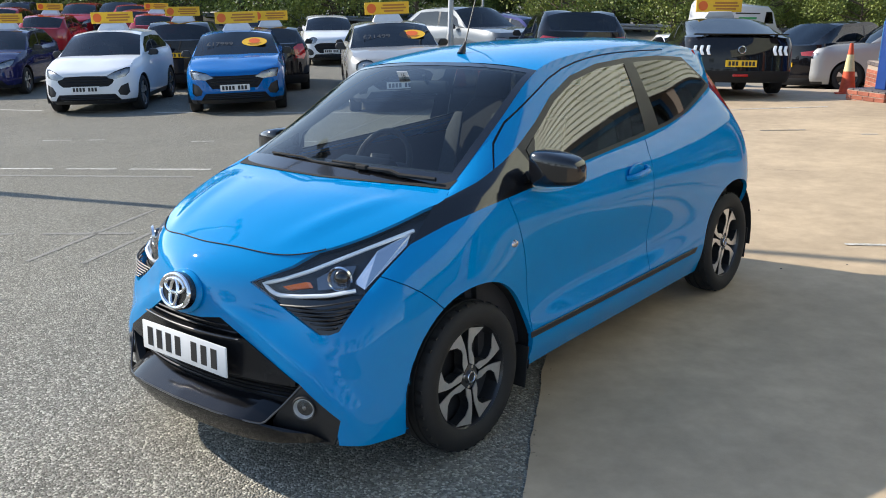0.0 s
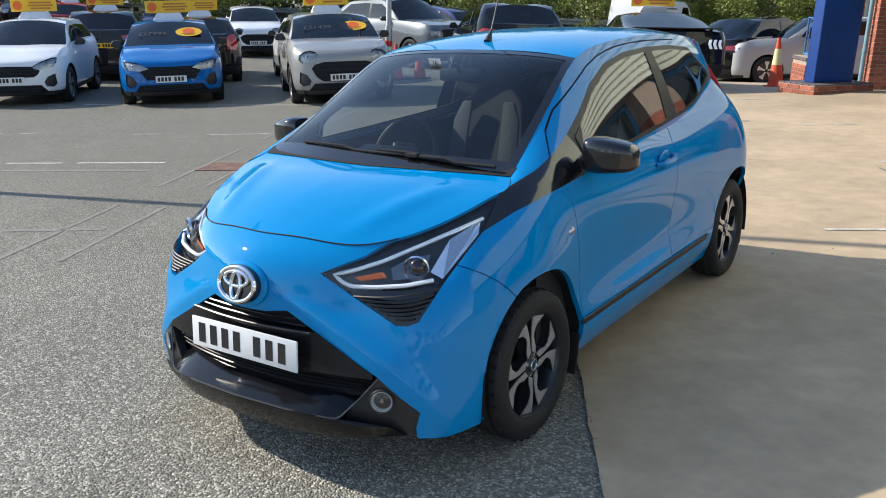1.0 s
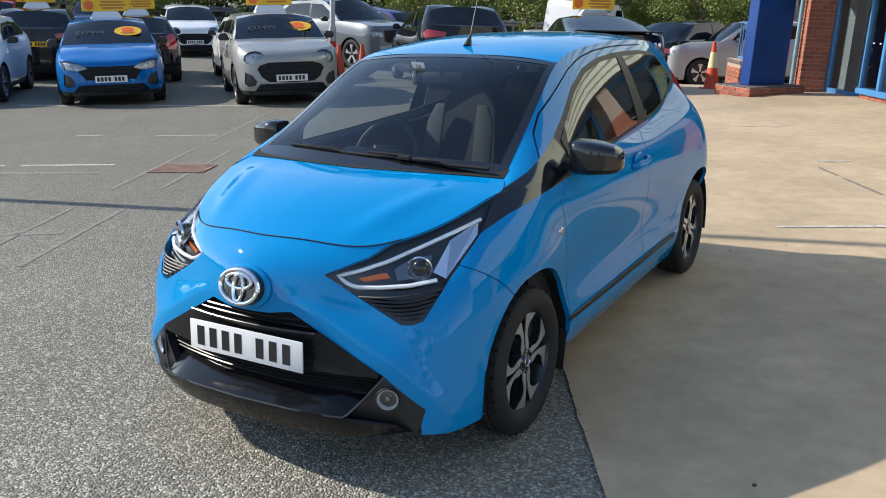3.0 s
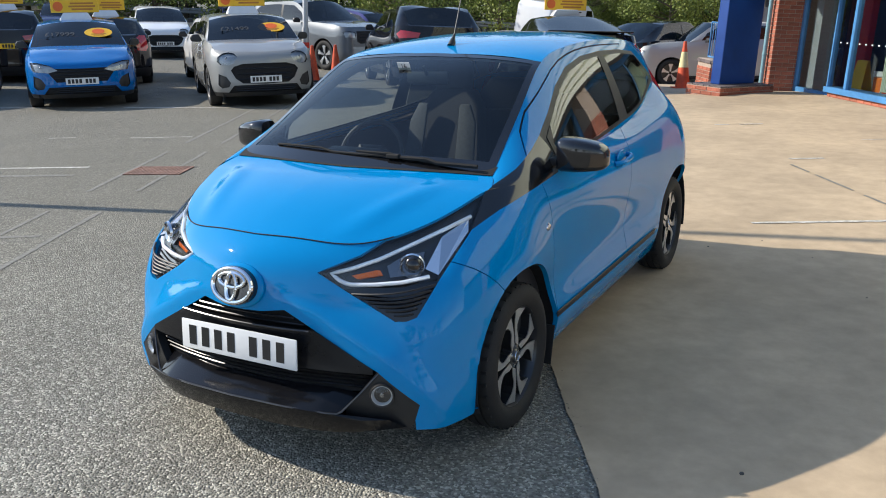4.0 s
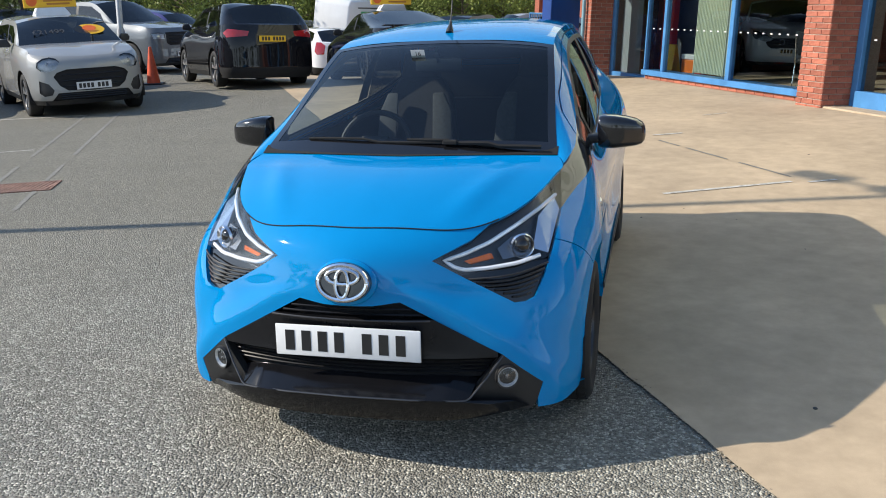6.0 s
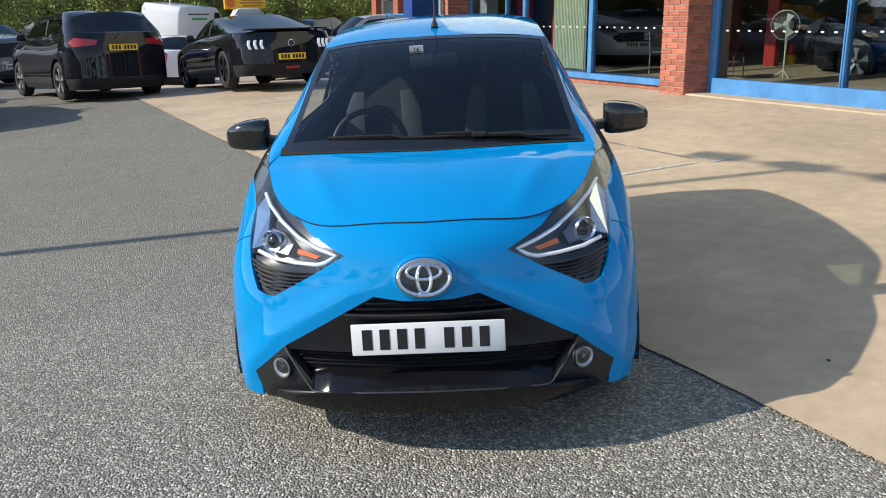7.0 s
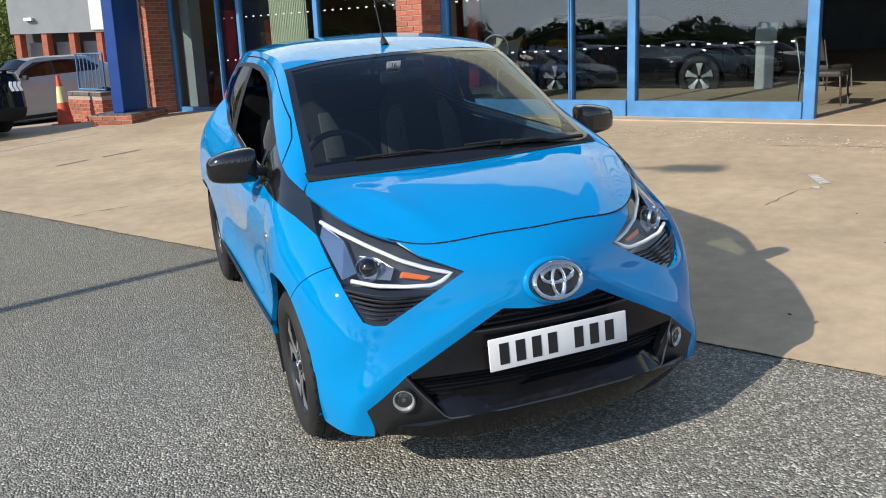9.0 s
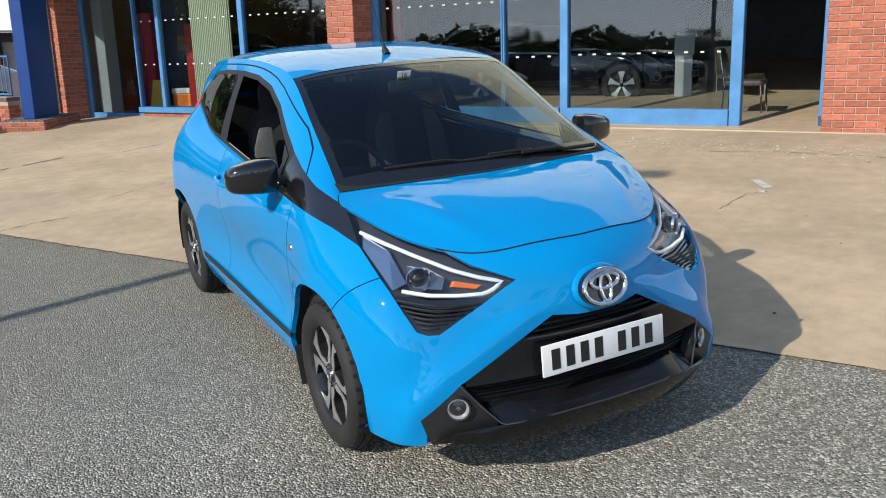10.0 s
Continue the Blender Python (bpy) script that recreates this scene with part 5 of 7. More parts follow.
# wheels
def wheel(parent, x, y, z, flip, turn, spec="five"):
    m = Matrix.Translation((x, y, z)) @ (pose(0, 0, 0, 0, 0, 180) if flip else Matrix.Identity(4)) @ pose(0, 0, 0, turn, 0, 0)
    rim = spun([(0.030, -0.05), (0.19, -0.045), (0.195, -0.06), (0.200, -0.005), (0.203, 0.018), (0.196, 0.022), (0.188, 0.004), (0.182, -0.05)], 48)
    hub_ob = part("wheel", moved(rim, m), alloy_dark, parent, "black and silver alloy wheel", smooth=True)
    tyre = [(0.196, 0.020), (0.205, 0.030), (0.235, 0.040), (0.262, 0.036), (0.277, 0.024), (0.284, 0.012), (0.286, -0.010), (0.280, -0.011), (0.280, -0.017), (0.288, -0.018), (0.2885, -0.045), (0.281, -0.046), (0.281, -0.054), (0.2885, -0.055), (0.288, -0.085), (0.280, -0.086), (0.280, -0.092), (0.286, -0.093), (0.278, -0.122), (0.24, -0.135), (0.196, -0.12)]
    tb = spun(tyre, 72)
    for k in range(72):
        if k % 2 == 0:
            box(tb, -0.004, 0.020, -0.006, 0.006, 0.272, 0.2862)
    tb.verts.ensure_lookup_table()
    extra = tb.verts[len(tyre) * 72:]
    for i in range(0, len(extra), 8):
        a = 2 * math.pi * (i // 8) / 36
        bmesh.ops.rotate(tb, verts=extra[i : i + 8], cent=(0, 0, 0), matrix=Matrix.Rotation(a, 3, "X"))
    part("tyre", moved(tb, m), rubber, hub_ob, "black tyre", smooth=True)
    arm = [(0.046, 4), (0.054, 40), (0.110, 41.5), (0.142, 40), (0.192, 37), (0.192, 10), (0.152, 25), (0.126, 31), (0.104, 31), (0.072, 17)]
    for k in range(4):
        for s in (1, -1):
            ring = [(0.012, r * math.sin(radians(90 * k + s * a)), r * math.cos(radians(90 * k + s * a))) for r, a in arm]
            if s < 0:
                ring = ring[::-1]
            arm_ob = part("spoke", moved(slabbed([(0.0085, p[1], p[2]) for p in ring], (-0.04, 0, 0)), m), alloy_dark, hub_ob)
            part("spoke_face", moved(slabbed(ring, (-0.0035, 0, 0)), m), alloy, arm_ob, "machined silver face")
    part("hub_cap", moved(spun([(0.0, 0.020), (0.024, 0.018), (0.030, 0.010), (0.048, 0.006), (0.054, -0.03)], 24), m), alloy_dark, hub_ob, smooth=True)
    part("cap_ring", moved(tube([(0.019, 0.020 * math.cos(a), 0.020 * math.sin(a)) for a in np.linspace(0, 2 * math.pi, 20, endpoint=False)], 0.003, 6, True), m), chrome, hub_ob, smooth=True)
    for k in range(4):
        a = radians(90 * k + 20)
        part("wheel_bolt", moved(spun([(0.0, 0.014), (0.007, 0.013), (0.008, 0.0)], 8), m @ Matrix.Translation((0, 0.038 * math.cos(a), 0.038 * math.sin(a)))), lamp_silver, hub_ob)
    part("brake_disc", moved(spun([(0.05, -0.055), (0.125, -0.055), (0.125, -0.075), (0.05, -0.075)], 32), m), surface_disc, hub_ob, smooth=True)
    return hub_ob


surface_disc = surface("brake_steel", (0.10, 0.09, 0.085), (0.2, 0.19, 0.18), 30, (0.4, 0.55), metal=0.8)
for wx, wy, turn in ((0.742, 0.0, 52), (0.742, 2.34, 20), (-0.742, 0.0, 30), (-0.742, 2.34, 62)):
    wheel(hero, wx, wy, 0.285, wx < 0, turn)

# underside and cabin
part("underbody", softened(boxes((-0.60, 0.60, -0.55, 2.65, 0.20, 0.30), (-0.74, 0.74, 0.42, 1.92, 0.21, 0.30)), 0.01, 1), seam_m, hero)
for nm, dims in (("door_card", (-0.715, -0.690, 0.10, 2.20, 0.30, 0.930)), ("door_card", (0.690, 0.715, 0.10, 2.20, 0.30, 0.930)), ("boot_floor", (-0.69, 0.69, 2.20, 2.50, 0.30, 0.95)), ("bulkhead", (-0.69, 0.69, 0.06, 0.10, 0.30, 0.90))):
    part(nm, boxes(dims), trim_dark, hero, "dark cabin trim")
dash = slabbed([(-0.68, 0.10, 0.88), (-0.68, 0.30, 0.945), (-0.68, 0.52, 0.935), (-0.68, 0.60, 0.86), (-0.68, 0.55, 0.62), (-0.68, 0.42, 0.45), (-0.68, 0.10, 0.45)], (1.36, 0, 0))
part("dashboard", softened(dash, 0.03, 3), trim_dark, hero, "dark plastic dashboard", smooth=True)
bin_ = slabbed([(-0.50, 0.50, 0.92), (-0.50, 0.60, 0.95), (-0.50, 0.66, 0.90), (-0.50, 0.58, 0.84)], (0.34, 0, 0))
part("instrument_pod", softened(bin_, 0.02, 2), trim_dark, hero, smooth=True)
swm = Matrix.Translation((-0.33, 0.70, 0.89)) @ pose(0, 0, 0, -24, 0, 0)
steer = part("steering_wheel", moved(tube([(0.175 * math.cos(a), 0, 0.172 * math.sin(a)) for a in np.linspace(0, 2 * math.pi, 36, endpoint=False)], 0.015, 8, True), swm), trim_dark, hero, "dark steering wheel", smooth=True)
part("wheel_boss", moved(softened(boxes((-0.07, 0.07, -0.03, 0.02, -0.05, 0.05), (-0.165, -0.06, -0.012, 0.012, -0.02, 0.02), (0.06, 0.165, -0.012, 0.012, -0.02, 0.02), (-0.02, 0.02, -0.012, 0.012, -0.165, -0.04)), 0.01), swm), trim_dark, steer, smooth=True)
part("boss_trim", moved(tube([(0.10 * math.cos(a), 0.025, -0.01 + 0.045 * math.sin(a)) for a in np.linspace(3.4, 6.0, 12)], 0.006, 6), swm), lamp_silver, steer, smooth=True)


def seat(x, y, bench=0.0):
    w = 0.24 + bench
    base = slabbed([(x - w, y, 0.36), (x - w, y - 0.02, 0.50), (x - w, y + 0.10, 0.55), (x - w, y + 0.48, 0.50), (x - w, y + 0.48, 0.36)], (2 * w, 0, 0))
    st = part("seat", softened(base, 0.04, 3), cloth_dark, hero, "dark cloth seat with pale side panels", smooth=True)
    bk = slabbed([(x - w, y + 0.42, 0.48), (x - w + 0.01, y + 0.50, 0.80), (x - w + 0.05, y + 0.60, 1.05), (x - 0.12 - bench, y + 0.64, 1.15), (x + 0.12 + bench, y + 0.64, 1.15), (x + w - 0.05, y + 0.60, 1.05), (x + w - 0.01, y + 0.50, 0.80), (x + w, y + 0.42, 0.48)], (0, 0.12, -0.02))
    part("backrest", softened(bk, 0.035, 3), cloth_dark, st, smooth=True)
    if not bench:
        hd = slabbed([(x - 0.12, y + 0.635, 1.12), (x - 0.10, y + 0.675, 1.29), (x + 0.10, y + 0.675, 1.29), (x + 0.12, y + 0.635, 1.12)], (0, 0.07, -0.01))
        part("head_restraint", softened(hd, 0.03, 3), cloth_dark, st, smooth=True)
        for s in (1, -1):
            bl = slabbed([(x + s * 0.11, y + 0.425, 0.60), (x + s * 0.10, y + 0.550, 1.06), (x + s * 0.165, y + 0.560, 1.06), (x + s * 0.21, y + 0.530, 0.96), (x + s * 0.236, y + 0.430, 0.62)], (0, -0.022, 0.006))
            part("bolster", softened(bl, 0.018, 2), cloth_grey, st, "grey bolster", smooth=True)
    return st


seat(-0.34, 0.95), seat(0.34, 0.95), seat(0, 1.72, 0.34)
part("rear_view_mirror", softened(moved(boxes((-0.11, 0.11, -0.015, 0.015, -0.03, 0.03)), Matrix.Translation((0, 0.70, 1.275))), 0.012), trim_dark, hero, smooth=True)
part("mirror_stem", tube([(0, 0.70, 1.275), (0, 0.66, 1.33)], 0.008, 6), trim_dark, hero)

# ---- the other parked cars ----
def simple_wheel(parent, x, y, r, flip, rim_m, width=0.2):
    m = Matrix.Translation((x, y, r)) @ (pose(0, 0, 0, 0, 0, 180) if flip else Matrix.Identity(4))
    k = r * 0.70
    tyre = part("wheel", moved(spun([(k, 0.0), (k * 1.05, 0.012), (r * 0.90, 0.018), (r * 0.975, 0.004), (r, -0.02), (r, -width + 0.04), (r * 0.96, -width + 0.01), (k, -width)], 32), m), rubber, parent, "black tyre on an alloy wheel", smooth=True)
    rim = spun([(0.02, -0.06), (k * 0.92, -0.05), (k * 0.95, -0.06), (k, -0.002), (k * 0.98, 0.008), (k * 0.92, -0.01)], 32)
    part("rim", moved(rim, m), alloy_dark, tyre, smooth=True)
    for i in range(5):
        ring = []
        for rr, a in ((0.16, -24), (0.55, -11), (0.97, -15), (0.97, 15), (0.55, 11), (0.16, 24)):
            q = radians(72 * i + a)
            ring.append((0.0 - (0.012 if rr < 0.3 else 0), k * rr * math.sin(q), k * rr * math.cos(q)))
        part("spoke", moved(slabbed(ring, (-0.03, 0, 0)), m), rim_m, tyre)


def build_car(name, label, m, paint, L, W, H, fo, wb, nose=0.76, cowl=1.0, yc=0.35, yr=1.15, yrr=3.0, tail_z=1.05, r=0.32, lamps=(), grille=(), intake=(), vents=(), rears=(), plate="white", rim_m=None, cabin_w=0.74, rail=0.11, belt_rise=0.06, glass=None, square=False, group="parked cars", plate_z=0.48, rear_plate_z=0.72):
    """A car from its sizes: a ring of upright profiles, bonnet, screens, roof and side windows, with lamps and grille cut into it."""
    hw, back = W / 2, L - fo
    car = thing(name, m, label, "car", group)
    glass = glass or dark_glass
    plan = [(0.0, -fo), (0.45, -fo + 0.035), (0.76, -fo + 0.14), (0.92, -fo + 0.34), (0.975, -fo + 0.58), (1.0, 0.10), (0.985, wb * 0.5), (1.0, wb), (0.985, wb + (back - wb) * 0.5), (0.90, back - 0.20), (0.62, back - 0.05), (0.0, back)]
    if square:
        plan[1:5] = [(0.55, -fo + 0.02), (0.86, -fo + 0.07), (0.96, -fo + 0.20), (0.99, -fo + 0.50)]
    cols = []
    for k, (fx, y) in enumerate(plan):
        s = min(max((y + fo) / (yc + fo), 0), 1)
        if y <= yc:
            top = nose + (cowl - nose) * s ** 0.9
        else:
            top = cowl + belt_rise * (y - yc) / (back - yc) + max(0, (y - back + 0.5)) * 0.0
            top = top if y < wb else top + (tail_z - top) * min((y - wb) / (back - wb), 1) ** 1.5
        ends = 1.0 if 3 < k < 8 else 0.0
        lean = 0.10 * ends + 0.05 * (1 - ends)
        fore = -1 if k < 4 else (1 if k > 8 else 0)
        prof = []
        for z, inset, along in ((0.20, 0.06, 0.05), (0.33, 0.012, 0.0), (0.50, 0.0, 0.0), (0.50 + (top - 0.50) * 0.5, 0.004, 0.012), (0.50 + (top - 0.50) * 0.85, lean * 0.45, 0.05), (top, lean, 0.13 if fore < 0 else 0.07)):
            prof.append((max(fx * hw - (inset if fx > 0.1 else 0), 0.0), y - fore * along, z))
        cols.append(curve(prof, 18))
    cols = np.array(cols)
    flip = np.array([-1, 1, 1])
    cols = np.concatenate([cols[2:0:-1] * flip, cols, cols[-2:-4:-1] * flip])
    t = np.cumsum(np.r_[0, np.linalg.norm(np.diff(cols, axis=0), axis=2).mean(1)])
    grid = np.stack([natural(t, cols[:, k], np.linspace(t[2], t[-3], 81)) for k in range(19)])
    grid[:, 0, 0] = grid[:, -1, 0] = 0
    top = grid[-1]
    shell = from_grid(grid)
    bmesh.ops.recalc_face_normals(shell, faces=shell.faces[:])
    if sum(f.normal.x for f in shell.faces) < 0:
        bmesh.ops.reverse_faces(shell, faces=shell.faces[:])
    for wy in (0, wb):
        ra = r + 0.055
        ring = [(hw, wy + ra * 1.02, 0.05)] + [(hw, wy + ra * math.cos(radians(a)), r + ra * math.sin(radians(a))) for a in range(-5, 186, 10)] + [(hw, wy - ra * 1.02, 0.05)]
        take(shell, ring, (1, 0, 0)).free()
        arc = [(wy + ra * math.cos(radians(a)), r + ra * math.sin(radians(a))) for a in range(-20, 201, 10)]
        for s in (1, -1):
            bm = from_grid(np.array([[(s * (hw - 0.015), y, z) for y, z in arc], [(s * (hw - 0.28), y, z) for y, z in arc]]))
            bm.faces.new([bm.verts.new((s * (hw - 0.28), y, z)) for y, z in arc])
            part("arch_liner", bm, seam_m, car)
            simple_wheel(car, s * (hw - 0.035), wy, r, s < 0, rim_m or alloy)

    def cut_front(ring, way):
        return take(shell, [(x * hw, -fo if way[1] < 0 else back, z) for x, z in ring], way, 0.7)

    fw, bw = (0.30, -1, 0.12), (0.30, 1, 0.05)
    for k, ring in enumerate(lamps):
        got = cut_front(ring, fw)
        for s in (1, -1):
            o = part("headlamp", shift(got.copy() if s > 0 else mirrored(got), -0.03), lamp_bowl, car, "clear headlamp", smooth=True)
            part("lens", got.copy() if s > 0 else mirrored(got), lens, o, smooth=True)
            c = sum((v.co for v in got.verts), Vector()) / max(len(got.verts), 1)
            ball = bmesh.new()
            bmesh.ops.create_uvsphere(ball, u_segments=14, v_segments=8, radius=0.032, matrix=Matrix.Translation((c.x * s, c.y + 0.035, c.z)))
            part("bulb_housing", ball, lamp_grey, o, smooth=True)
    for nm, rings, mm, deep in (("grille", grille, seam_m, 0.02), ("lower_intake", intake, seam_m, 0.02)):
        if rings:
            got = both(cut_front([(-0.02, rings[0][1]), *rings, (-0.02, rings[-1][1])], (0, -1, 0.1)))
            g = part(nm, shift(got, -deep), mm, car, "black " + nm.replace("_", " "), smooth=True)
            zs = [z for _, z in rings]
            for i in range(1, 4):
                z = min(zs) + (max(zs) - min(zs)) * i / 4
                w = 0.8 * max(x for x, _ in rings) * hw
                part("bar", tube([(x, -fo + 0.01 + 0.12 * (x / hw) ** 2, z) for x in np.linspace(-w, w, 9)], 0.005, 5), piano, g)
    for ring in vents:
        got = cut_front(ring, fw)
        for s in (1, -1):
            part("bumper_vent", shift(got.copy() if s > 0 else mirrored(got), -0.012), satin, car, "black bumper vent", smooth=True)
    for ring in rears:
        got = cut_front(ring, bw)
        for s in (1, -1):
            part("tail_lamp", shift(got.copy() if s > 0 else mirrored(got), 0.006), red_lens, car, "red tail lamp", smooth=True)
    low = take(shell, [(-0.02, -fo, 0.1), (-0.02, -fo, 0.27), (hw * 1.1, -fo, 0.27), (hw * 1.1, -fo, 0.1)], (0.02, -1, 0), 0.5)
    part("front_valance", both(low), satin, car, smooth=True)
    low = take(shell, [(-0.02, back, 0.1), (-0.02, back, 0.40), (hw * 1.1, back, 0.40), (hw * 1.1, back, 0.1)], (0.02, 1, 0), 0.5)
    part("rear_valance", both(low), seam_m, car, smooth=True)
    sill = take(shell, [(hw, r * 1.15, 0.1), (hw, r * 1.15, 0.30), (hw, wb - r * 1.15, 0.30), (hw, wb - r * 1.15, 0.1)], (1, 0, 0), 0.5)
    part("sill", both(sill), satin, car, smooth=True)

    # greenhouse
    k_c = int(np.argmin(np.abs(top[:, 1] - yc) + (top[:, 0] < hw * 0.5) * 9))
    k_b = int(np.argmin(np.abs(top[:, 0] - hw * 0.62) + (top[:, 1] < wb) * 9))
    cw = hw * cabin_w
    ye = back - 0.22
    railc = curve([tuple(top[k_c] * np.array((0.97, 1, 1)) + np.array((0, 0, 0.005))), (cw * 1.10, (yc + yr) / 2, cowl + (H - rail - cowl) * 0.54), (cw * 1.02, yr, H - rail), (cw, (yr + yrr) / 2, H - rail * 0.55), (cw * 0.98, yrr, H - rail), (cw * 0.95, (yrr + ye) / 2, (H - rail) * 0.55 + tail_z * 0.45), (cw * 0.90, ye, tail_z + 0.02)], 60)
    k_h = int(np.argmin(np.linalg.norm(railc - np.array((cw * 1.02, yr, H - rail)), axis=1)))
    k_r = int(np.argmin(np.linalg.norm(railc - np.array((cw * 0.98, yrr, H - rail)), axis=1)))
    cowl_c = curve([(0, yc - 0.14, cowl + 0.005), (hw * 0.5, yc - 0.09, cowl + 0.01), tuple(railc[0])], 12)
    head_c = curve([(0, yr - 0.10, H - rail * 0.30), (cw * 0.6, yr - 0.06, H - rail * 0.5), tuple(railc[k_h])], 12)
    rear_c = curve([(0, yrr + 0.06, H - rail * 0.30), (cw * 0.6, yrr + 0.04, H - rail * 0.5), tuple(railc[k_r])], 12)
    tail_c = curve([(0, ye + 0.10, tail_z + 0.02), (cw * 0.5, ye + 0.08, tail_z + 0.02), tuple(railc[-1])], 12)
    bon = coons(curve(top[: max(k_c // 3, 3) + 1], 12), cowl_c, poly([top[0], cowl_c[0]], 12), curve(np.r_[top[max(k_c // 3, 3) : k_c + 1], [railc[0]]], 12))
    bon[:, :, 2] += 0.035 * np.sin(np.pi * np.linspace(0, 1, 13))[:, None] * (1 - np.linspace(0, 1, 13)[None, :] ** 4)
    part("bonnet", both(from_grid(bon)), paint, car, smooth=True)
    part("windscreen", both(from_grid(coons(cowl_c, head_c, poly([cowl_c[0], head_c[0]], 12), curve(railc[: k_h + 1], 12)))), glass, car, "dark windscreen", smooth=True)
    rf = coons(head_c, rear_c, curve([head_c[0], (0, (yr + yrr) / 2, H), rear_c[0]], 12), curve(railc[k_h : k_r + 1], 12))
    part("roof", both(from_grid(rf)), paint, car, smooth=True)
    part("rear_screen", both(from_grid(coons(rear_c, tail_c, poly([rear_c[0], tail_c[0]], 12), curve(railc[k_r:], 12)))), glass, car, "dark rear screen", smooth=True)
    deck = coons(tail_c, curve(top[::-1][: 81 - k_b], 12), poly([tail_c[0], top[-1]], 4), poly([tail_c[-1], top[k_b]], 4))
    part("rear_deck", both(from_grid(deck)), paint, car, smooth=True)
    beltc = curve(top[k_c : k_b + 1], 60)
    sg = np.array([beltc * (1 - v) + railc * v + np.array((0.015 * 4 * v * (1 - v), 0, 0)) for v in np.linspace(0, 1, 9)])
    cab = from_grid(sg)
    bmesh.ops.recalc_face_normals(cab, faces=cab.faces[:])
    if sum(f.normal.x for f in cab.faces) < 0:
        bmesh.ops.reverse_faces(cab, faces=cab.faces[:])
    zb, zt = cowl + 0.03, H - rail - 0.045
    yb = min(yrr + 0.25, back - 0.55)
    opening = [(hw, yc + 0.30, zb), (hw, (yc + yr) / 2 + 0.12, zb + (zt - zb) * 0.52), (hw, yr + 0.14, zt), (hw, (yr + yrr) / 2, zt + 0.03), (hw, yrr - 0.10, zt), (hw, yb, zb + (zt - zb) * 0.42), (hw, yb - 0.10, zb + belt_rise * 0.8)]
    win = take(cab, opening, (1, 0, 0), 0.6)
    post_y = yr + (yrr - yr) * 0.36
    posts = take(win, [(hw, post_y - 0.04, zb - 0.2), (hw, post_y - 0.02, zt + 0.2), (hw, post_y + 0.06, zt + 0.2), (hw, post_y + 0.05, zb - 0.2)], (1, 0, 0), 0.6)
    for s in (1, -1):
        part("side_window", win.copy() if s > 0 else mirrored(win), glass, car, smooth=True)
        part("door_post", posts.copy() if s > 0 else mirrored(posts), satin, car, smooth=True)
        x0, y0, z0 = s * (hw - 0.055), yc + 0.40, cowl + 0.02
        bm = softened(slabbed([(x0, y0, z0 - 0.035), (x0 + s * 0.05, y0 - 0.03, z0 - 0.05), (x0 + s * 0.19, y0 + 0.01, z0 - 0.045), (x0 + s * 0.215, y0 + 0.03, z0 + 0.02), (x0 + s * 0.18, y0 + 0.01, z0 + 0.075), (x0 + s * 0.06, y0 - 0.02, z0 + 0.085)], (0, 0.085, 0)), 0.022, 2)
        part("door_mirror", bm, satin if name != "blue_car" else paint, car, smooth=True)
    part("body", both(joined(shell, cab)), paint, car, smooth=True)
    for sgn, yy, mm in ((-1, -fo - 0.012, plate_white), (1, back + 0.012, plate_yellow)):
        pz = plate_z if sgn < 0 else rear_plate_z
        pl = part("number_plate", boxes((-0.26, 0.26, yy - 0.006, yy + 0.006, pz - 0.0555, pz + 0.0555)), mm, car, "plate with dark bars")
        for k in range(7):
            x = -0.228 + k * 0.0595 + (0.04 if k > 3 else 0)
            part("plate_bar", boxes((x, x + 0.042, yy + sgn * 0.006 - 0.002, yy + sgn * 0.006 + 0.002, pz - 0.036, pz + 0.036)), black_mark, pl)
    part("cabin", boxes((-hw + 0.12, hw - 0.12, 0.1, wb + 0.4, 0.25, cowl - 0.06)), trim_dark, car)
    part("underbody", boxes((-hw + 0.2, hw - 0.2, -fo + 0.2, back - 0.2, 0.2, 0.3)), seam_m, car)
    for x in (-0.33, 0.33):
        y = yr + 0.35
        part("seat", softened(slabbed([(x - 0.2, y, 0.6), (x - 0.17, y + 0.16, H - 0.32), (x + 0.17, y + 0.16, H - 0.32), (x + 0.2, y, 0.6)], (0, 0.1, 0)), 0.03, 2), cloth_dark, car, smooth=True)
    car["roof_y"], car["roof_z"] = (yr + yrr) / 2 - 0.25, H
    return car


sign_yellow = surface("sign_yellow", (0.78, 0.42, 0.01), (0.86, 0.50, 0.02), 4, (0.4, 0.5))
sign_orange = mat("sign_orange", (0.75, 0.13, 0.015), 0.45)
sign_text = mat("sign_marks", (0.45, 0.16, 0.02), 0.5)
sign_base = surface("sign_base", (0.62, 0.62, 0.62), (0.70, 0.70, 0.70), 6, (0.4, 0.5))


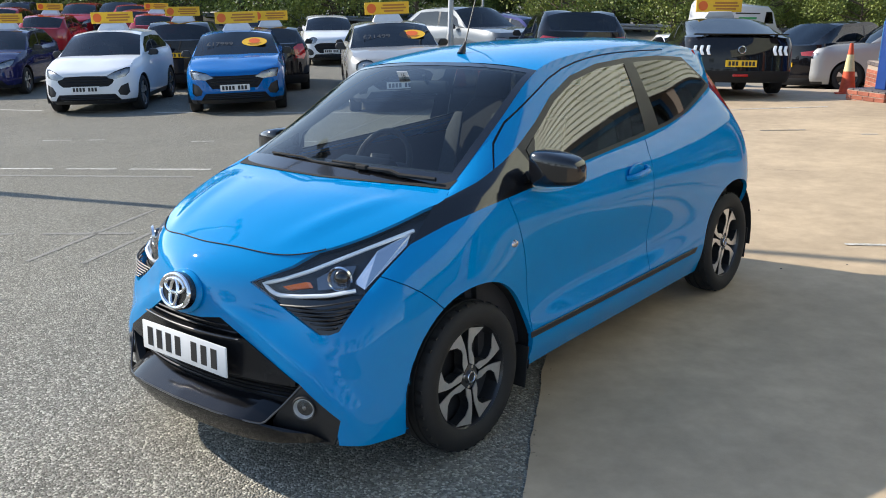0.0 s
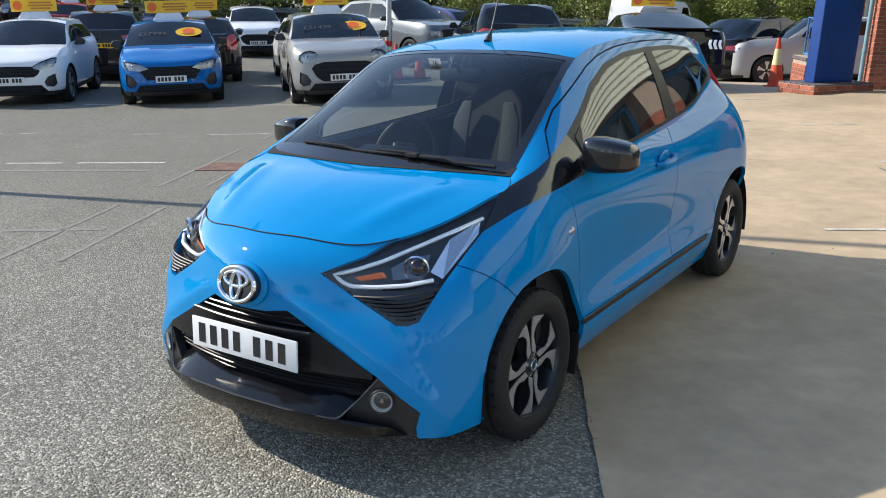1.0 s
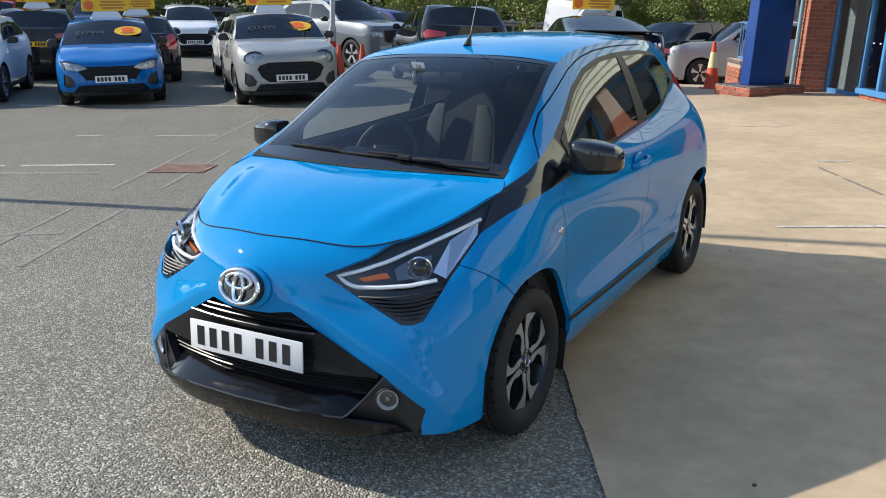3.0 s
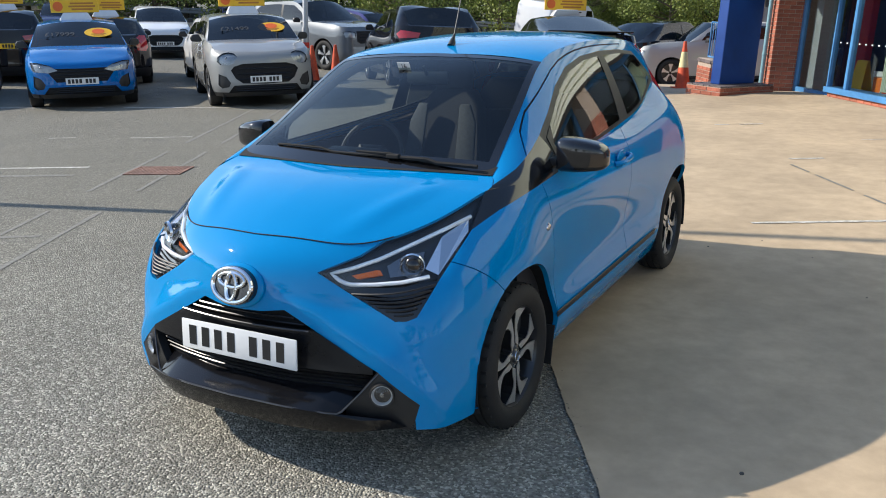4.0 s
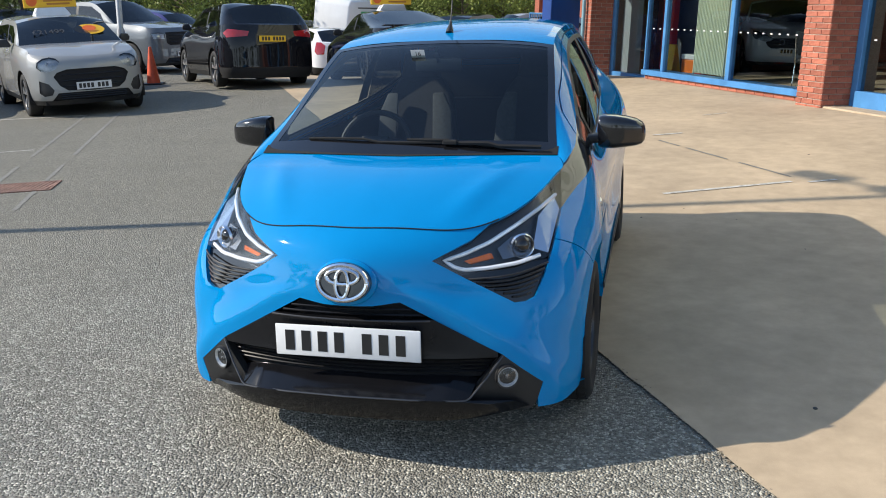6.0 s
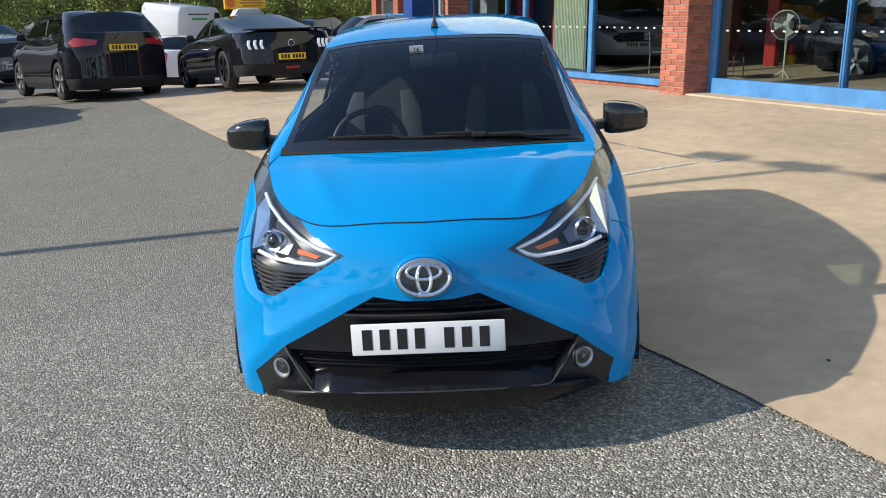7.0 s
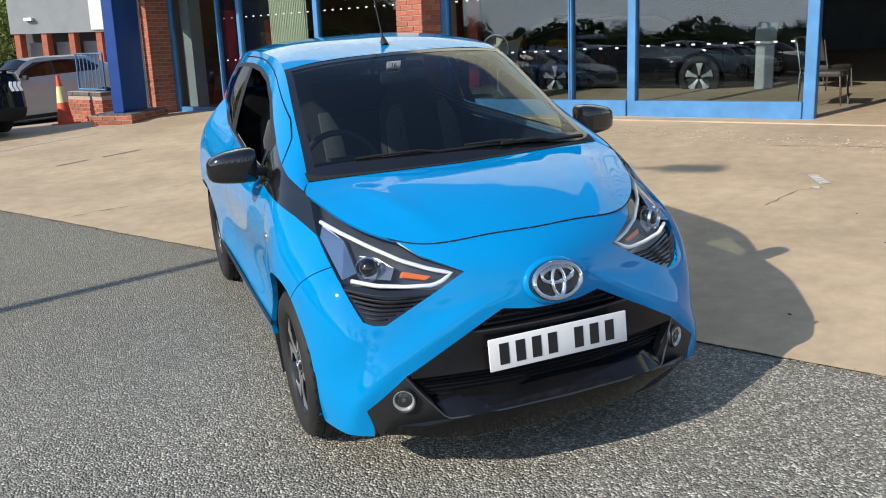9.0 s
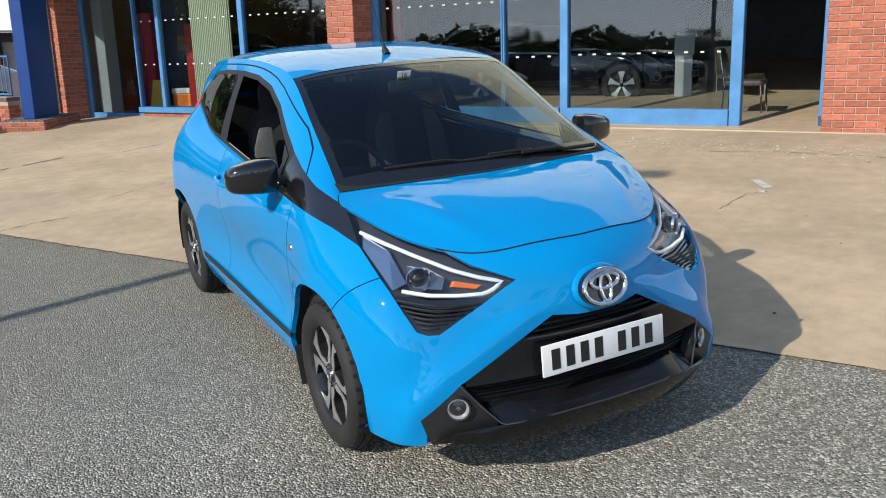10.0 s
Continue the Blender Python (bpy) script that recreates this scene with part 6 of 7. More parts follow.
def roof_sign(car, turn=0):
    """A magnetic price board on a car's roof."""
    m = car.matrix_world @ pose(0, car["roof_y"], car["roof_z"] - 0.012, 0, 0, turn)
    sg = thing("roof_sign", m, "yellow price board on a white foot on a car roof", "sign", "roof price boards")
    part("foot", softened(slabbed([(-0.30, -0.16, 0), (0.30, -0.16, 0), (0.22, -0.09, 0.14), (-0.22, -0.09, 0.14)], (0, 0.30, 0)), 0.02, 2), sign_base, sg, smooth=True)
    part("board", softened(boxes((-0.43, 0.43, -0.025, 0.025, 0.14, 0.37)), 0.008, 1), sign_yellow, sg, "yellow board")
    for s in (-1, 1):
        part("disc", moved(spun([(0.0, 0.004), (0.085, 0.004), (0.09, 0.0)], 20), Matrix.Translation((-0.30 * (1 if s < 0 else -1), s * 0.026, 0.255)) @ pose(0, 0, 0, 0, 0, 90 * s)), sign_orange, sg)
        for z, w in ((0.31, 0.42), (0.255, 0.48), (0.20, 0.38)):
            x = 0.13 if s < 0 else -0.13
            part("text_bar", boxes((x - w / 2, x + w / 2, s * 0.0275 - 0.001, s * 0.0275 + 0.001, z - 0.016, z + 0.016)), sign_text, sg)
    return sg


def screen_disc(car, x, y, z, lean, name="screen_sticker"):
    """A yellow oval sticker inside the windscreen's lower edge, with an orange mark."""
    m = car.matrix_world @ Matrix.Translation((x, y, z)) @ pose(0, 0, 0, lean, 0, 0)
    st = thing(name, m, "yellow oval price sticker with an orange mark on a windscreen", "sticker", "windscreen stickers")
    part("disc", slabbed([(0.24 * math.cos(a), 0, 0.155 * math.sin(a)) for a in np.linspace(0, 2 * math.pi, 32, endpoint=False)], (0, 0.004, 0)), sign_yellow, st, "yellow oval")
    part("mark", slabbed([(0.11 * math.cos(a), -0.004, 0.03 + 0.085 * math.sin(a)) for a in np.linspace(0, 2 * math.pi, 20, endpoint=False)], (0, 0.003, 0)), sign_orange, st)
    for z2, w in ((-0.06, 0.26), (-0.10, 0.18)):
        part("text_bar", boxes((-w / 2, w / 2, -0.003, 0.001, z2 - 0.012, z2 + 0.012)), sign_text, st)


paint_white = car_paint("white_paint", (0.72, 0.73, 0.74))
paint_grey = car_paint("grey_metallic_paint", (0.30, 0.30, 0.29), 0.35)
paint_focus = car_paint("deep_blue_paint", (0.0, 0.115, 0.37), 0.05)
paint_navy = car_paint("navy_paint", (0.012, 0.014, 0.07), 0.2)
paint_black = car_paint("black_paint", (0.008, 0.008, 0.010))
paint_red = car_paint("red_paint", (0.30, 0.012, 0.02))
paint_slate = car_paint("slate_paint", (0.13, 0.14, 0.15), 0.4)
paint_silver = car_paint("silver_paint", (0.40, 0.40, 0.39), 0.4)

L_FOCUS = [[(0.42, 0.67), (0.60, 0.63), (0.90, 0.67), (0.98, 0.83), (0.82, 0.82), (0.58, 0.76)]]
G_FOCUS = [(0.0, 0.69), (0.50, 0.70), (0.57, 0.63), (0.44, 0.47), (0.0, 0.47)]
L_PUMA = [[(0.52, 0.86), (0.58, 0.92), (0.68, 0.945), (0.80, 0.935), (0.90, 0.88), (0.92, 0.80), (0.84, 0.74), (0.70, 0.72), (0.58, 0.76)]]
G_PUMA = [(0.0, 0.74), (0.40, 0.74), (0.56, 0.70), (0.62, 0.64), (0.54, 0.50), (0.42, 0.42), (0.0, 0.40)]
L_FIESTA = [[(0.45, 0.72), (0.50, 0.68), (0.62, 0.66), (0.86, 0.72), (0.95, 0.80), (0.98, 0.90), (0.86, 0.885), (0.64, 0.81)]]
G_FIESTA = [(0.0, 0.73), (0.44, 0.72), (0.54, 0.69), (0.58, 0.64), (0.54, 0.58), (0.46, 0.53), (0.0, 0.52)]
INTAKE = [(0.0, 0.39), (0.58, 0.39), (0.68, 0.28), (0.0, 0.27)]
VENT = [[(0.66, 0.44), (0.74, 0.54), (0.90, 0.60), (0.92, 0.42), (0.84, 0.36), (0.70, 0.37)]]
hatch = dict(L=4.04, W=1.735, H=1.48, fo=0.83, wb=2.49, nose=0.80, cowl=1.02, yc=0.30, yr=1.00, yrr=2.55, tail_z=1.10, r=0.315)
active = dict(L=4.08, W=1.79, H=1.53, fo=0.84, wb=2.50, nose=0.83, cowl=1.05, yc=0.30, yr=1.00, yrr=2.55, tail_z=1.12, r=0.335)
suv = dict(L=4.60, W=1.88, H=1.61, fo=0.92, wb=2.71, nose=0.90, cowl=1.14, yc=0.40, yr=1.15, yrr=3.10, tail_z=1.20, r=0.355)
R_HATCH = [[(0.62, 1.02), (0.66, 0.78), (0.90, 0.76), (0.99, 0.86), (0.94, 1.10), (0.80, 1.12)]]
R_SUV = [[(0.48, 1.08), (0.52, 0.99), (0.95, 0.97), (1.02, 1.06), (0.92, 1.13)]]

puma = build_car("grey_crossover", "grey metallic crossover car facing the forecourt with a roof board", on_ground(-8.2, 9.25, 48), paint_grey, L=4.19, W=1.805, H=1.54, fo=0.85, wb=2.59, nose=0.92, cowl=1.09, yc=0.32, yr=1.02, yrr=2.70, tail_z=1.12, r=0.335, lamps=L_PUMA, grille=G_PUMA, intake=INTAKE, vents=VENT, rears=R_HATCH)
focus = build_car("blue_hatchback", "deep blue hatchback car facing the forecourt with a roof board", on_ground(-11.15, 7.95, 50), paint_focus, L=4.38, W=1.825, H=1.47, fo=0.90, wb=2.70, nose=0.80, cowl=1.02, yc=0.34, yr=1.08, yrr=2.80, tail_z=1.08, r=0.325, lamps=L_FOCUS, grille=G_FOCUS, intake=INTAKE, vents=VENT, rears=R_HATCH)
fiesta = build_car("white_hatchback", "white hatchback car with black grille and a roof board", on_ground(-13.75, 6.55, 45), paint_white, **active, lamps=L_FIESTA, grille=G_FIESTA, intake=INTAKE, vents=VENT, rears=R_HATCH)
old = build_car("navy_hatchback", "dark navy hatchback car parked in the front row", on_ground(-19.2, 6.8, 48), paint_navy, **hatch, lamps=L_FIESTA, grille=G_FIESTA, intake=INTAKE, rears=R_HATCH)
kuga = build_car("black_suv", "black sport utility car seen from behind on alloy wheels", on_ground(-8.75, 15.2, 222), paint_black, **suv, lamps=L_PUMA, grille=G_PUMA, intake=INTAKE, rears=R_SUV, rear_plate_z=0.94)
coupe = build_car("black_coupe", "black fastback coupe with a tail spoiler and roof board", on_ground(-5.32, 15.6, 214), paint_black, L=4.79, W=1.92, H=1.38, fo=0.95, wb=2.72, nose=0.72, cowl=0.95, yc=0.62, yr=1.35, yrr=2.35, tail_z=0.95, r=0.345, lamps=L_FOCUS, grille=G_FOCUS, intake=INTAKE, rim_m=alloy_dark, belt_rise=0.05, rear_plate_z=0.52)
for c in (puma, focus, fiesta, coupe, old):
    roof_sign(c)

# ---- more parked cars ----
row2 = build_car("black_crossover", "black crossover car seen from behind with a yellow plate", on_ground(-18.9, 12.3, 230), paint_black, **suv, rears=R_SUV, rear_plate_z=0.86)
fiesta_b = build_car("dark_hatchback", "black hatchback car seen from behind with red tail lamps", on_ground(-16.0, 12.8, 230), paint_black, **hatch, rears=R_HATCH, rear_plate_z=0.74)
roof_sign(row2, 180), roof_sign(fiesta_b, 180)
white_b = build_car("white_hatchback", "white hatchback car seen from behind with red tail lamps", on_ground(-13.3, 13.9, 230), paint_white, **hatch, rears=R_HATCH, rear_plate_z=0.74)
white_x = build_car("white_crossover", "white crossover car facing the forecourt in the back row", on_ground(-19.4, 18.0, 50), paint_white, L=4.19, W=1.805, H=1.54, fo=0.85, wb=2.59, nose=0.92, cowl=1.09, yc=0.32, yr=1.02, yrr=2.70, tail_z=1.12, r=0.335, lamps=L_PUMA, grille=G_PUMA, intake=INTAKE, vents=VENT)
truck = dict(L=5.3, W=1.92, H=1.82, fo=0.95, wb=3.22, nose=1.12, cowl=1.25, yc=0.55, yr=1.25, yrr=3.0, tail_z=1.25, r=0.385, square=True)
L_TRUCK = [[(0.62, 0.98), (0.64, 0.86), (0.96, 0.88), (1.0, 1.02), (0.80, 1.03)]]
G_TRUCK = [(0.0, 1.02), (0.58, 1.02), (0.58, 0.76), (0.46, 0.70), (0.0, 0.70)]
ranger = build_car("silver_pickup", "silver pickup truck with black wheels parked beyond the cone", on_ground(-4.6, 23.0, -60), paint_silver, **truck, lamps=L_TRUCK, grille=G_TRUCK, intake=INTAKE)
ranger_b = build_car("grey_pickup", "slate grey pickup truck parked behind the grey crossover", on_ground(-11.8, 17.4, 76), paint_slate, **truck, lamps=L_TRUCK, grille=G_TRUCK, intake=INTAKE)
pick_black = build_car("black_pickup", "black pickup truck seen from behind beyond the coupe", on_ground(-4.6, 26.2, 165), paint_black, **truck, rears=R_SUV, rear_plate_z=0.75)
# back rows: red hatchbacks and dark cars under the trees
red = build_car("red_hatchback", "red hatchback car parked in the back row", on_ground(-29.4, 13.9, 230), paint_red, **hatch, lamps=L_FIESTA, grille=G_FIESTA, rears=R_HATCH)
red_sign = roof_sign(red, 180)
for x, y, rz in ((-33.6, 14.3, 230), (-28.6, 17.6, 230), (-36.0, 18.0, 50), (-31.2, 18.6, 230), (-34.8, 20.5, 230)):
    copy_thing(red, on_ground(x, y, rz))
copy_thing(red_sign, on_ground(-28.6, 17.6, 230) @ red.matrix_basis.inverted() @ red_sign.matrix_basis)
for x, y, rz in ((-39.5, 16.6, 50), (-25.0, 18.8, 50), (-20.8, 23.6, 50), (-24.6, 7.4, 50), (-13.2, 22.0, 76), (-36.0, 10.5, 50), (-30.4, 7.0, 230)):
    copy_thing(old, on_ground(x, y, rz))
for x, y, rz in ((-33.0, 18.2, 50), (-34.2, 6.0, 50), (-24.8, 2.6, 50)):
    copy_thing(kuga, on_ground(x, y, rz))
copy_thing(white_b, on_ground(-9.6, 23.0, 214))
for x, y, rz in ((-26.8, -1.6, 50), (-35.5, 2.0, 230)):
    copy_thing(white_x, on_ground(x, y, rz))
for x, y, rz in ((-28.0, 4.4, 50), (-30.0, -4.0, 50), (-33.0, -0.6, 50)):
    copy_thing(puma, on_ground(x, y, rz))

# panel van beyond the coupe
van = thing("white_van", on_ground(-12.5, 38.5, 168), "white panel van with green lettering bars beyond the cars", "van")
side_ring = [(-0.92, 0.0, 0.32), (-0.92, 0.0, 0.86), (-0.92, 0.50, 1.06), (-0.92, 1.05, 1.72), (-0.92, 1.45, 1.92), (-0.92, 3.2, 1.97), (-0.92, 4.45, 1.93), (-0.92, 4.60, 1.75), (-0.92, 4.65, 0.36)]
part("body", softened(slabbed(side_ring, (1.84, 0, 0)), 0.10, 3), paint_white, van, smooth=True)
green_mark = mat("green_mark", (0.05, 0.35, 0.12), 0.5)
for s in (-1, 1):
    part("side_window", slabbed([(s * 0.925, 0.92, 1.20), (s * 0.925, 1.65, 1.20), (s * 0.925, 1.65, 1.70), (s * 0.925, 1.20, 1.70)], (s * 0.006, 0, 0)), dark_glass, van)
    for wy in (0.85, 3.7):
        simple_wheel(van, s * 0.89, wy, 0.32, s < 0, alloy)
    part("lettering_bar", boxes((s * 0.924 - 0.004, s * 0.924 + 0.004, 2.3, 3.6, 1.38, 1.47)), green_mark, van)
    part("lettering_bar", boxes((s * 0.924 - 0.004, s * 0.924 + 0.004, 2.1, 3.9, 1.60, 1.65)), black_mark, van)
part("windscreen", slabbed([(-0.80, 0.53, 1.11), (0.80, 0.53, 1.11), (0.76, 1.01, 1.69), (-0.76, 1.01, 1.69)], (0, -0.02, 0.012)), dark_glass, van)

# coupe and suv dress
for c, top, y0 in ((coupe, 0.95, 3.70),):
    sp = part("spoiler", softened(boxes((-0.78, 0.78, y0 - 0.16, y0 + 0.04, top + 0.05, top + 0.075)), 0.01, 2), paint_black, c, "black tail spoiler", smooth=True)
    for s in (-1, 1):
        part("spoiler_foot", boxes((s * 0.6 - 0.02, s * 0.6 + 0.02, y0 - 0.12, y0 - 0.04, top - 0.06, top + 0.06)), paint_black, sp)
        for k in range(3):
            x = s * (0.55 + k * 0.10)
            part("tail_bar", softened(slabbed([(x - 0.035, 3.86 - 0.05 * k, 0.66), (x + 0.02, 3.85 - 0.05 * k, 0.66), (x + 0.045, 3.84 - 0.05 * k, 0.74), (x + 0.03, 3.84 - 0.05 * k, 0.82), (x - 0.02, 3.85 - 0.05 * k, 0.82), (x - 0.005, 3.85 - 0.05 * k, 0.74)], (0, 0.02, 0)), 0.008, 1), lamp_white, c, "pale three-bar tail lamp")
    part("badge_ring", moved(tube([(0.06 * math.cos(a), 0, 0.06 * math.sin(a)) for a in np.linspace(0, 2 * math.pi, 24, endpoint=False)], 0.008, 6, True), Matrix.Translation((0, 3.86, 0.75))), chrome, c, smooth=True)
    part("reverse_lamp", softened(boxes((-0.13, 0.13, 3.84, 3.865, 0.30, 0.345)), 0.008, 1), red_lens, c, "small red rear fog lamp")
screen_disc(puma, 0.36, 0.55, 1.295, -60)
screen_disc(focus, 0.36, 0.60, 1.245, -60)
chalk = mat("chalk_marker", (0.05, 0.052, 0.055), 0.7)
for car, price, y, z in ((puma, "£21499", 0.50, 1.278), (focus, "£17999", 0.55, 1.222)):
    text = bpy.data.curves.new("price_text", "FONT")
    text.body, text.size, text.align_x, text.align_y = price, 0.17, "CENTER", "CENTER"
    text.materials.append(chalk)
    mark = new("price_text", text)
    mark.parent = car
    mark.matrix_local = Matrix.Translation((-0.30, y, z)) @ pose(0, 0, 0, 30, 0, 0)

# ---- cones, posts, barrier ----
cone_orange = surface("cone_orange", (0.62, 0.07, 0.02), (0.74, 0.11, 0.035), 8, (0.5, 0.65), stain=0.2, stain_scale=6)
cone_band = surface("cone_band", (0.70, 0.62, 0.30), (0.78, 0.70, 0.38), 20, (0.5, 0.6))


def traffic_cone(x, y, tall=0.75, band=True):
    c = thing("traffic_cone", on_ground(x, y, 20), "orange plastic traffic cone" + (" with a pale reflective band" if band else " standing by the parked cars"), "traffic cone", "traffic cones")
    part("foot", softened(boxes((-0.21, 0.21, -0.21, 0.21, 0, 0.035)), 0.01, 2), cone_orange if band else satin, c)
    turn = Matrix.Rotation(radians(-90), 4, "Y")
    r = lambda z: 0.15 - 0.12 * z / tall
    part("body", moved(spun([(r(z), z) for z in (0.03, tall * 0.45)], 24), turn), cone_orange, c, smooth=True)
    part("band", moved(spun([(r(z) + 0.001, z) for z in (tall * 0.45, tall * 0.78)], 24), turn), cone_band if band else cone_orange, c, smooth=True)
    part("tip", moved(spun([(r(tall * 0.78), tall * 0.78), (r(tall), tall), (0.0, tall + 0.005)], 24), turn), cone_orange, c, smooth=True)


traffic_cone(-2.1, 14.9, 0.92)
traffic_cone(-9.75, 13.8, 0.80, False)
traffic_cone(-10.1, 13.4, 0.80, False)
galv = surface("galvanised_steel", (0.30, 0.31, 0.32), (0.40, 0.41, 0.42), 12, (0.45, 0.6), metal=0.6)


def lamp_post(x, y, tall, r0, bar=None, label="grey steel lamp post in the car park"):
    p = thing("lamp_post", upright(x, y), label, "lamp post", "lamp posts")
    part("pole", tube([(0, 0, -0.1), (0, 0, 1.2), (0, 0, 1.25), (0, 0, tall)], [r0, r0, r0 * 0.75, r0 * 0.6], 14), galv, p, smooth=True)
    if bar:
        d = Vector(bar)
        part("cross_arm", tube([tuple(-d), tuple(d)], 0.03, 8), galv, p).matrix_local = Matrix.Translation((0, 0, tall))
        for f in (-1.0, -0.1, 0.9):
            hd = part("lamp_head", softened(boxes((-0.26, 0.26, -0.13, 0.13, -0.06, 0.06)), 0.03, 2), galv, p, smooth=True)
            hd.matrix_local = Matrix.Translation(d * f + Vector((0, 0, tall + 0.02))) @ pose(0, 0, 0, 0, 0, math.degrees(math.atan2(d.y, d.x)))
    return p


lamp_post(-7.65, 1.06, 7.25, 0.085, (0.62, -0.66, 0))
post2 = lamp_post(-9.2, 11.9, 8.0, 0.075)
part("sleeve", tube([(0, 0, 0), (0, 0, 0.45)], 0.085, 14), satin, post2, "black plastic sleeve", smooth=True)
tape_red = mat("tape_red", (0.6, 0.03, 0.02), 0.5)
for k in range(4):
    z = 0.46 + 0.12 * k
    part("tape_band", tube([(0, 0, z), (0, 0, z + 0.118)], 0.081, 14), tape_red if k % 2 else plate_white, post2, "red and white tape", smooth=True)
lamp_post(-24.5, 33.0, 8.0, 0.08)
lamp_post(-13.5, 36.0, 8.0, 0.08)
lamp_post(-33.5, 26.0, 8.0, 0.08)
barrier = thing("crash_barrier", upright(-20.0, 39.0, 18), "galvanised steel crash barrier behind the car park", "barrier")
for k in range(18):
    x = -27 + k * 3.2
    part("post", boxes((x - 0.05, x + 0.05, 0.0, 0.1, -1.5, 0.75)), galv, barrier)
rows = [(-0.05, 0.42), (-0.10, 0.47), (-0.10, 0.53), (-0.05, 0.57), (-0.10, 0.61), (-0.10, 0.67), (-0.05, 0.72)]
bm = bmesh.new()
for (y0, z0), (y1, z1) in zip(rows, rows[1:]):
    bm.faces.new([bm.verts.new(p) for p in ((-28, y0, z0), (28, y0, z0), (28, y1, z1), (-28, y1, z1))])
part("rail", bm, galv, barrier)

# ---- far building ----
far = thing("workshop_building", upright(2.0, 31.0, -28), "grey-fronted workshop with white panel and brick piers", "building", kind="structure")
grey_clad = surface("grey_cladding", (0.20, 0.22, 0.23), (0.25, 0.27, 0.28), 1.5, (0.5, 0.6), stain=0.06)
part("fascia", boxes((-7.3, 8.0, 0.0, 0.6, 1.78, 6.0)), grey_clad, far, "plain grey cladding")
part("white_panel", boxes((-4.0, 8.0, -0.06, 0.0, 1.86, 6.0)), paint_white, far)
for k in range(13):
    part("brick_pier", boxes((-7.2 + k * 1.1, -6.98 + k * 1.1, 0.05, 0.45, -0.8, 1.78)), brick_m, far)
    part("shutter", boxes((-6.95 + k * 1.1, -6.13 + k * 1.1, 0.62, 0.66, -0.8, 1.45)), grey_clad, far)
part("recess", boxes((-7.3, 8.0, 0.9, 1.1, -0.8, 1.78)), inner_wall, far)
part("body", boxes((-7.3, 8.0, 1.1, 8.0, -0.8, 6.0)), grey_clad, far)
part("security_light", boxes((-6.6, -6.3, -0.15, 0.0, 2.25, 2.36)), lamp_white, far)

# ---- inside the showroom ----
def inside_at(u, deep, turn=0, up=0.012):
    """A pose on the showroom floor: u along the front, deep behind the glass."""
    return upright(3.47, 9.20, -59.4) @ pose(0, 0, 0, 0, -0.85, 0) @ pose(u * S, deep * S, up, 0, 0, turn)


saloon = build_car("black_sports_car", "black sports car with silver wheels standing inside the showroom", inside_at(2.53, 3.35, 90), paint_black, L=4.5, W=1.85, H=1.36, fo=0.90, wb=2.60, nose=0.74, cowl=0.96, yc=0.55, yr=1.25, yrr=2.40, tail_z=1.02, r=0.335, lamps=L_FOCUS, grille=G_FOCUS, intake=INTAKE, rears=R_SUV, rim_m=alloy, group="showroom cars")
show_white = copy_thing(fiesta, inside_at(-2.9, 6.6, 262))
lime = car_paint("lime_paint", (0.25, 0.42, 0.02))
show_lime = build_car("lime_hatchback", "lime green and white hatchback standing inside the showroom", inside_at(-5.0, 2.9, 60), paint_white, **hatch, lamps=L_FIESTA, grille=G_FIESTA, rears=R_HATCH, group="showroom cars")
part("side_stripe", boxes((0.872, 0.876, 0.1, 2.4, 0.55, 0.85)), lime, show_lime, "lime green side stripe")
part("side_stripe", boxes((-0.876, -0.872, 0.1, 2.4, 0.55, 0.85)), lime, show_lime, "lime green side stripe")

cream_plastic = surface("cream_plastic", (0.55, 0.56, 0.42), (0.62, 0.63, 0.48), 6, (0.4, 0.5))
fan = thing("standing_fan", inside_at(-0.35, 1.75, 200), "cream standing fan with a wire cage behind the window", "fan")
part("pole", tube([(0, 0, 0.03), (0, 0, 0.55), (0, 0, 0.80)], [0.016, 0.016, 0.03], 10), cream_plastic, fan, smooth=True)
for k in range(3):
    a = radians(120 * k + 20)
    part("foot", tube([(0, 0, 0.22), (0.28 * math.cos(a), 0.28 * math.sin(a), 0.012)], 0.012, 8), cream_plastic, fan, smooth=True)
part("motor", softened(boxes((-0.06, 0.06, -0.12, 0.06, 0.84, 0.96)), 0.03, 3), cream_plastic, fan, smooth=True)
cage = part("cage", tube([(0.22 * math.cos(a), 0.10, 0.90 + 0.22 * math.sin(a)) for a in np.linspace(0, 2 * math.pi, 36, endpoint=False)], 0.008, 6, True), galv, fan, "wire cage", smooth=True)
for k in range(24):
    a = 2 * math.pi * k / 24
    part("wire", tube([(0.03 * math.cos(a), 0.17, 0.90 + 0.03 * math.sin(a)), (0.15 * math.cos(a), 0.16, 0.90 + 0.15 * math.sin(a)), (0.22 * math.cos(a), 0.10, 0.90 + 0.22 * math.sin(a)), (0.15 * math.cos(a), 0.04, 0.90 + 0.15 * math.sin(a))], 0.0025, 4), galv, cage)
for k in range(3):
    a = radians(120 * k)
    part("blade", slabbed([(0.03 * math.cos(a - 0.3), 0.09, 0.90 + 0.03 * math.sin(a - 0.3)), (0.18 * math.cos(a - 0.45), 0.08, 0.90 + 0.18 * math.sin(a - 0.45)), (0.19 * math.cos(a + 0.25), 0.11, 0.90 + 0.19 * math.sin(a + 0.25)), (0.03 * math.cos(a + 0.4), 0.10, 0.90 + 0.03 * math.sin(a + 0.4))], (0, 0.004, 0)), cream_plastic, fan)

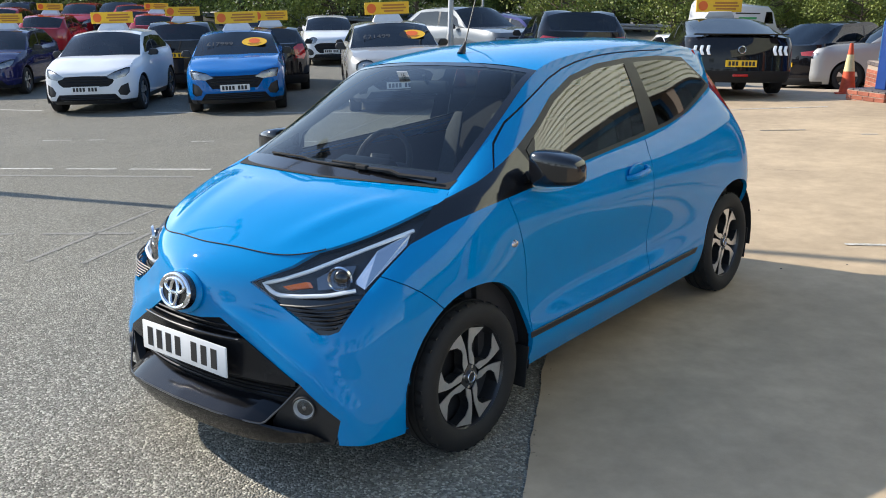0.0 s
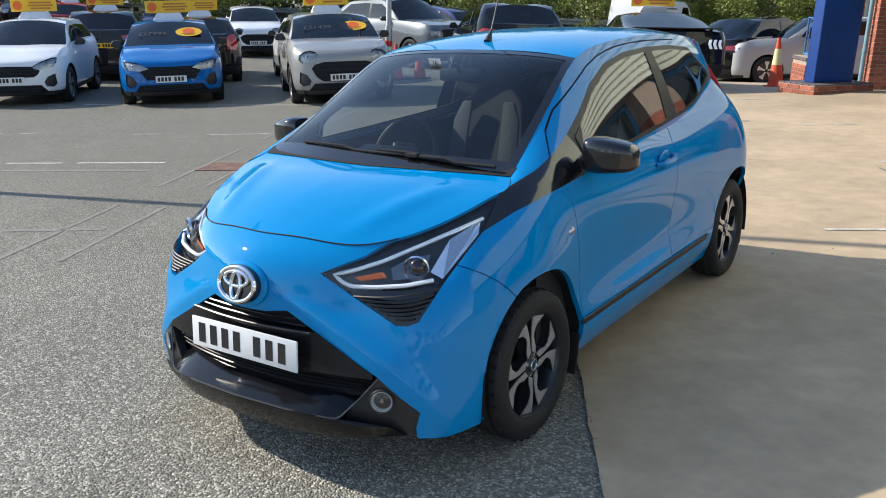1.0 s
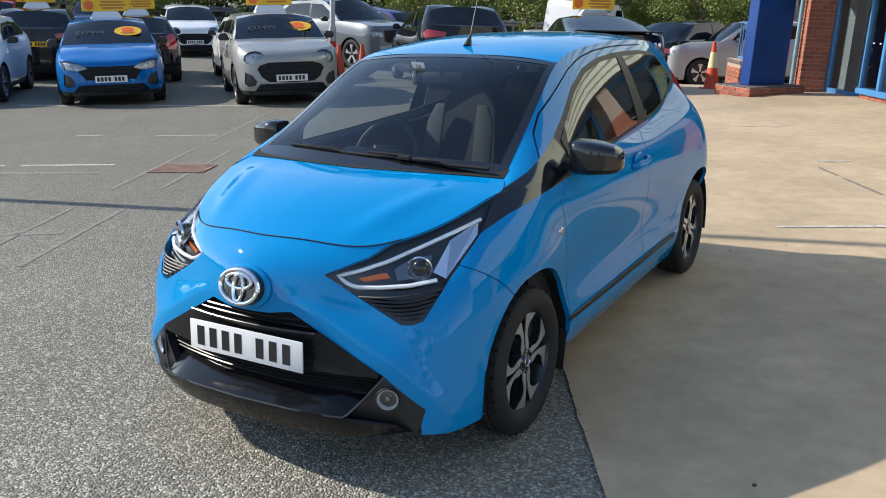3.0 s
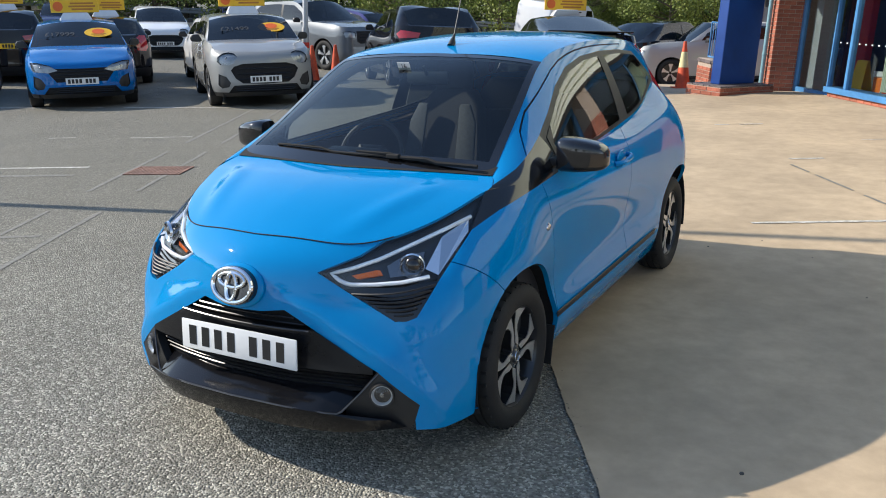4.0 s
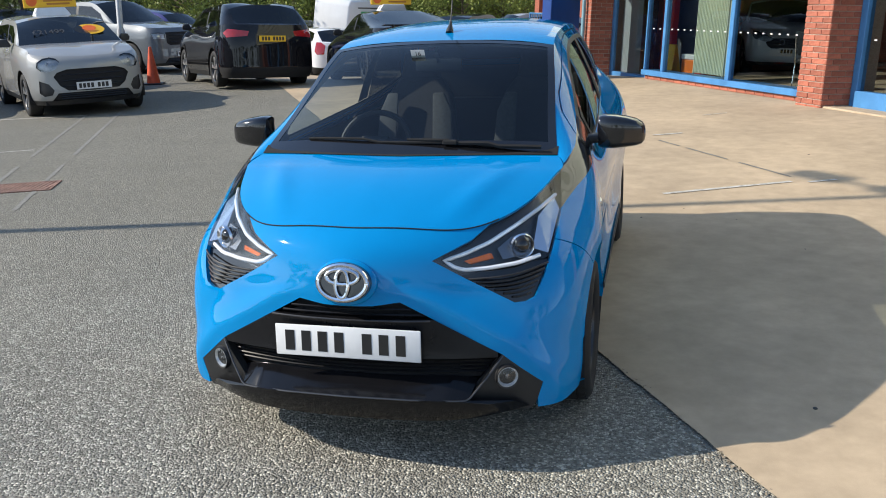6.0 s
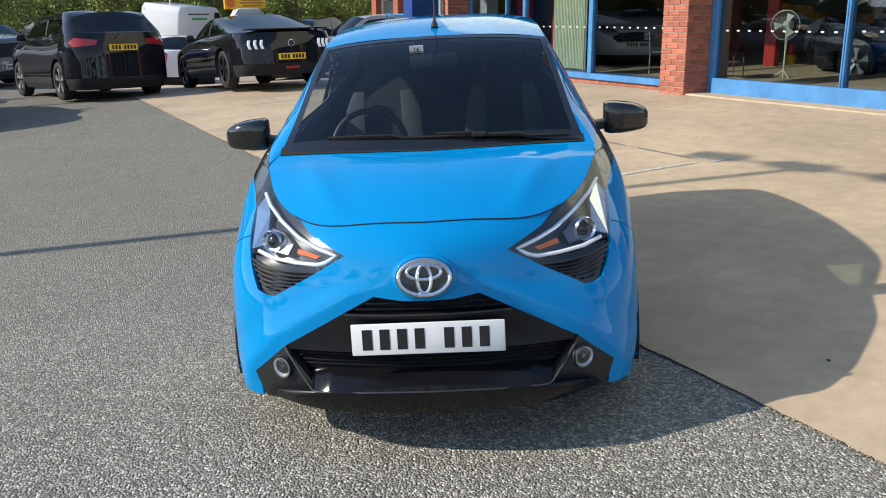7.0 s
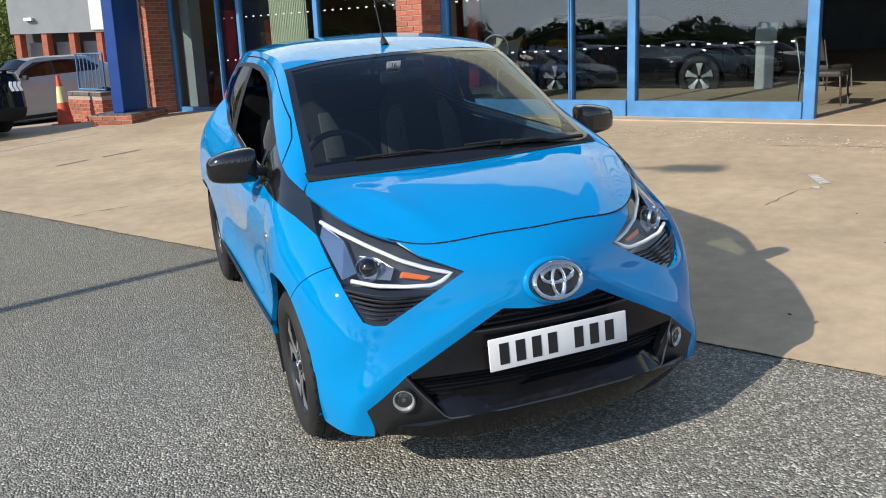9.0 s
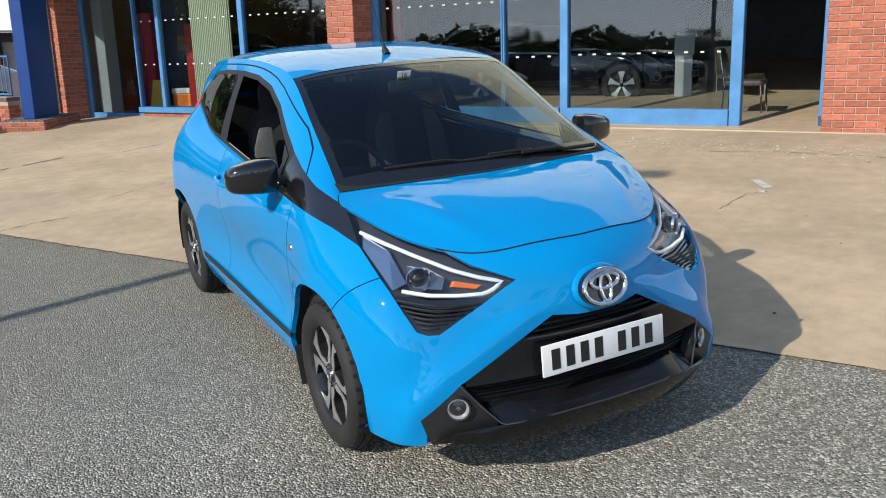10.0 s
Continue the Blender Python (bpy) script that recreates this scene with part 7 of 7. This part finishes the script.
pale_grey = surface("pale_grey_panel", (0.42, 0.43, 0.44), (0.50, 0.51, 0.52), 4, (0.4, 0.5))
stand = thing("information_stand", inside_at(3.42, 2.6, 12), "pale grey information stand with a tilted head", "stand")
part("base", softened(boxes((-0.22, 0.22, -0.16, 0.16, 0, 0.03)), 0.01, 1), pale_grey, stand)
part("upright", softened(boxes((-0.13, 0.13, -0.03, 0.03, 0.03, 0.82)), 0.01, 1), pale_grey, stand)
part("head", softened(slabbed([(-0.15, -0.05, 0.80), (0.15, -0.05, 0.80), (0.15, 0.10, 1.12), (-0.15, 0.10, 1.12)], (0, 0.03, -0.01)), 0.006, 1), pale_grey, stand)

taupe = surface("taupe_leather", (0.07, 0.06, 0.05), (0.10, 0.085, 0.07), 20, (0.5, 0.65))


def visitor_chair(m, cloth, label):
    c = thing("visitor_chair", m, label, "chair", "visitor chairs")
    part("seat", softened(boxes((-0.24, 0.24, -0.25, 0.23, 0.43, 0.50)), 0.025, 2), cloth, c, smooth=True)
    part("backrest", softened(slabbed([(-0.23, 0.20, 0.55), (0.23, 0.20, 0.55), (0.22, 0.30, 0.90), (-0.22, 0.30, 0.90)], (0, 0.05, 0.01)), 0.02, 2), cloth, c, smooth=True)
    for s in (-1, 1):
        part("side_frame", tube(poly([(s * 0.26, -0.22, 0.44), (s * 0.26, -0.25, 0.014), (s * 0.26, 0.24, 0.014), (s * 0.26, 0.22, 0.44), (s * 0.25, 0.29, 0.85)], 30), 0.012, 8), chrome, c, "chrome tube frame", smooth=True)
    return c


visitor_chair(inside_at(4.66, 0.85, 95), taupe, "brown padded visitor chair on a chrome frame")
visitor_chair(inside_at(4.2, 2.6, 150), taupe, "brown padded visitor chair on a chrome frame")
visitor_chair(inside_at(-1.55, 0.75, 200), satin, "black padded visitor chair on a tube frame")
visitor_chair(inside_at(-0.85, 1.1, 150), satin, "black padded visitor chair on a tube frame")

# ribbed panels and red posts of the west bay
panel = thing("display_panel", inside_at(-3.56, 0.06, 0, 0.17), "cream ribbed display panel behind the window", "panel")
back = part("backing", boxes((0, 0.92, 0.030, 0.045, 0, 2.55)), cream_blind, panel)
for k in range(21):
    x = 0.008 + k * 0.0436
    part("rib", slabbed([(x, 0.030, 0.0), (x + 0.008, 0.0, 0.0), (x + 0.022, 0.0, 0.0), (x + 0.030, 0.030, 0.0)], (0, 0, 2.55)), cream_blind, back)
for x in (0.03, 0.89):
    part("foot", boxes((x - 0.012, x + 0.012, -0.01, 0.02, -0.16, 0.0)), pale_grey, panel)
red_gloss = surface("red_post_paint", (0.42, 0.02, 0.015), (0.52, 0.03, 0.02), 6, (0.35, 0.5))
for u, deep, w, tall in ((-5.30, 0.5, 0.32, 1.80), (-4.07, 0.4, 0.22, 1.56), (-1.75, 2.9, 0.22, 2.3)):
    post_r = thing("red_display_post", inside_at(u, deep, 8), "red ribbed display post inside the showroom", "post", "red posts")
    part("core", boxes((0, w, 0, 0.12, 0, tall)), red_gloss, post_r)
    for k in range(int(tall / 0.09)):
        part("rib", boxes((0.01, w - 0.01, -0.012, 0.0, 0.03 + k * 0.09, 0.075 + k * 0.09)), red_gloss, post_r)
orange_box_m = surface("orange_plastic", (0.72, 0.16, 0.02), (0.82, 0.22, 0.03), 5, (0.4, 0.5))
crate = thing("orange_crate", inside_at(-4.42, 0.75, 10), "orange plastic box with a white lid in the showroom", "box")
part("body", softened(boxes((-0.28, 0.28, -0.2, 0.2, 0, 0.32)), 0.02, 2), orange_box_m, crate)
part("lid", softened(boxes((-0.29, 0.29, -0.21, 0.21, 0.32, 0.42)), 0.02, 2), plate_white, crate)
wet = thing("wet_floor_sign", inside_at(-4.85, 0.45, 20), "yellow folding wet floor sign", "sign")
for s in (-1, 1):
    part("leaf", softened(slabbed([(-0.15, s * 0.14, 0.0), (0.15, s * 0.14, 0.0), (0.11, s * 0.015, 0.58), (-0.11, s * 0.015, 0.58)], (0, s * 0.012, 0)), 0.004, 1), sign_yellow, wet)
extin = thing("fire_extinguisher", inside_at(-1.55, 3.3, 0), "red fire extinguisher with a yellow label", "extinguisher")
part("bottle", moved(spun([(0.0, 0.0), (0.08, 0.01), (0.085, 0.45), (0.06, 0.53), (0.025, 0.56), (0.0, 0.57)], 20), pose(0, 0, 0, 0, -90, 0)), red_gloss, extin, smooth=True)
part("label_band", moved(spun([(0.087, 0.18), (0.087, 0.36)], 20), pose(0, 0, 0, 0, -90, 0)), sign_yellow, extin, smooth=True)
part("hose", tube(curve([(0.02, 0, 0.57), (0.12, 0.0, 0.60), (0.13, 0, 0.35), (0.10, 0, 0.2)], 10), 0.012, 6), satin, extin, smooth=True)

# ---- trees and shrubs ----
def leaf_mat(name, a, b):
    m = bpy.data.materials.new(name)
    m.use_nodes = True
    n, l, bs = nodes_of(m)
    geo = n.new("ShaderNodeNewGeometry")
    ramp = n.new("ShaderNodeValToRGB")
    ramp.color_ramp.elements[0].color, ramp.color_ramp.elements[1].color = (*a, 1), (*b, 1)
    l.new(geo.outputs["Random Per Island"], ramp.inputs["Fac"])
    l.new(ramp.outputs["Color"], bs.inputs["Base Color"])
    bs.inputs["Roughness"].default_value = 0.6
    bs.inputs["Subsurface Weight"].default_value = 0.0
    return m


leaf_dark = leaf_mat("dark_leaves", (0.035, 0.060, 0.014), (0.15, 0.20, 0.04))
leaf_lite = leaf_mat("bright_leaves", (0.09, 0.13, 0.025), (0.28, 0.33, 0.06))
bark = surface("bark", (0.06, 0.045, 0.03), (0.13, 0.10, 0.07), 12, (0.85, 0.95), 0.01, 40)


def tree(m, tall, spread, seed, leaves, n=6500, size=0.24, low=0.10, label="tall leafy green tree at the edge of the car park"):
    """A tapered trunk with limbs, and a crown of leaf clumps round the limbs' ends."""
    g = random.Random(seed)
    t = thing("tree", m, label, "tree", "trees")
    trunk = tube([(0, 0, -0.6), (0.03, 0.02, tall * 0.25), (-0.05, 0.05, tall * 0.6), (0, 0, tall * 0.9)], [tall * 0.028, tall * 0.022, tall * 0.012, 0.02], 8)
    hubs = []
    for k in range(26):
        z = tall * g.uniform(low, 0.85)
        a = g.uniform(0, 6.28)
        r = spread * g.uniform(0.45, 1.0) * (1.15 - 0.75 * abs(z / tall - 0.5))
        end = (r * math.cos(a), r * math.sin(a), z + tall * g.uniform(0.02, 0.18))
        tube([(0, 0, z * 0.85), (end[0] * 0.5, end[1] * 0.5, z), end], [tall * 0.009, tall * 0.006, 0.012], 5, bm=trunk)
        hubs.append((Vector(end), g.uniform(0.45, 0.95) * spread * 0.45))
    hubs.append((Vector((0, 0, tall * 0.93)), spread * 0.35))
    part("trunk", trunk, bark, t)
    bm = bmesh.new()
    for k in range(n):
        c, r = hubs[g.randrange(len(hubs))]
        d = Vector((g.gauss(0, 1), g.gauss(0, 1), g.gauss(0, 0.8))).normalized() * r * g.random() ** 0.45
        p = c + d
        a = Vector((g.gauss(0, 1), g.gauss(0, 1), g.gauss(0, 1))).normalized()
        b = a.orthogonal().normalized()
        s = size * g.uniform(0.5, 1.2)
        w = a.cross(b) * s * 0.45
        vs = [bm.verts.new(p + q) for q in (-b * s * 0.5, w * 0.8, b * s * 0.5, -w * 0.8)]
        bm.faces.new(vs)
    part("crown", bm, leaves, t)
    return t


kinds = [tree(upright(-44, 30), 9.5, 3.6, 1, leaf_dark), tree(upright(-40, 34), 8.5, 3.2, 2, leaf_lite), tree(upright(-36, 36), 10.5, 4.0, 3, leaf_dark)]
g = random.Random(12)
LINE = [(-66, -34), (-62, -8), (-58, 10), (-48, 29), (-30, 43), (-8, 50), (12, 50), (26, 45)]
for (x0, y0), (x1, y1) in zip(LINE, LINE[1:]):
    n = int(math.hypot(x1 - x0, y1 - y0) / 2.0)
    for k in range(n):
        f = (k + g.uniform(0, 0.7)) / n
        x, y = x0 + (x1 - x0) * f + g.uniform(-1.5, 1.5), y0 + (y1 - y0) * f + g.uniform(-1.0, 3.0)
        copy_thing(kinds[g.choice((0, 0, 1, 2))], upright(x, y, g.uniform(0, 360), -g.uniform(0.0, 0.8)) @ Matrix.Scale(g.uniform(0.75, 1.15) * (0.30 if x < -50 and y < 14 else 0.48 if x < -50 else 1.0), 4))
bushes = [tree(upright(-8.6, 39.5), 3.6, 2.0, 21, leaf_lite, 10000, 0.115, 0.1, "low bright green shrub behind the parked cars"), tree(upright(-7.0, 41.5), 4.2, 2.3, 22, leaf_lite, 10000, 0.12, 0.1, "low bright green shrub behind the parked cars")]
for k, (x, y, s) in enumerate(((-9.5, 38.0, 0.8), (-11.5, 34.5, 0.9), (-13.2, 33.0, 0.8), (-18.0, 36.0, 0.8), (-26.0, 34.5, 0.9), (-34.0, 30.0, 0.9), (-14.0, 38.0, 0.9), (-22.5, 36.5, 1.0), (-30.5, 33.5, 1.0), (-38.0, 28.0, 1.0))):
    copy_thing(bushes[k % 2], upright(x, y + (9.5 if -16 < x < -8 else 6 if x < -8 else 2), 40 * k) @ Matrix.Scale(s, 4))
for k in range(26):
    f = k / 25
    x, y = (-57 + 17 * f * 1.5, -20 + 40 * f * 1.1) if f < 0.6 else (-42 + 90 * (f - 0.6), 22 + 22.5 * (f - 0.6) + 12 * ease((f - 0.8) / 0.08))
    copy_thing(bushes[k % 2], upright(x + g.uniform(-1, 1), y + g.uniform(-1, 1), 40 * k) @ Matrix.Scale(g.uniform(0.8, 1.2) * (0.45 if y < 10 else 1.0), 4))
# the far side of the car park, behind the viewer
for k in range(12):
    a = radians(215 + 10 * k)
    copy_thing(kinds[k % 3], upright(52 * math.cos(a), -2 + 44 * math.sin(a), 50 * k) @ Matrix.Scale(g.uniform(0.75, 1.05), 4))
# the wood behind the first trees
g = random.Random(31)
bm = bmesh.new()
for (x0, y0), (x1, y1) in zip(LINE, LINE[1:]):
    way = Vector((x1 - x0, y1 - y0))
    side = Vector((-way.y, way.x)).normalized() * (1 if -way.y * x0 + way.x * y0 > 0 else -1)
    for k in range(int(way.length * 170)):
        f = g.random()
        p = Vector((x0, y0)) + way * f + side * (5 + g.uniform(0, 5))
        base = GROUND @ Vector((p.x, p.y, height(p.x, p.y)))
        top = (7.5 if p.x > -50 else 1.6 if p.y < 14 else 3.4) + 1.2 * math.sin(p.x * 0.21 + p.y * 0.33) + 0.9 * math.sin(p.x * 0.53 - p.y * 0.41)
        c = base + Vector((0, 0, top * g.random() ** 0.8))
        a = Vector((g.gauss(0, 1), g.gauss(0, 1), g.gauss(0, 1))).normalized()
        b = a.orthogonal().normalized()
        s = g.uniform(0.35, 0.8)
        w = a.cross(b) * s * 0.4
        bm.faces.new([bm.verts.new(c + q) for q in (-b * s * 0.5, w, b * s * 0.5, -w)])
tagged(part("far_woods", bm, leaf_dark), "dark green wood behind the car park", "woods", kind="stuff")
